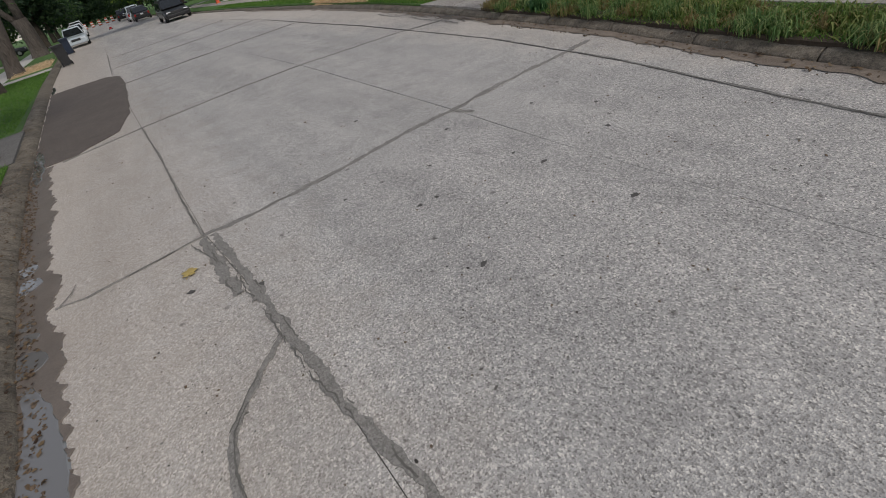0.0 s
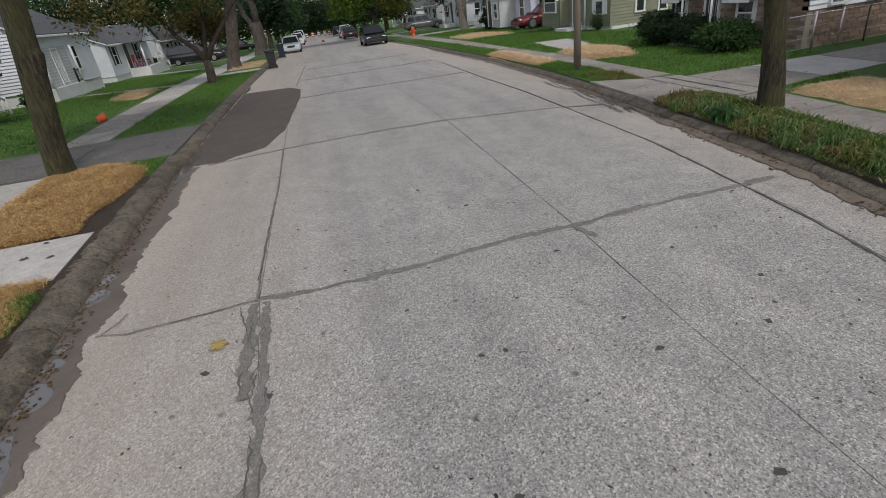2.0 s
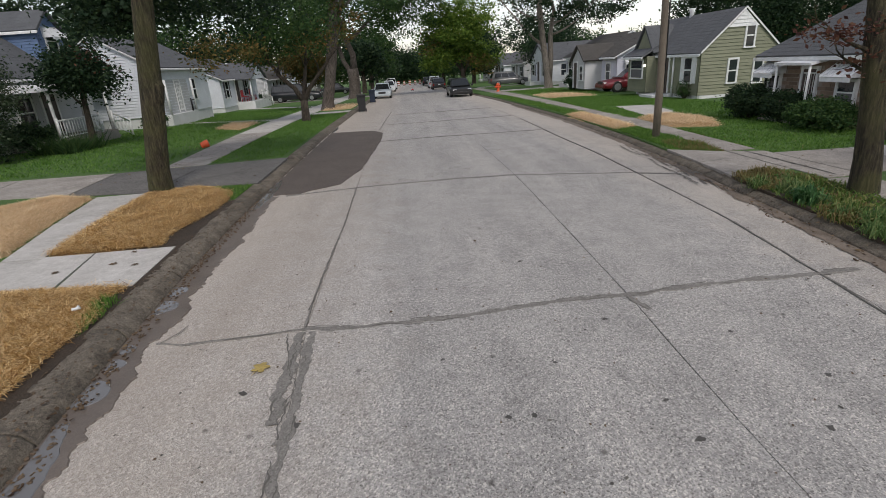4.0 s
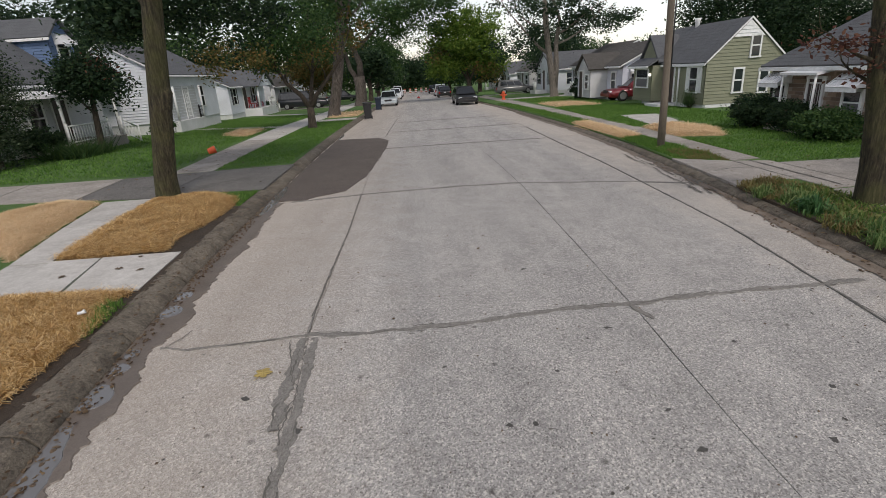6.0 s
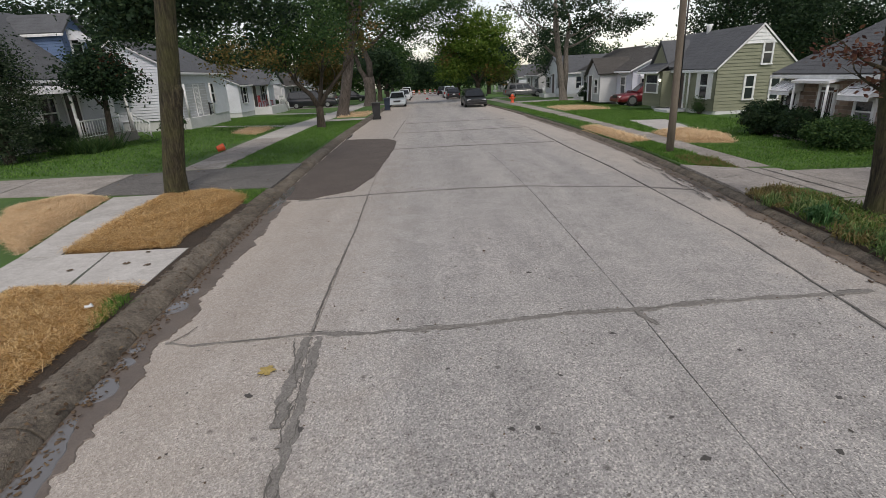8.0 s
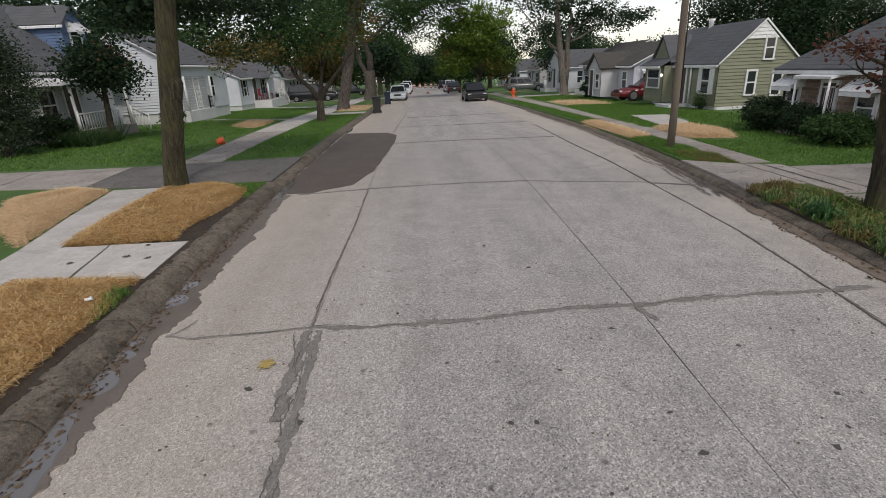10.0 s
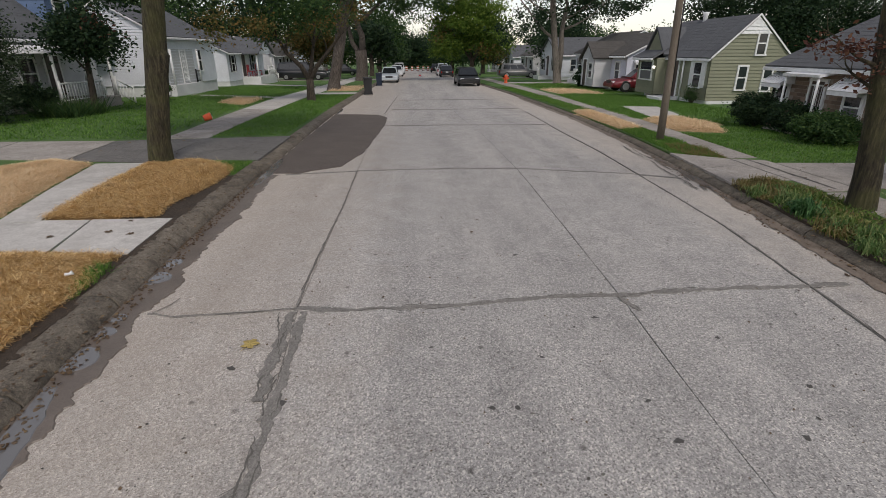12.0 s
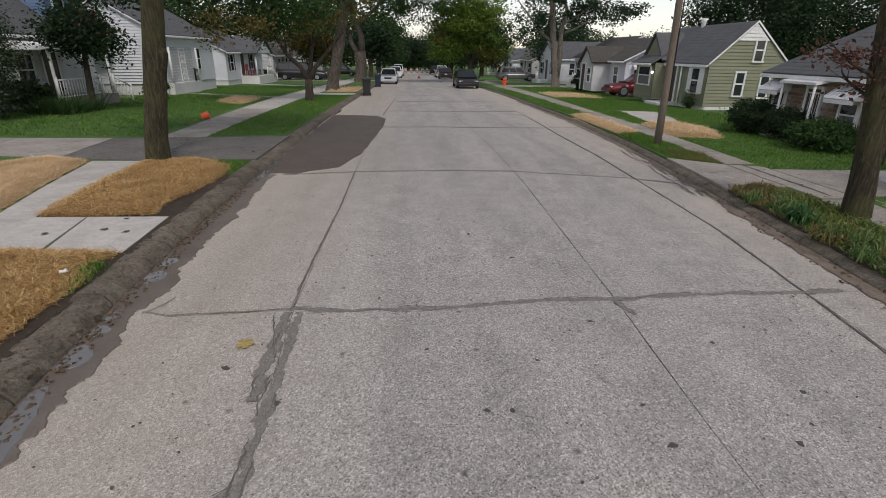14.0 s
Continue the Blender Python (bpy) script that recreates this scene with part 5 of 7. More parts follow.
# white house with a corner porch
h, front, s0, sW = bungalow((-14.2, 39.0, 0.02, 0, 0, 180), 7.7, 6.0, 3.22, 4.95, SIDING_WHITE, ROOF_GREY, "white sided house with grey roof and a corner porch", 0.16, False, 0.5, lap=0.06)
window(h, front, 2.5, 1.2, 0.55, 1.25, 0.09)
box_part("porch_base", h, (-0.35, -0.02, 3.6, 7.6, -0.7, 0.52), BLOCK)
door(h, front, 4.9, 0.55, 0.7, 1.85, SIDING_GREY, True)
# grey panel on the flat front wall; its tone stands for the recess's shade
bm = bmesh.new()
slab_on(bm, front, 3.7, 7.5, 0.5, 2.5, 0.004, 0.03)
part("porch_recess", bm, SIDING_GREY, h)
bm = bmesh.new()
tube(bm, [(-0.3, 7.5, 0.5), (-0.3, 7.5, 2.5)], [0.07, 0.07], 6)
part("porch_post", bm, TRIM, h)
bm = bmesh.new()
tube(bm, [(-0.3, 3.7, 0.5), (-0.3, 3.7, 2.5)], [0.07, 0.07], 6)
part("porch_post", bm, TRIM, h)
railing(h, (-0.3, 3.7, 0.5), (-0.3, 4.3, 0.5), 0.7, 4, IRON, 0.012)
awning(h, sW, 2.6, 4.2, 2.3, 0.15, 0.9)
for u in (2.7, 4.1):
    bm = bmesh.new()
    tube(bm, [sW.at(u, -0.3, 0.85), sW.at(u, 2.15, 0.85)], [0.03, 0.03], 6)
    part("awning_post", bm, IRON, h)
bm = bmesh.new()
box(bm, 1.5, 1.8, 3.1, 3.4, 3.35, 3.5)
part("roof_vent", bm, IRON, h)

# white house with a gabled porch
h, front, s0, sW = bungalow((-15.2, 55.0, fall(49) + LIFT, 0, 0, 180), 10.5, 8.0, 2.75, 4.6, SIDING_WHITE, ROOF_GREY, "white sided house with a gabled porch and dark shutters", 0.12, False, 0.5)
window(h, front, 8.9, 1.25, 0.7, 1.25, 0.09, (0.3, SHUTTER_DARK))
window(h, front, 3.4, 1.25, 0.7, 1.25, 0.09, (0.3, SHUTTER_DARK))
door(h, front, 6.0, 0.75, 0.95, 1.9)
wall(h, "porch_gable", Face((-1.5, 2.2, 0), (0, 1, 0), (-1, 0, 0)), [(0, 2.6), (5.0, 2.6), (2.5, 3.9)], SIDING_WHITE, 0.12)
for y in (2.0, 7.4):
    shingle_slope(h, (-1.7, y, 2.55), (1.5, y, 2.55), (1.5, 4.7, 3.95), (-1.7, 4.7, 3.95), ROOF_GREY, trim=False)
box_part("porch_deck", h, (-1.6, -0.02, 2.2, 7.2, -0.8, 0.72), BLOCK)
railing(h, (-1.5, 2.3, 0.72), (-1.5, 4.0, 0.72), 0.75, 9)
railing(h, (-1.5, 2.2, 0.72), (-1.5, 0.6, -0.1), 0.75, 6)
for k in range(4):
    box_part("step", h, (-1.5, -0.4, 1.9 - 0.3 * k, 2.2 - 0.3 * k, -0.9, 0.58 - 0.17 * k), BLOCK)
for y in (2.4, 7.0):
    bm = bmesh.new()
    tube(bm, [(-1.4, y, 0.72), (-1.4, y, 2.6)], [0.08, 0.08], 6)
    part("porch_post", bm, TRIM, h)

for x, y, W, mt, rf, g, lab in [
        (-15.5, 70.0, 9.5, SIDING_GREY, ROOF_BROWN, "side", "grey sided house with white windows beyond a parked truck"),
        (-15.5, 83.0, 9.0, SIDING_WHITE, ROOF_GREY, "front", "white house with a gable far down the west side"),
        (-15.5, 97.0, 9.0, SIDING_GREY, ROOF_GREY, "side", "grey house at the far end of the west side")]:
    h, front, s0, sW = bungalow((x, y, fall(y - 4) + LIFT, 0, 0, 180), W, 8.0, 2.7, 4.6, mt, rf, lab, 0.14, False, 0.5, None, g)
    for u in (1.2, 3.0, 6.6):
        window(h, front, u, 1.1, 0.9, 1.2, 0.1)
    door(h, front, 4.8, 0.5, 0.9, 2.0)
    window(h, sW, 2.0, 1.1, 0.8, 1.2)
    box_part("porch", h, (-1.3, -0.02, 4.0, 6.4, -0.6, 0.48), BLOCK)

# ---- trees and shrubs ----
def leaves(name, blobs, size, material, parent, seed, clump=0.45):
    """A crown of single leaves gathered in clumps, thinner towards the outline."""
    rng = np.random.default_rng(seed)
    allv = []
    for (c, r, n) in blobs:
        c, r = np.array(c, float), np.array(r, float)
        K = max(6, n // 60)
        d = rng.normal(size=(K, 3))
        d /= np.linalg.norm(d, axis=1, keepdims=True)
        cen = c + d * r * (rng.uniform(0.15, 1.0, (K, 1)) ** 0.45) * rng.uniform(0.75, 1.12, (K, 1))
        who = rng.integers(0, K, n)
        spread = clump * rng.uniform(0.5, 1.3, (K, 1))
        p = cen[who] + rng.normal(size=(n, 3)) * spread[who] * np.array([1, 1, 0.6])
        a = rng.normal(size=(n, 3))
        a[:, 2] *= 0.6
        a /= np.linalg.norm(a, axis=1, keepdims=True)
        b = np.cross(a, rng.normal(size=(n, 3)))
        b /= np.linalg.norm(b, axis=1, keepdims=True)
        s = size * rng.uniform(0.6, 1.35, (n, 1))
        v = np.stack([p - a * s, p + b * s * 0.55, p + a * s, p - b * s * 0.55], 1)
        allv.append(v.reshape(-1, 3))
    v = np.concatenate(allv)
    m = len(v) // 4
    me = bpy.data.meshes.new(name)
    me.from_pydata(v.tolist(), [], np.arange(4 * m).reshape(m, 4).tolist())
    me.materials.append(material)
    ob = new(name, me)
    ob.parent = parent
    return ob


def limb_path(rng, p, d, length, n=5, wander=0.18, lift=0.12):
    pts, p, d = [tuple(p)], Vector(p), Vector(d).normalized()
    for _ in range(n):
        d = (d + Vector((rng.gauss(0, wander), rng.gauss(0, wander), rng.gauss(0, wander) * 0.5 + lift))).normalized()
        p = p + d * length / n
        pts.append(tuple(p))
    return pts


def tree(base, trunk, radii, limbs, blobs, bark, leaf, size, label, seed, clump=0.45, twigs=3, sides=10, second=None):
    """Trunk through given points (relative to the base), main limbs, twigs and a crown of leaves."""
    rng = random.Random(seed)
    t = thing("tree", pose(base[0], base[1], (side(*base) if len(base) == 2 else base[2])), label, "tree")
    bm = bmesh.new()
    flare = [(trunk[0][0], trunk[0][1], trunk[0][2] - 0.15)] + list(trunk)
    tube(bm, flare, [radii[0] * 1.45] + list(radii), sides + 4)
    for v in bm.verts:
        k = noise.noise((v.co.x * 3, v.co.y * 3, v.co.z * 1.3 + seed))
        v.co += Vector((v.co.x - trunk[0][0], v.co.y - trunk[0][1], 0)).normalized() * k * radii[0] * 0.16
    tr = part("trunk", bm, bark, t)
    for (p, d, L, r) in limbs:
        pts = limb_path(rng, p, d, L)
        bm = bmesh.new()
        tube(bm, pts, [r * (1 - 0.8 * k / (len(pts) - 1)) for k in range(len(pts))], 8)
        for q in range(twigs if L < 8 else 0):
            k = rng.randint(2, len(pts) - 1)
            dd = Vector(d) + Vector((rng.gauss(0, 0.7), rng.gauss(0, 0.7), rng.gauss(0.1, 0.4)))
            tw = limb_path(rng, pts[k], dd, L * 0.45, 4, 0.25)
            tube(bm, tw, [r * 0.28, r * 0.22, r * 0.15, r * 0.1, r * 0.05], 5)
        part("limb", bm, bark, tr)
    if blobs:
        leaves("crown", blobs, size, leaf, t, seed, clump)
    if second:
        leaves("crown", second[0], size, second[1], t, seed + 50, clump)
    return t


PALEBARK = bark("pale_bark", (0.06, 0.05, 0.042), (0.15, 0.13, 0.11), (0.24, 0.215, 0.185))
# street trees, west side
tree((-5.38, 10.8), [(0, 0, 0), (0.05, 0, 0.5), (0.17, 0, 1.2), (0.33, 0, 2.1), (0.46, 0, 3.0), (0.6, 0.1, 4.2), (0.8, 0.2, 5.6)], [0.255, 0.225, 0.21, 0.22, 0.195, 0.18, 0.14],
     [((0.5, 0, 3.7), (-0.8, 0.6, 0.8), 3.0, 0.07), ((0.55, 0, 3.8), (1, 0.4, 0.7), 3.0, 0.09), ((0.6, 0.1, 4.2), (0.1, 1, 0.6), 3.0, 0.09), ((0.6, 0, 4.4), (-0.4, -1, 0.8), 2.5, 0.08)],
     [((1.9, 1.4, 6.2), (2.6, 3.6, 2.0), 12000), ((-1.0, 1.5, 3.8), (0.6, 0.9, 0.45), 2200), ((0.6, 3.6, 4.2), (1.8, 1.8, 0.8), 4200), ((-1.5, 2.6, 4.6), (0.8, 1.2, 0.7), 2200), ((-0.8, 2.3, 4.1), (0.9, 1.0, 0.5), 3200)], MOSSBARK, DARKLEAF, 0.062, "street tree with a mossy brown trunk in straw mulch", 3, 0.4)
bm = bmesh.new()
tree((-5.45, 27.9), [(0, 0, 0), (0.02, 0, 0.5), (0.03, 0, 1.1)], [0.24, 0.2, 0.19],
     [((0.03, 0, 0.95), (-0.55, 0.1, 1.6), 4.2, 0.15), ((0.03, 0, 0.95), (0.5, 0, 1.6), 4.2, 0.14), ((0.0, 0, 1.0), (-0.05, 0.2, 1.8), 4.5, 0.12)],
     [((-0.2, 0, 4.9), (2.4, 2.4, 1.6), 8000), ((-1.6, -0.3, 3.4), (1.0, 1.2, 0.8), 1500), ((-3.2, -2.0, 5.3), (2.8, 2.2, 1.7), 6000)], BARK, GREENLEAF, 0.075, "small forked street tree on the grass verge", 5, 0.4, 4, second=([((-2.6, -3.0, 3.4), (2.0, 1.6, 0.8), 1500), ((0.9, -0.5, 3.7), (0.9, 1.2, 0.6), 300)], AUTUMNLEAF))
tree((-5.75, 38.0), [(0, 0, 0), (0.1, 0, 0.6), (0.4, 0, 1.8), (0.7, 0, 3.2), (0.95, 0, 4.6), (1.2, 0.2, 6.5), (1.3, 0.4, 8.5)], [0.52, 0.42, 0.39, 0.38, 0.36, 0.28, 0.18],
     [((0.9, 0, 4.4), (-1, 0.2, 0.9), 4.5, 0.18), ((1.0, 0, 5.0), (1, 0.2, 0.8), 4.5, 0.18), ((1.2, 0.1, 6.2), (0, 1, 0.8), 4, 0.14)],
     [((0.8, 0, 8.4), (4.6, 4.2, 2.6), 4200), ((-1.8, -0.5, 5.4), (1.8, 1.6, 1.1), 700)], GREYBARK, GREENLEAF, 0.16, "large street tree with a grey trunk", 7, 0.55, second=([((1.2, -0.5, 5.6), (1.8, 1.5, 1.2), 500)], AUTUMNLEAF))
tree((-5.6, 57.0), [(0, 0, 0), (0.1, 0, 0.8), (0.15, 0, 2.2), (0.1, 0, 3.0)], [0.75, 0.62, 0.58, 0.6],
     [((0.1, 0, 2.4), (-0.75, 0.1, 1.3), 8.0, 0.3), ((0.25, 0, 2.6), (0.25, 0, 1.6), 9.0, 0.4), ((0.5, 0, 6.0), (1.0, -0.2, 0.7), 7.0, 0.2)],
     [((0.5, 0, 9.2), (6.5, 5.0, 3.0), 13000), ((5.6, 0, 8.2), (3.6, 2.6, 2.2), 6500), ((8.4, 0, 9.9), (3.0, 2.5, 1.0), 4200), ((-3.5, 0, 6.6), (2.5, 2.5, 1.8), 4200)], GREYBARK, GREENLEAF, 0.12, "large forked street tree with a thick grey trunk", 9, 0.7)
tree((-5.8, 74.0), [(0, 0, 0), (0.1, 0, 1.5), (0.0, 0, 3.0)], [0.35, 0.3, 0.25], [((0, 0, 2.5), (-0.6, 0, 1.2), 4, 0.15), ((0, 0, 2.5), (0.6, 0, 1.2), 4, 0.15)],
     [((0.2, 0, 4.6), (3.6, 3.0, 2.8), 3600)], BARK, DARKLEAF, 0.24, "dense dark street tree far along the verge", 11, 0.6)
# street trees, east side
tree((6.7, 60.0), [(0, 0, 0), (0.0, 0, 1.2), (-0.1, 0, 2.2)], [0.3, 0.25, 0.22],
     [((0, 0, 1.7), (-0.7, 0, 1.1), 5, 0.14), ((0, 0, 1.7), (0.7, 0, 1.1), 5, 0.14), ((0, 0, 2.0), (0, 0.3, 1.5), 5, 0.14)],
     [((-0.3, 0, 6.3), (4.4, 3.6, 3.4), 16000), ((-2.8, 0, 3.6), (2.4, 2.2, 1.5), 3000), ((2.6, 0, 3.6), (2.2, 2.2, 1.5), 3000)], BARK, BRIGHTLEAF, 0.14, "dense round street tree with bright green leaves", 13, 0.5,
     second=([((-3.6, -0.6, 4.6), (1.4, 1.6, 1.8), 450), ((1.5, -1.5, 2.6), (2.4, 1.0, 1.0), 450)], AUTUMNLEAF))
tree((12.7, 46.0), [(0, 0, 0), (-0.15, 0, 1.2), (-0.45, 0, 3.4), (-0.8, 0, 5.8), (-0.9, 0.2, 9.0)], [0.4, 0.31, 0.26, 0.22, 0.12],
     [((0.0, 0, 0.6), (0.1, 0, 1.6), 9.5, 0.28), ((-0.5, 0, 3.6), (-1.0, 0.2, 0.7), 5.5, 0.14), ((0.3, 0, 4.4), (1.2, 0.1, 0.5), 4.0, 0.1), ((0.3, 0, 5.2), (1.3, -0.2, 0.4), 4.0, 0.09), ((-0.7, 0, 5.4), (-1, 0, 0.5), 3.5, 0.09)],
     [((-2.6, 0, 5.2), (2.4, 2.2, 1.2), 1100), ((3.2, 0, 5.9), (3.2, 2.2, 1.0), 2600), ((6.0, 0.4, 6.4), (1.9, 1.6, 0.5), 900), ((-0.5, 0, 7.8), (5.0, 4.0, 1.7), 5600), ((-4.4, 0.5, 4.0), (1.4, 1.4, 0.9), 500)],
     PALEBARK, DARKLEAF, 0.11, "tall airy tree with a twin pale trunk", 15, 0.42)
tree((6.62, 6.78), [(0, 0, 0), (-0.03, 0, 0.5), (-0.12, 0.02, 1.2), (-0.27, 0.02, 2.1), (-0.42, 0.03, 3.0), (-0.5, 0.05, 4.4)], [0.2, 0.165, 0.155, 0.14, 0.12, 0.08],
     [((-0.25, 0, 1.95), (-1.0, 0.2, 0.35), 0.9, 0.035), ((-0.22, 0, 1.7), (-1, 0.5, 0.3), 0.75, 0.03), ((-0.35, 0, 2.3), (0.6, 0.6, 0.9), 2.0, 0.06), ((-0.4, 0, 2.6), (0.8, -0.7, 1.0), 2.0, 0.06)],
     [((-0.75, 0.15, 2.25), (0.4, 0.5, 0.28), 240), ((-0.28, 0.05, 2.1), (0.22, 0.3, 0.5), 260), ((0.2, 0, 4.6), (1.6, 1.6, 0.8), 900)], MOSSBARK, REDLEAF, 0.04, "street tree with reddish leaves among weeds", 17, 0.16, 4)
# yard trees and far woods
tree((-12.9, 21.6), [(0, 0, 0), (0.1, 0, 1.2), (0.2, 0, 2.8)], [0.14, 0.11, 0.07], [((0.1, 0, 1.4), (0.6, 0, 0.9), 1.8, 0.05), ((0.1, 0, 1.6), (-0.6, -0.2, 0.9), 1.8, 0.05)],
     [((0.1, 0, 3.1), (1.0, 1.0, 0.7), 6500), ((0.7, 0, 2.6), (0.7, 0.8, 0.55), 2600), ((-0.6, 0.2, 2.7), (0.7, 0.7, 0.4), 1500), ((1.5, 0, 4.6), (1.0, 1.0, 0.7), 1500)], BARK, DARKLEAF, 0.07, "small dark yard tree before a blue house", 19, 0.4, second=([((0.9, -0.4, 3.3), (0.8, 0.8, 0.5), 130)], REDLEAF))
tree((-14.2, 17.8), [(0, 0, 0), (0, 0, 2.5)], [0.2, 0.12], [((0, 0, 1.0), (0.5, 0, 1), 2, 0.06)], [((0.0, 0.0, 2.3), (1.1, 1.3, 2.4), 14000)], BARK, DARKLEAF, 0.045, "dense dark evergreen beside a porch", 21, 0.3, second=([((0.1, -0.1, 2.2), (1.2, 1.4, 2.4), 12000)], leaf_material("leaf_grey_green", (0.03, 0.048, 0.027), (0.06, 0.085, 0.047), (0.105, 0.135, 0.08))))
FAR = [
    # x, y, height of crown centre, radius, count, leaf
    (29.5, 46, 6.0, 6.0, 4200, DARKLEAF), (38, 48, 5.5, 6.5, 3600, DARKLEAF), (24, 66, 3.0, 2.7, 1800, GREENLEAF), (21, 78, 3.4, 3.0, 1800, GREENLEAF), (33, 70, 3.2, 3.0, 1800, GREENLEAF),
    (11, 84, 4.6, 3.4, 2000, DARKLEAF), (17, 60, 3.4, 3.0, 2000, DARKLEAF), (7.0, 96, 5.5, 4.6, 2200, GREENLEAF), (6.8, 116, 5.0, 4.5, 1700, DARKLEAF),
    (-5.8, 92, 6.5, 4.6, 2200, GREENLEAF), (-6, 112, 6.0, 5.0, 1800, DARKLEAF), (-1.5, 160, 5.0, 6.5, 1800, DARKLEAF), (5.5, 165, 5.0, 6.0, 1500, GREENLEAF), (-10, 150, 6, 7, 1700, DARKLEAF), (14, 150, 6, 7, 1700, DARKLEAF),
    (-27, 40, 5.8, 4.6, 2600, DARKLEAF), (-26, 29, 6.2, 4.4, 2600, DARKLEAF), (-27, 52, 6.0, 5.0, 2600, GREENLEAF), (-27, 66, 5.5, 5.0, 2300, DARKLEAF), (-24, 82, 5.5, 6.0, 2300, DARKLEAF), (-14, 96, 5.5, 5.0, 2000, GREENLEAF),
    (-12.5, 66, 4.6, 2.6, 1500, AUTUMNLEAF), (-30, 20, 7, 5, 2200, DARKLEAF), (24, 22, 4.2, 2.5, 900, DARKLEAF), (26, 96, 6, 7, 2200, DARKLEAF)]
for k, (x, y, z, r, n, lf) in enumerate(FAR):
    s = 0.052 + 0.0015 * y
    tree((x, y), [(0, 0, 0), (0.1, 0, z * 0.5), (0.2, 0.1, z)], [0.35, 0.28, 0.12], [((0.1, 0, z * 0.45), (-0.8, 0, 1), r, 0.12), ((0.1, 0, z * 0.5), (0.8, 0, 1), r, 0.12)],
         [((0, 0, z), (r, r * 0.9, r * 0.8), int(n * (8.0 if 0 < y < 60 and x > 28 else 6.0 if x < -10 and y < 90 else 4.5))), ((r * 0.4, 0, z * 0.6), (r * 0.6, r * 0.6, r * 0.4), n)], BARK, lf, s,
         {DARKLEAF: "dark green tree behind the houses", GREENLEAF: "green leafy tree down the street", AUTUMNLEAF: "tree with turning yellow-brown leaves"}[lf], 100 + k, 0.5 + 0.004 * y)


def shrub(x, y, r, n, leaf, label, seed, size=0.06):
    s = thing("shrub", pose(x, y, side(x, y)), label, "shrub")
    bm = bmesh.new()
    rng = random.Random(seed)
    for k in range(6):
        a = rng.uniform(0, 6.28)
        tube(bm, limb_path(rng, (0, 0, -0.05), (math.cos(a), math.sin(a), 1.4), r[2] * 0.9, 4), [0.03, 0.025, 0.02, 0.014, 0.008], 5)
    part("stem", bm, BARK, s)
    leaves("foliage", [((0, 0, r[2] * 0.52), (r[0] * 0.85, r[1] * 0.85, r[2] * 0.45), int(n * 2.4))], size * 0.58, leaf, s, seed, 0.11)


shrub(10.5, 15.3, (0.75, 0.75, 1.05), 5200, DARKLEAF, "dark rounded evergreen shrub by a brick house", 1)
shrub(10.6, 13.9, (0.6, 0.6, 0.9), 4200, DARKLEAF, "dark rounded evergreen shrub beside the path", 2)
shrub(10.3, 12.2, (0.8, 1.1, 0.75), 5200, GREENLEAF, "spreading green juniper before a brick house", 3)
shrub(13.0, 39.8, (0.9, 0.9, 1.4), 1800, DARKLEAF, "dark shrub by a porch", 4, 0.1)
shrub(12.95, 23.6, (0.3, 0.3, 0.8), 500, GREENLEAF, "small green shrub against a green house", 5)
shrub(-13.4, 28.2, (0.8, 0.8, 0.9), 1600, GREENLEAF, "leafy plant beside porch steps", 6, 0.1)
shrub(-15.2, 21.8, (1.1, 1.2, 1.2), 3600, DARKLEAF, "dark bush against a porch", 7, 0.09)
shrub(-15.6, 58.0, (1.0, 1.0, 1.3), 1200, DARKLEAF, "dark bush by a porch", 8, 0.12)
blades("ornamental_grass", [(-14.2, 19.8), (-12.6, 19.8), (-12.6, 21.8), (-14.2, 21.8)], 1500, 0.75, 0.022, GREENLEAF, "tall arching ornamental grass clump", 31, 0.7)
# burl on the first street tree
burl_host = [o for o in scene.objects if o.name == "trunk"][0]
bm = bmesh.new()
tube(bm, [(0.2, 0, 1.55), (0.33, -0.02, 1.9), (0.44, -0.03, 2.2), (0.47, -0.03, 2.36)], [0.1, 0.19, 0.165, 0.06], 10)
part("burl", bm, MOSSBARK, burl_host)

# ---- vehicles ----
PAINT = {k: plain("paint_" + k, c, 0.3, 0.0, 0.35) for k, c in dict(black=(0.008, 0.008, 0.009), grey=(0.12, 0.125, 0.13), silver=(0.45, 0.5, 0.53), white=(0.72, 0.74, 0.76), red=(0.16, 0.012, 0.02), dark=(0.014, 0.016, 0.019)).items()}
TYRE = plain("tyre_rubber", (0.02, 0.02, 0.02), 0.9)
RIM = plain("alloy", (0.5, 0.5, 0.52), 0.3, 0.8)
AUTOGLASS = glass_material("car_glass", (0.015, 0.018, 0.02), 0.04)
REDLAMP = plain("tail_lamp", (0.35, 0.02, 0.015), 0.25)
CLEARLAMP = plain("head_lamp", (0.75, 0.76, 0.78), 0.15)
PLATE = plain("number_plate", (0.6, 0.62, 0.64), 0.4)


def loft(bm, rings):
    """Skin over closed rings of equal length, capped at both ends."""
    vs = [[bm.verts.new(p) for p in r] for r in rings]
    n = len(vs[0])
    for a, b in zip(vs, vs[1:]):
        for k in range(n):
            bm.faces.new((a[k], a[(k + 1) % n], b[(k + 1) % n], b[k])).smooth = True
    bm.faces.new(vs[0])
    bm.faces.new(vs[-1][::-1])
    bmesh.ops.recalc_face_normals(bm, faces=list(bm.faces))


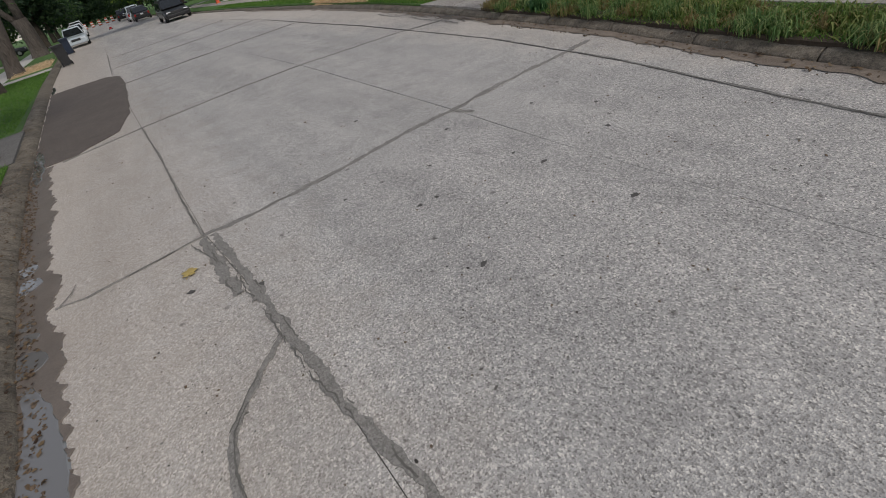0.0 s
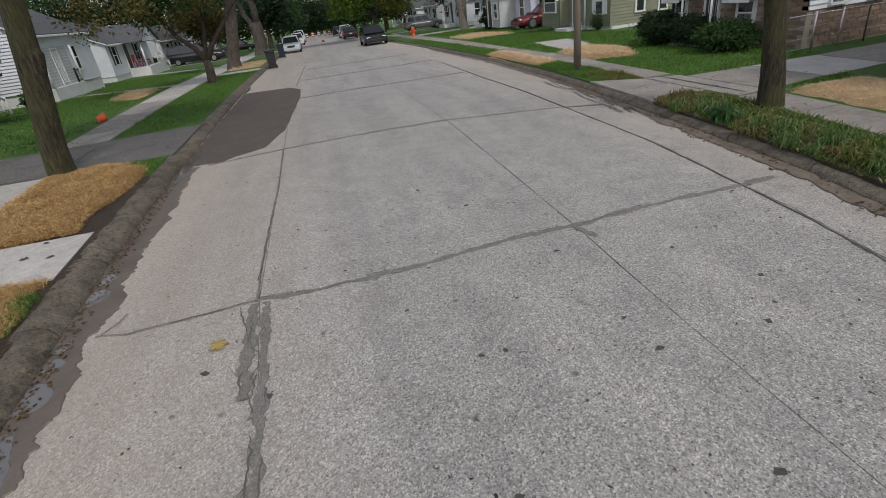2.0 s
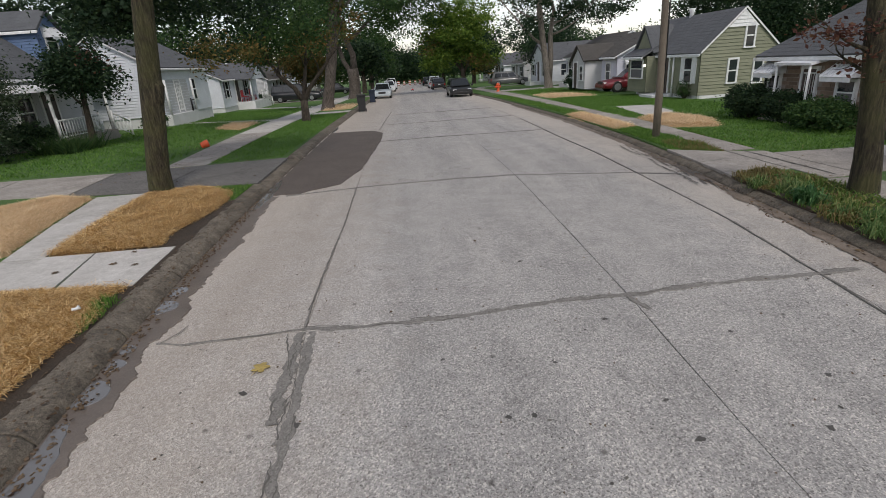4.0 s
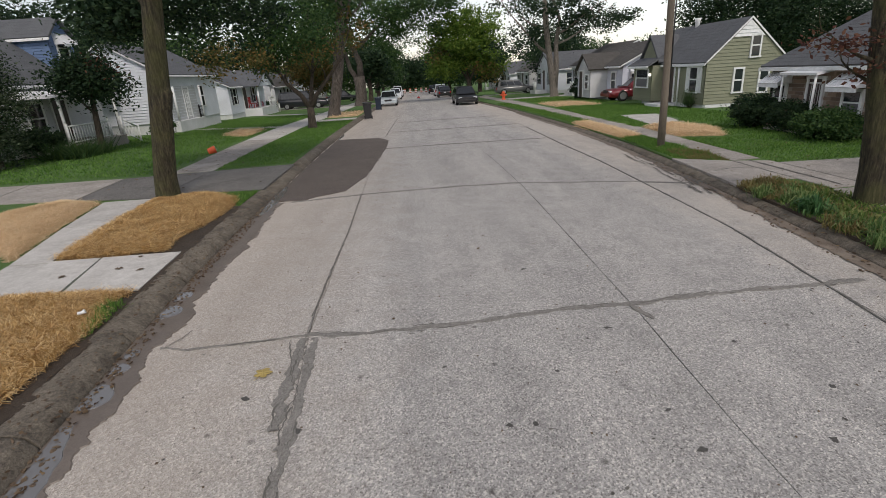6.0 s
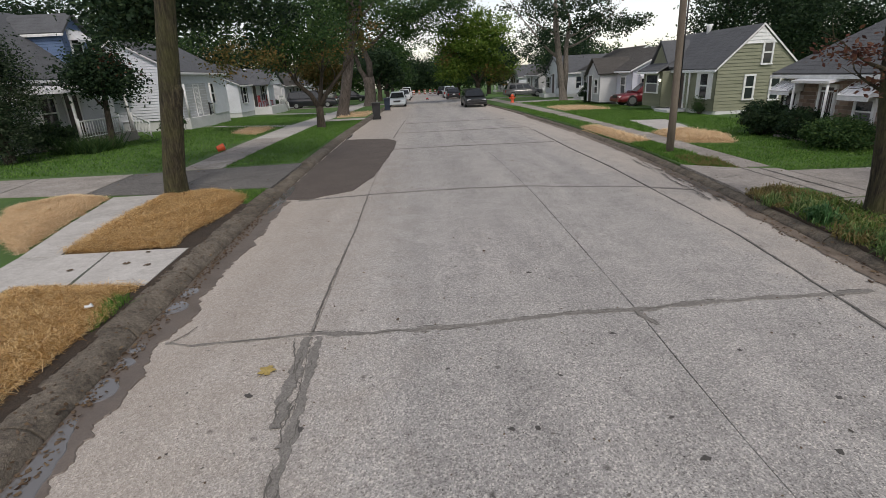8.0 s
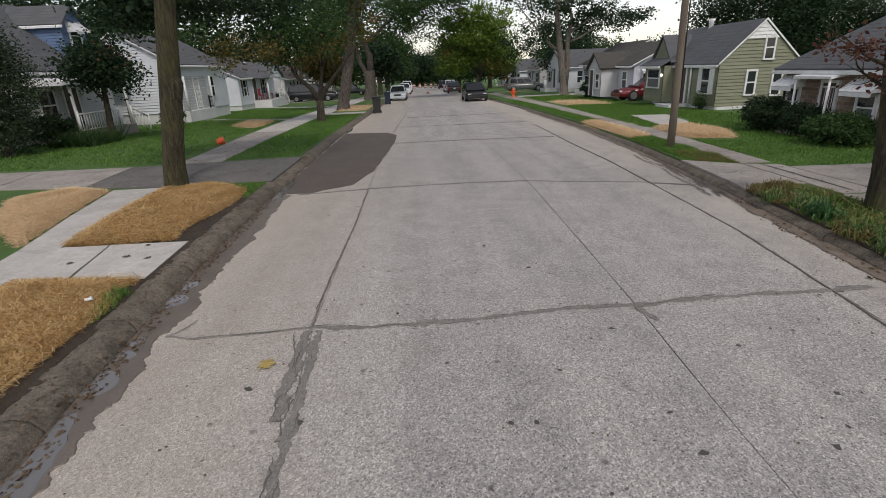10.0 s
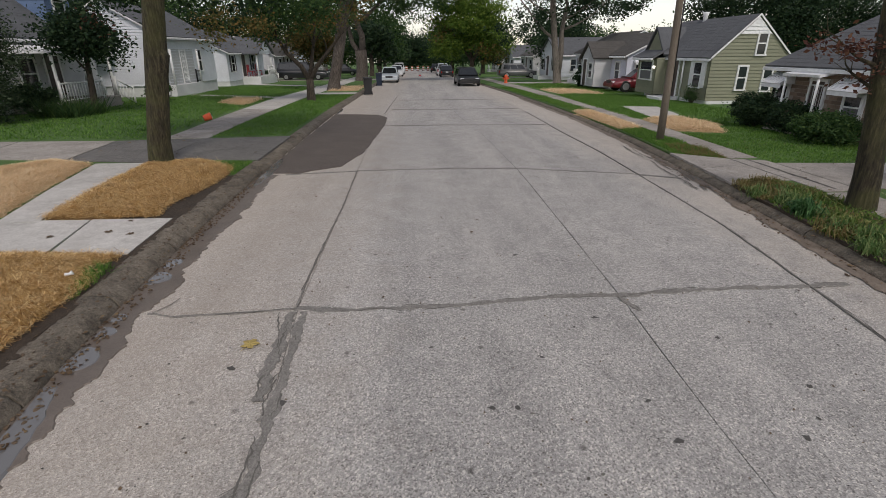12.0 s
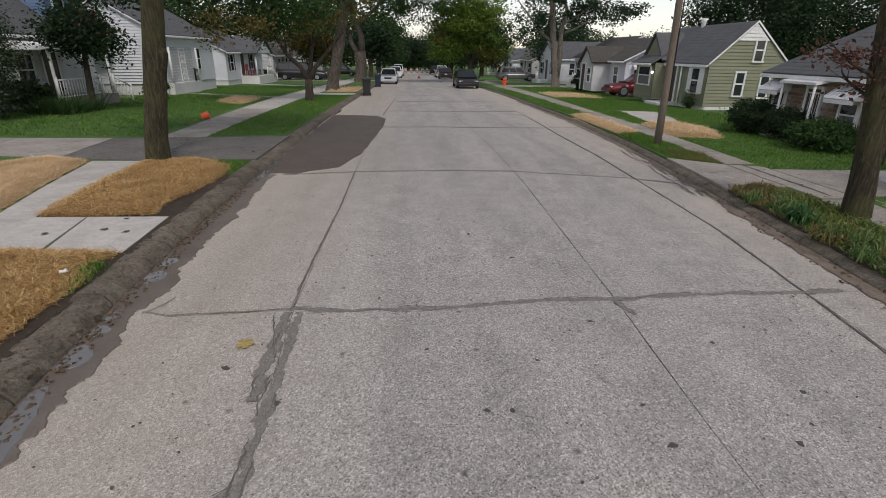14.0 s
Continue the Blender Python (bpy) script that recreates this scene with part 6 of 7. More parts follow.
def ring_at(x, w, z0, z1, tuck=0.1, r=0.12):
    """A rounded cross-section of the body, narrower at the top by tuck."""
    h = w / 2
    return [(x, -h + 0.06, z0), (x, -h, z0 + r), (x, -h, z0 + (z1 - z0) * 0.6), (x, -h + tuck, z1 - 0.03), (x, -h + tuck + r, z1), (x, h - tuck - r, z1), (x, h - tuck, z1 - 0.03), (x, h, z0 + (z1 - z0) * 0.6), (x, h, z0 + r), (x, h - 0.06, z0)]


def vehicle(m, paint, label, L=4.6, W=1.85, H=1.7, style="suv", category="car", group="cars parked along the street"):
    """A car, nose along +x: lower body, glasshouse, panes, lamps, plate, bumpers, mirrors and wheels."""
    c = thing("car", m, label, category, group)
    belt, sill = H * 0.56, 0.26
    hood = belt * 0.97
    a, b = -L / 2, L / 2
    bm = bmesh.new()
    rings = [ring_at(a, W * 0.9, 0.4, belt * 0.9, 0.08), ring_at(a + 0.12, W * 0.97, sill, belt, 0.06), ring_at(a + L * 0.25, W, sill, belt + 0.02, 0.05), ring_at(b - L * 0.3, W, sill, belt + 0.01, 0.05),
             ring_at(b - L * 0.22, W, sill, hood, 0.06), ring_at(b - 0.25, W * 0.97, sill, hood * 0.9, 0.1), ring_at(b, W * 0.86, 0.36, hood * 0.78, 0.1)]
    loft(bm, rings)
    part("body", bm, PAINT[paint], c)
    if style == "suv":
        top = [(a + 0.1, belt), (a + 0.35, H - 0.06), (a + 0.8, H), (b - L * 0.42, H - 0.03), (b - L * 0.24, belt)]
    elif style == "pickup":
        top = [(a + L * 0.38, belt), (a + L * 0.41, H - 0.03), (a + L * 0.5, H), (b - L * 0.36, H - 0.03), (b - L * 0.25, belt)]
    else:
        top = [(a + 0.35, belt), (a + L * 0.28, H - 0.05), (a + L * 0.4, H), (b - L * 0.42, H - 0.05), (b - L * 0.22, belt)]
    tw = W * 0.72
    bm = bmesh.new()
    rows = []
    for x, z in top:
        w = W * 0.94 if z == belt else tw
        rows.append([bm.verts.new((x, -w / 2, z)), bm.verts.new((x, w / 2, z))])
    for p, q in zip(rows, rows[1:]):
        bm.faces.new((p[0], p[1], q[1], q[0])).smooth = True
    bm.faces.new([r[0] for r in rows])
    bm.faces.new([r[1] for r in rows][::-1])
    bm.faces.new((rows[0][0], rows[0][1], rows[-1][1], rows[-1][0]))
    bmesh.ops.recalc_face_normals(bm, faces=list(bm.faces))
    bmesh.ops.bevel(bm, geom=list(bm.edges), offset=0.04, segments=2, affect="EDGES")
    cab = part("cabin", bm, PAINT[paint], c)

    def pane(name, pts):
        bm = bmesh.new()
        v = [Vector(p) for p in pts]
        n = (v[1] - v[0]).cross(v[2] - v[0]).normalized()
        mid = sum(v, Vector()) / len(v)
        if n.dot(mid - Vector((0, 0, belt))) < 0:
            n = -n
        lo, hi = [bm.verts.new(p - n * 0.01) for p in v], [bm.verts.new(p + n * 0.012) for p in v]
        bm.faces.new(hi)
        bm.faces.new(lo[::-1])
        for k in range(len(v)):
            bm.faces.new((lo[k], lo[(k + 1) % len(v)], hi[(k + 1) % len(v)], hi[k]))
        bmesh.ops.recalc_face_normals(bm, faces=list(bm.faces))
        part(name, bm, AUTOGLASS, cab)

    def lerp(p, q, u):
        return tuple(i + (j - i) * u for i, j in zip(p, q))

    def end(lo, hi, name):
        l0, l1 = (lo[0], -W * 0.42, lo[1]), (lo[0], W * 0.42, lo[1])
        h0, h1 = (hi[0], -tw * 0.44, hi[1]), (hi[0], tw * 0.44, hi[1])
        pane(name, [lerp(l0, h0, 0.12), lerp(l1, h1, 0.12), lerp(l1, h1, 0.92), lerp(l0, h0, 0.92)])

    end(top[0], top[1], "rear_window")
    end(top[-1], top[-2], "windscreen")
    x0, x1 = top[0][0] + 0.3, top[-1][0] - 0.32
    t0, t1 = top[1][0] + 0.18, top[-2][0] - 0.06
    for s in (-1, 1):
        cuts = 3 if style == "suv" else 2
        for k in range(cuts):
            u0, u1 = k / cuts + 0.012, (k + 1) / cuts - 0.012
            q = lambda u, v: (x0 + (x1 - x0) * u + ((t0 + (t1 - t0) * u) - (x0 + (x1 - x0) * u)) * v, s * (W * 0.47 + (tw / 2 - W * 0.47) * v), belt + (H - 0.05 - belt) * v)
            pane("side_window", [q(u0, 0.12), q(u1, 0.12), q(u1, 0.82), q(u0, 0.82)])
        part("head_lamp", boxed(b - 0.16, b - 0.02, s * W * 0.33 - 0.16, s * W * 0.33 + 0.16, hood * 0.66, hood * 0.84, bevel=0.03), CLEARLAMP, c)
        part("tail_lamp", boxed(a - 0.015, a + 0.12, s * W * 0.41 - 0.09, s * W * 0.41 + 0.09, belt * 0.62, belt * 0.95, bevel=0.02), REDLAMP, c)
        part("mirror", boxed(b - L * 0.3, b - L * 0.3 + 0.12, s * (W / 2 + 0.1) - 0.1, s * (W / 2 + 0.1) + 0.08, belt, belt + 0.16, bevel=0.03), PAINT[paint], c)
        for x in (a + L * 0.19, b - L * 0.19):
            bm = bmesh.new()
            R = 0.35 if style != "sedan" else 0.32
            bmesh.ops.create_cone(bm, cap_ends=True, segments=20, radius1=R, radius2=R, depth=0.22, matrix=pose(x, s * (W / 2 - 0.1), R, 90))
            es = [e for e in bm.edges if len(e.link_faces) == 2 and any(len(f.verts) > 4 for f in e.link_faces)]
            bmesh.ops.bevel(bm, geom=es, offset=0.04, segments=2, affect="EDGES")
            wh = part("tyre", bm, TYRE, c)
            bm = bmesh.new()
            bmesh.ops.create_cone(bm, cap_ends=True, segments=16, radius1=R * 0.62, radius2=R * 0.55, depth=0.03, matrix=pose(x, s * (W / 2 + 0.015), R, 90 * s))
            for k in range(5):
                ang = k * 1.2566
                box(bm, x + math.cos(ang) * R * 0.3 - 0.03, x + math.cos(ang) * R * 0.3 + 0.03, s * (W / 2 + 0.015) - 0.02, s * (W / 2 + 0.015) + 0.02, R + math.sin(ang) * R * 0.3 - 0.03, R + math.sin(ang) * R * 0.3 + 0.03)
            part("rim", bm, RIM, wh)
    part("bumper", boxed(b - 0.12, b + 0.05, -W * 0.43, W * 0.43, 0.3, 0.5, bevel=0.04), PAINT[paint], c)
    part("bumper", boxed(a - 0.05, a + 0.12, -W * 0.45, W * 0.45, 0.34, 0.56, bevel=0.04), PAINT[paint], c)
    part("grille", boxed(b - 0.06, b + 0.012, -W * 0.2, W * 0.2, 0.52, 0.7, bevel=0.02), BLACKPLASTIC, c)
    part("number_plate", boxed(a - 0.03, a + 0.02, -0.16, 0.16, 0.62, 0.76), PLATE, c)
    return c


def road_at(x, y, rz):
    return pose(x, y, fall(y) + 0.004, 0, 0, rz)


vehicle(road_at(4.72, 46.8, -89), "black", "black sport utility car parked at the kerb", 4.8, 1.92, 1.52)
vehicle(road_at(4.5, 73, 90), "dark", "dark sedan parked far along the kerb", 4.7, 1.82, 1.5, "sedan")
vehicle(road_at(4.4, 81, 90), "silver", "silver car parked far along the kerb", 4.7, 1.85, 1.75)
vehicle(road_at(4.3, 104, 90), "dark", "dark car parked at the street's end", 4.7, 1.85, 1.6, "sedan")
vehicle(road_at(-2.45, 55.3, -90), "silver", "pale silver car parked facing along the kerb", 4.6, 1.8, 1.5, "sedan")
vehicle(road_at(-2.4, 77, -90), "white", "white car parked far along the kerb", 4.6, 1.8, 1.55, "sedan")
vehicle(road_at(-2.4, 90, -90), "white", "white van parked far along the kerb", 4.8, 1.85, 1.8)
vehicle(pose(12.2, 61.5, side(12.2, 61.5), 0, 0, 0), "grey", "grey sport utility car on a drive", 4.6, 1.9, 1.62)
vehicle(pose(14.6, 33.0, side(14.6, 33.0), 0, 0, 180), "red", "dark red hatchback on a drive beside a house", 4.3, 1.8, 1.45, "suv")
vehicle(pose(-12.2, 59.6, side(-12.2, 59.6), 0, 0, 0), "dark", "dark pickup truck on a drive", 5.6, 2.0, 1.9, "suv")
vehicle(pose(-10.5, 80.0, side(-10.5, 80), 0, 0, 0), "dark", "dark car on a far drive", 4.6, 1.85, 1.6, "sedan")


# ---- bins, pole, hydrant, bucket ----
BINBLUE = plain("dark_blue_plastic", (0.015, 0.025, 0.05), 0.5)


def wheelie_bin(x, y, material, rz, label):
    b = thing("wheelie_bin", pose(x, y, fall(y) + 0.004, 0, 0, rz), label, "bin", "bins at the kerb")
    bm = bmesh.new()
    loft(bm, [[(-0.24 * k, -0.25 * k, z), (0.24 * k, -0.25 * k, z), (0.24 * k, 0.25 * k, z), (-0.24 * k, 0.25 * k, z)] for k, z in ((0.82, 0.04), (0.95, 0.5), (1.06, 0.96), (1.14, 0.97), (1.14, 1.02))])
    for f in bm.faces:
        f.smooth = False
    part("body", bm, material, b)
    bm = bmesh.new()
    box(bm, -0.29, 0.3, -0.3, 0.3, 1.02, 1.08, bevel=0.025)
    part("lid", bm, material, b)
    bm = bmesh.new()
    tube(bm, [(-0.33, -0.24, 0.98), (-0.33, 0.24, 0.98)], [0.018, 0.018], 6)
    part("handle", bm, material, b)
    for s in (-1, 1):
        bm = bmesh.new()
        bmesh.ops.create_cone(bm, cap_ends=True, segments=14, radius1=0.11, radius2=0.11, depth=0.05, matrix=pose(-0.22, s * 0.24, 0.11, 90))
        part("wheel", bm, TYRE, b)


wheelie_bin(-3.0, 34.4, BLACKPLASTIC, 100, "black wheeled bin at the kerb")
wheelie_bin(-3.05, 46.6, BINBLUE, 95, "dark blue wheeled bin at the kerb")

pole = thing("utility_pole", pose(6.48, 13.0, side(6.48, 13.0)), "weathered brown wooden utility pole in the verge", "pole")
bm = bmesh.new()
tube(bm, [(0, 0, -0.3), (0.0, 0, 1.5), (-0.03, 0, 3.5), (-0.06, 0, 8.5)], [0.1, 0.09, 0.082, 0.075], 14)
part("shaft", bm, mottled("pole_wood", (0.085, 0.066, 0.05), (0.23, 0.195, 0.155), 1.6, 0.95, 40, 0.8, 0, 0.02, (3, 3, 0.25)), pole)
bm = bmesh.new()
tube(bm, [(0.08, -0.04, 1.2), (0.07, -0.04, 5.0)], [0.018, 0.018], 6)
part("conduit", bm, BLACKPLASTIC, pole)

ORANGE = plain("orange_red_paint", (0.75, 0.11, 0.035), 0.5)
hyd = thing("fire_hydrant", pose(8.3, 47.0, side(8.3, 47)), "orange-red fire hydrant on the lawn", "hydrant")
bm = bmesh.new()
tube(bm, [(0, 0, -0.05), (0, 0, 0.06), (0, 0, 0.065), (0, 0, 0.52), (0, 0, 0.56), (0, 0, 0.6), (0, 0, 0.7), (0, 0, 0.76)], [0.2, 0.2, 0.13, 0.13, 0.18, 0.18, 0.12, 0.03], 14)
part("barrel", bm, ORANGE, hyd)
for d in ((1, 0), (-1, 0), (0, -1)):
    bm = bmesh.new()
    tube(bm, [(0, 0, 0.42), (d[0] * 0.22, d[1] * 0.22, 0.42), (d[0] * 0.28, d[1] * 0.28, 0.42)], [0.08, 0.08, 0.06], 10)
    part("nozzle_cap", bm, ORANGE, hyd)
bk = thing("bucket", pose(-7.35, 18.3, side(-7.35, 18.3) + 0.12, 0, 75, 30), "small orange bucket lying on the grass", "bucket")
bm = bmesh.new()
tube(bm, [(0, 0, 0), (0, 0, 0.24), (0, 0, 0.25), (0, 0, 0.245), (0, 0, 0.02)], [0.1, 0.13, 0.13, 0.12, 0.09], 16, False)
part("shell", bm, ORANGE, bk)
bm = bmesh.new()
bmesh.ops.create_circle(bm, cap_ends=True, segments=16, radius=0.1, matrix=pose(0, 0, 0.02))
part("bottom", bm, ORANGE, bk)
bm = bmesh.new()
tube(bm, [(0.13 * math.cos(a), 0.13 * math.sin(a), 0.25 + 0.05 * math.sin(a)) for a in [math.pi * k / 8 for k in range(9)]], [0.005] * 9, 5)
part("bail", bm, RIM, bk)


# ---- toy truck, far up the road ----
TOYRED = plain("toy_red", (0.62, 0.02, 0.03), 0.35, 0, 0.6)


def toy_truck(m):
    t = thing("toy_truck", m, "red remote-controlled toy pickup with black tyres on the road", "toy truck")
    bm = bmesh.new()
    loft(bm, [ring_at(x, w, 0.075, z, 0.02, 0.03) for x, w, z in ((-0.3, 0.24, 0.16), (-0.27, 0.3, 0.19), (-0.1, 0.27, 0.19), (0.1, 0.27, 0.19), (0.24, 0.29, 0.175), (0.3, 0.22, 0.14))])
    part("body", bm, TOYRED, t)
    bm = bmesh.new()
    v = [bm.verts.new(p) for p in ((-0.06, -0.12, 0.185), (0.14, -0.12, 0.185), (0.06, -0.095, 0.27), (-0.05, -0.095, 0.27), (-0.06, 0.12, 0.185), (0.14, 0.12, 0.185), (0.06, 0.095, 0.27), (-0.05, 0.095, 0.27))]
    for f in ((0, 1, 2, 3), (4, 7, 6, 5), (3, 2, 6, 7), (0, 4, 5, 1), (1, 5, 6, 2), (0, 3, 7, 4)):
        bm.faces.new([v[k] for k in f])
    bmesh.ops.recalc_face_normals(bm, faces=list(bm.faces))
    bmesh.ops.bevel(bm, geom=list(bm.edges), offset=0.008, segments=2, affect="EDGES")
    cab = part("cab", bm, TOYRED, t)
    part("roof_panel", boxed(-0.04, 0.05, -0.07, 0.07, 0.268, 0.274), BLACKPLASTIC, cab)
    bm = bmesh.new()
    v = [bm.verts.new(p) for p in ((0.138, -0.1, 0.195), (0.138, 0.1, 0.195), (0.072, 0.083, 0.262), (0.072, -0.083, 0.262))]
    bm.faces.new(v)
    part("windscreen", bm, AUTOGLASS, cab)
    bm = bmesh.new()
    v = [bm.verts.new(p) for p in ((-0.062, -0.09, 0.2), (-0.062, 0.09, 0.2), (-0.053, 0.08, 0.258), (-0.053, -0.08, 0.258))]
    bm.faces.new(v)
    part("rear_window", bm, AUTOGLASS, cab)
    for k in range(9):
        part("bed_rib", boxed(-0.27, -0.075, -0.088 + 0.02 * k, -0.08 + 0.02 * k, 0.188, 0.196), TOYRED, t)
    part("tailgate", boxed(-0.302, -0.285, -0.11, 0.11, 0.13, 0.215, bevel=0.005), TOYRED, t)
    part("bumper", boxed(-0.33, -0.3, -0.1, 0.1, 0.09, 0.115, bevel=0.006), BLACKPLASTIC, t)
    for s in (-1, 1):
        part("bed_side", boxed(-0.29, -0.07, s * 0.125 - 0.012, s * 0.125 + 0.012, 0.18, 0.225, bevel=0.006), TOYRED, t)
        for x in (-0.19, 0.19):
            bm = bmesh.new()
            bmesh.ops.create_cone(bm, cap_ends=True, segments=16, radius1=0.075, radius2=0.075, depth=0.06, matrix=pose(x, s * 0.15, 0.075, 90))
            w = part("tyre", bm, TYRE, t)
            bm = bmesh.new()
            bmesh.ops.create_cone(bm, cap_ends=True, segments=12, radius1=0.042, radius2=0.036, depth=0.01, matrix=pose(x, s * 0.184, 0.075, 90 * s))
            part("rim", bm, IRON, w)


toy_truck(road_at(0.9, 74.0, 92))

# ---- litter ----
YELLOWLEAF = plain("fallen_leaf", (0.4, 0.3, 0.1), 0.8)
BROWNLEAF = mottled("brown_litter", (0.05, 0.035, 0.025), (0.16, 0.11, 0.07), 30, 0.9)


def maple_leaf(x, y, z, r, material, label, rz, name="fallen_leaf"):
    bm = bmesh.new()
    n = 20
    mid = bm.verts.new((0, 0, 0.012))
    ring = []
    for k in range(n):
        a = 2 * math.pi * k / n
        q = r * (0.55 + 0.45 * abs(math.cos(2.5 * a)))
        ring.append(bm.verts.new((q * math.cos(a), q * math.sin(a), 0.004 + 0.012 * math.sin(3 * a) ** 2)))
    for k in range(n):
        bm.faces.new((mid, ring[k], ring[(k + 1) % n]))
    tube(bm, [(-r * 0.5, 0, 0.008), (-r * 1.4, 0.01, 0.006)], [0.003, 0.002], 4)
    ob = mesh_object(name, bm, material)
    ob.matrix_world = pose(x, y, z, 0, 0, rz)
    tagged(ob, label, "leaf")


maple_leaf(-1.45, 3.74, 0.004, 0.085, YELLOWLEAF, "curled yellow-brown maple leaf on the road", 70)
for k, (x, y, r) in enumerate([(-4.05, 6.4, 0.05), (-3.72, 6.3, 0.045), (-4.7, 6.25, 0.05), (-4.0, 6.85, 0.04)]):
    maple_leaf(x, y, side(x, y) + 0.023, r, BROWNLEAF, "dry brown leaf on the pale concrete", 50 * k)


def scraps(name, spots, size, material, label, category, lay, seed):
    """Many small bits lying loose."""
    rng = random.Random(seed)
    bm = bmesh.new()
    for x, y in spots:
        s = size * rng.uniform(0.4, 1.5)
        r = bmesh.ops.create_icosphere(bm, subdivisions=1, radius=s, matrix=pose(x, y, lay(x, y) + s * 0.25, rng.uniform(0, 40), rng.uniform(0, 40), rng.uniform(0, 360)) @ Matrix.Diagonal((1.0, rng.uniform(0.5, 1.0), 0.4, 1)))
        for v in r["verts"]:
            v.co += Vector((rng.uniform(-1, 1), rng.uniform(-1, 1), 0)) * s * 0.25
    tagged(mesh_object(name, bm, material), label, category, kind="stuff")


rng = random.Random(12)
scraps("gutter_litter", [(kerb_w(y) + rng.uniform(-0.02, 0.16) ** 1, y) for y in [rng.uniform(0.5, 10) for _ in range(520)]], 0.016, BROWNLEAF, "dark leaf scraps and grit in the gutter", "litter", lambda x, y: fall(y) + 0.008, 1)
scraps("kerb_litter", [(kerb_w(y) - rng.uniform(0.05, 0.35), y) for y in [rng.uniform(0.5, 10) for _ in range(420)]], 0.011, BROWNLEAF, "dark leaf scraps on the kerb", "litter", lambda x, y: fall(y) + 0.135, 2)
scraps("road_grit", [(rng.uniform(-2.3, 4.5), rng.uniform(0.5, 14)) for _ in range(650)], 0.0085, BROWNLEAF, "dark grit and leaf scraps on the road", "litter", lambda x, y: fall(y) + 0.003, 3)
scraps("gutter_litter", [(kerb_e(y) - rng.uniform(0.0, 0.3), y) for y in [rng.uniform(0.5, 12) for _ in range(160)]], 0.016, BROWNLEAF, "dry leaf scraps along the east kerb", "litter", lambda x, y: fall(y) + 0.006, 4)
FLECK = leaf_material("road_fleck", (0.05, 0.045, 0.04), (0.14, 0.13, 0.118), (0.24, 0.225, 0.205))


def flecks(n, seed):
    """Flat chips, pits and specks of tar strewn over the slabs, thicker in the wheel tracks."""
    rng = random.Random(seed)
    vs, fs = [], []
    while len(fs) < n:
        x, y = rng.uniform(-2.3, 4.9), 0.6 + 26.0 * rng.random() ** 1.5
        if noise.noise((x * 1.1, y * 0.18, 4.0)) + 0.5 * noise.noise((x * 3.0, y * 1.2, 9.0)) < rng.uniform(-0.7, 0.45):
            continue
        s, a, k = rng.uniform(0.002, 0.0055) + 0.008 * rng.random() ** 9, rng.uniform(0, 6.28), len(vs)
        q = rng.uniform(1.0, 2.2)
        for j in range(6):
            b = j * 1.0472
            u, v = math.cos(b) * s * q * rng.uniform(0.6, 1.2), math.sin(b) * s * rng.uniform(0.6, 1.2)
            vs.append((x + u * math.cos(a) - v * math.sin(a), y + u * math.sin(a) + v * math.cos(a), fall(y) + 0.0065))
        fs.append(tuple(range(k, k + 6)))
    me = bpy.data.meshes.new("road_flecks")
    me.from_pydata(vs, [], fs)
    me.materials.append(FLECK)
    tagged(new("road_flecks", me), "dark chips and tar specks strewn over the worn concrete", "grit", kind="stuff")


flecks(4200, 21)
STAIN = mottled("dark_stain", (0.05, 0.047, 0.043), (0.1, 0.095, 0.088), 20, 0.85)
for k, (x, y, r) in enumerate([(1.63, 2.81, 0.022), (1.65, 2.41, 0.03), (1.65, 4.01, 0.026), (0.5, 2.8, 0.025), (0.68, 2.79, 0.028), (2.49, 2.39, 0.03), (-1.0, 2.94, 0.045), (0.34, 1.66, 0.03), (1.6, 1.38, 0.03), (-1.5, 3.4, 0.03), (1.0, 3.4, 0.02), (2.6, 3.6, 0.022), (2.9, 2.9, 0.025), (0.1, 3.6, 0.018), (1.2, 5.6, 0.025)]):
    patch("road_stain", [(x + 0.75 * r * math.cos(a) * (1.3 + 0.5 * math.sin(2 * a + k)), y + 0.75 * r * math.sin(a) * (1 + 0.3 * math.cos(3 * a + k))) for a in [0.7 * q for q in range(9)]], 0.0055 + 0.0001 * k, STAIN, "small dark tar spot on the road", "stain", flat, 60 + k, r * 0.25, depth=0.02)
bm = bmesh.new()
tube(bm, [(-2.56, 4.35, 0.012), (-2.45, 4.5, 0.02), (-2.42, 4.66, 0.012)], [0.005, 0.006, 0.003], 6)
tagged(mesh_object("twig", bm, TIMBER), "thin dry twig lying on the road", "twig")
cup = thing("crushed_cup", pose(-3.62, 4.85, side(-3.62, 4.85) + 0.1, 20, 80, 40), "crushed white paper cup on straw mulch", "litter")
bm = bmesh.new()
tube(bm, [(0, 0, 0), (0.005, 0, 0.035), (0.0, 0.006, 0.07)], [0.02, 0.015, 0.026], 10)
part("wall", bm, TRIM, cup)


# ---- leaves caught along the kerb, barrels, chairs, fence ----
LITTERLEAF = leaf_material("dead_leaf", (0.05, 0.03, 0.02), (0.13, 0.085, 0.05), (0.24, 0.17, 0.1))


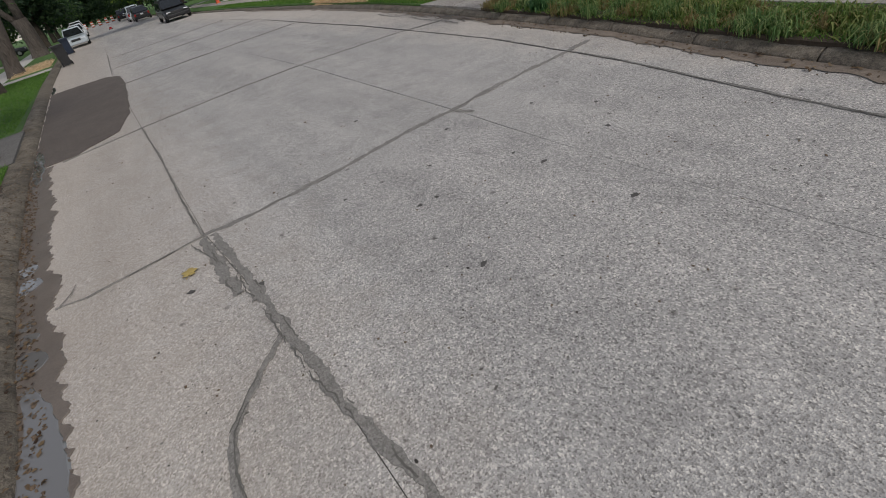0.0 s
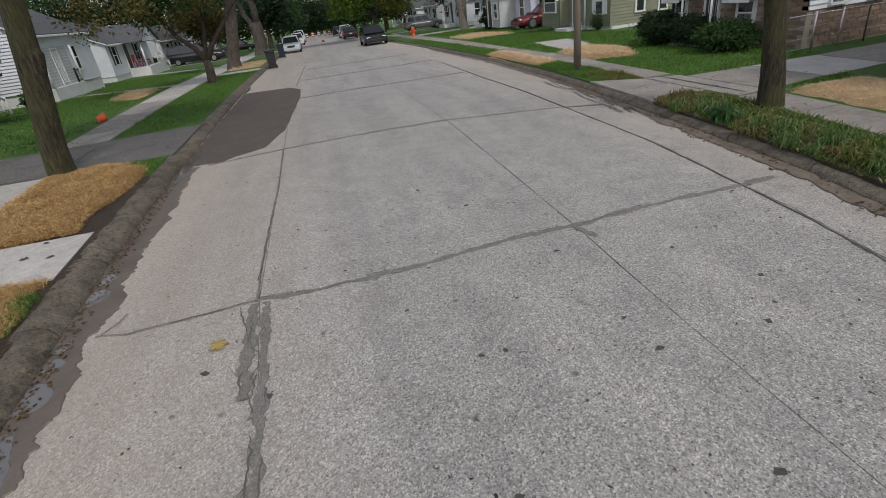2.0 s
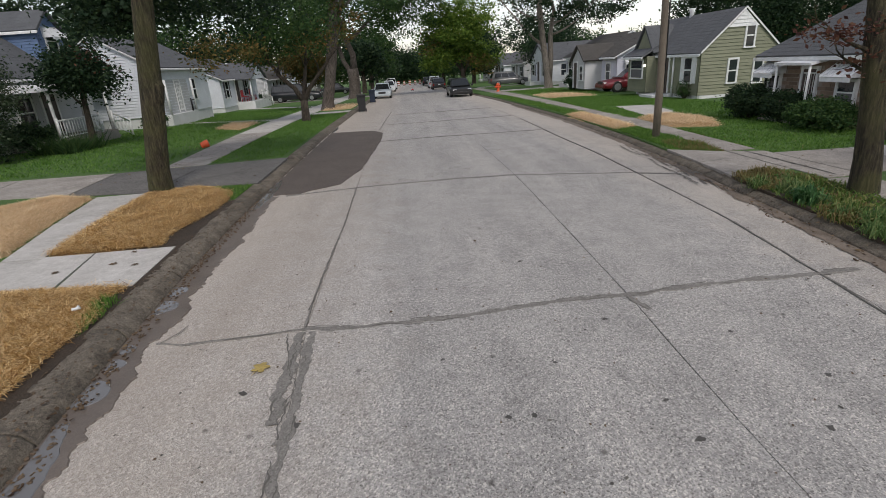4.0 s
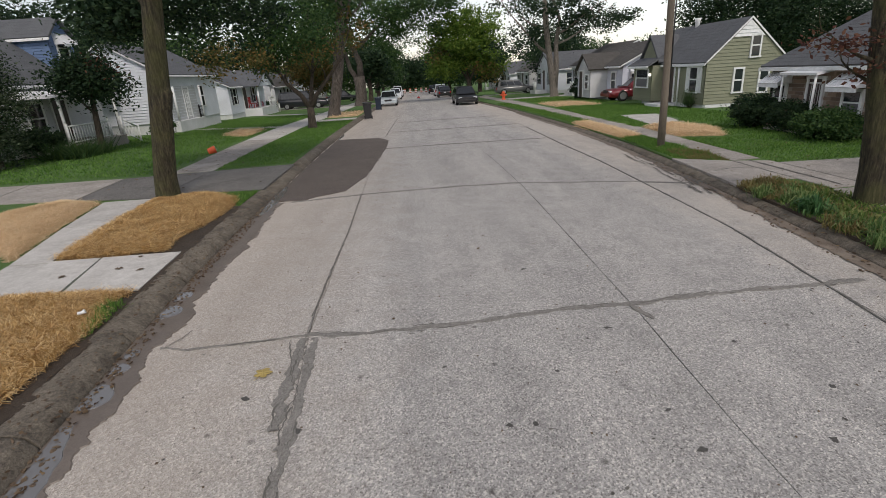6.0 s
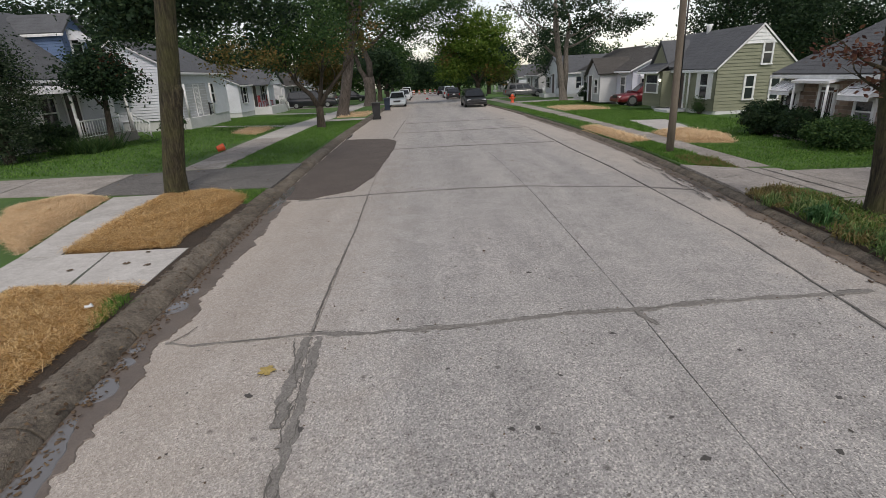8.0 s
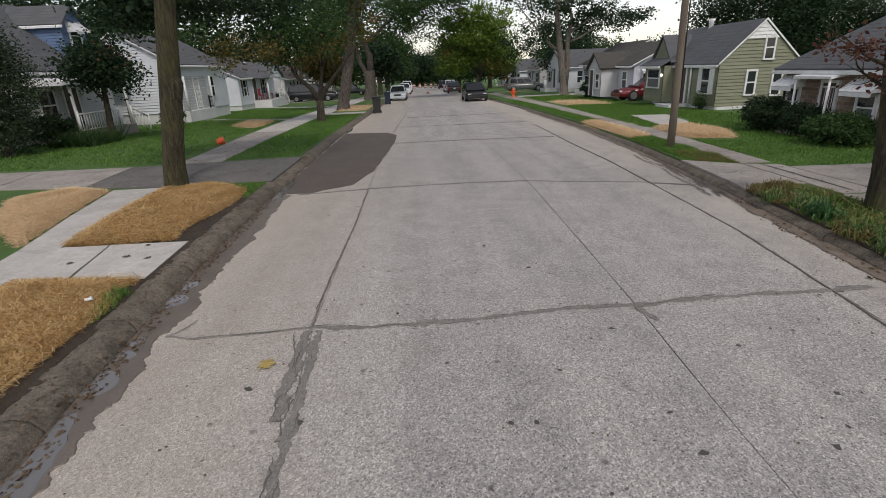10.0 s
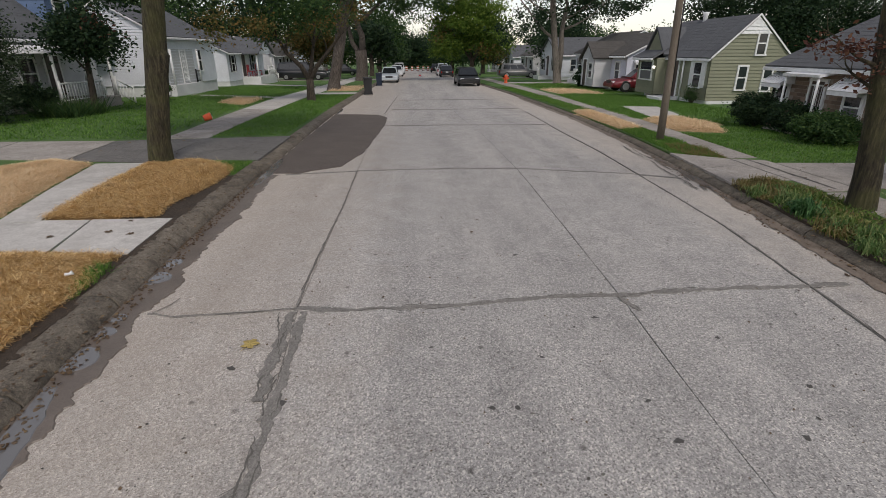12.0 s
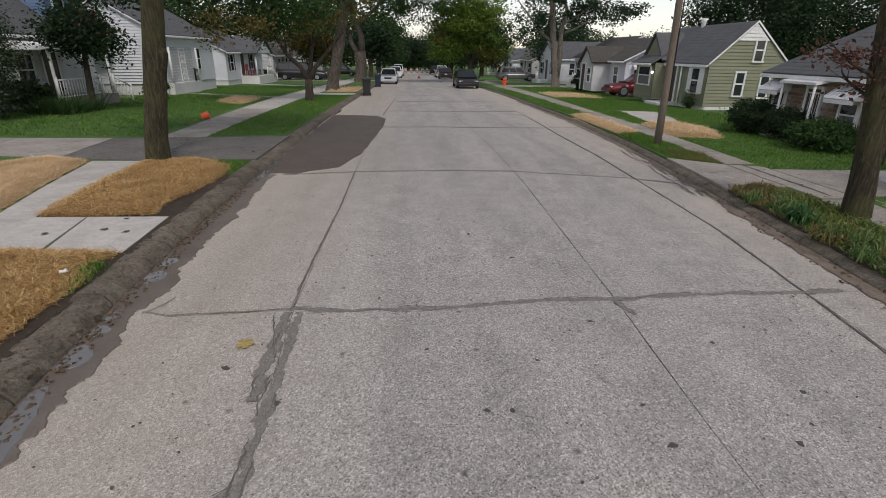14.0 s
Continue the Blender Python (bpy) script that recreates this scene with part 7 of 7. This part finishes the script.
def loose_leaves(spots, size, label, seed):
    rng = random.Random(seed)
    vs, fs = [], []
    for x, y, z in spots:
        a, s, k = rng.uniform(0, 6.28), size * rng.uniform(0.5, 1.4), len(vs)
        for q in range(5):
            b = a + q * 1.2566
            r = s * rng.uniform(0.25, 1.2)
            vs.append((x + math.cos(b) * r, y + math.sin(b) * r, z + rng.uniform(0.0, 0.6) * s))
        fs.append(tuple(range(k, k + 5)))
    me = bpy.data.meshes.new("leaf_litter")
    me.from_pydata(vs, [], fs)
    me.materials.append(LITTERLEAF)
    tagged(new("leaf_litter", me), label, "litter", kind="stuff")


rng = random.Random(77)
spots = []
for _ in range(620):
    y = rng.uniform(0.5, 12.0)
    u = rng.gauss(0.03, 0.07)
    spots.append((kerb_w(y) + u, y, fall(y) + (0.014 if u > 0.0 else 0.14 if u < -0.05 else 0.07)))
loose_leaves(spots, 0.019, "brown dead leaves caught along the west kerb", 1)
spots = []
for _ in range(300):
    y = rng.uniform(1.0, 13.0)
    u = rng.gauss(-0.08, 0.1)
    spots.append((kerb_e(y) + u, y, fall(y) + (0.014 if u < 0.0 else 0.14 if u > 0.05 else 0.07)))
loose_leaves(spots, 0.024, "brown dead leaves caught along the east kerb", 2)
loose_leaves([(x, y, side(x, y) + 0.03) for x, y in [(rng.uniform(-8, -3.6), rng.uniform(11.2, 27)) for _ in range(120)]], 0.035, "brown dead leaves on walk and verge", 3)
loose_leaves([(x, y, side(x, y) + 0.03) for x, y in [(rng.uniform(5.6, 9.5), rng.uniform(3, 16)) for _ in range(260)]], 0.03, "brown dead leaves on the east verge", 4)
loose_leaves([(x, y, fall(y) + 0.008) for x, y in [(rng.uniform(-2.4, 5.0), rng.uniform(4, 40)) for _ in range(140)]], 0.022, "brown dead leaves on the road", 5)

WHITEBAND = plain("white_band", (0.7, 0.7, 0.7), 0.5)
BARREL_ORANGE = plain("barrel_orange", (0.42, 0.09, 0.035), 0.7)


def traffic_barrel(m):
    b = thing("traffic_barrel", m, "orange and white traffic barrel at the street's end", "barrel", "barrels across the street")
    for k in range(5):
        bm = bmesh.new()
        r0, r1 = 0.3 - 0.015 * k, 0.295 - 0.015 * k
        tube(bm, [(0, 0, 0.2 * k), (0, 0, 0.2 * k + 0.196)], [r0, r1], 12)
        part("band", bm, WHITEBAND if k % 2 else BARREL_ORANGE, b)
    bm = bmesh.new()
    tube(bm, [(0, 0, 0.0), (0, 0, 0.05)], [0.36, 0.36], 12)
    part("foot", bm, BLACKPLASTIC, b)
    return b


first = traffic_barrel(road_at(-3.0, 124, 0))
for x in (-1.6, -0.3, 1.0, 2.3, 3.4):
    copy_thing(first, road_at(x, 124 + 0.3 * math.sin(3 * x), 0))

CHAIRRED = plain("chair_red", (0.28, 0.03, 0.035), 0.6)


def porch_chair(m):
    c = thing("porch_chair", m, "dark red porch chair beside a front door", "chair", "chairs on the porch")
    part("seat", boxed(-0.26, 0.26, -0.26, 0.26, 0.4, 0.45, bevel=0.015), CHAIRRED, c)
    for k in range(4):
        part("back_slat", boxed(-0.27, -0.24, -0.24 + 0.13 * k, -0.15 + 0.13 * k, 0.45, 1.0, bevel=0.01), CHAIRRED, c)
    for x in (-0.23, 0.23):
        for y in (-0.23, 0.23):
            part("leg", boxed(x - 0.025, x + 0.025, y - 0.025, y + 0.025, 0.0, 0.4), CHAIRRED, c)
    return c


PZ = fall(49) + LIFT + 0.725
first = porch_chair(pose(-14.5, 50.6, PZ, 0, 0, 5))
copy_thing(first, pose(-14.5, 48.2, PZ, 0, 0, -8))

fence = thing("wire_fence", pose(0, 0, 0), "low grey wire fence along a side yard", "fence")
for k in range(7):
    x = 10.3 + 0.75 * k
    bm = bmesh.new()
    tube(bm, [(x, 10.3, side(x, 10.3) - 0.05), (x, 10.3, side(x, 10.3) + 0.85)], [0.022, 0.022], 6)
    part("fence_post", bm, GREYBARK if k % 3 == 0 else RIM, fence)
for z in (0.8, 0.55, 0.3, 0.08):
    bm = bmesh.new()
    tube(bm, [(10.3, 10.3, side(10.3, 10.3) + z), (14.8, 10.3, side(14.8, 10.3) + z)], [0.012 if z == 0.8 else 0.004] * 2, 5)
    part("fence_rail", bm, RIM, fence)
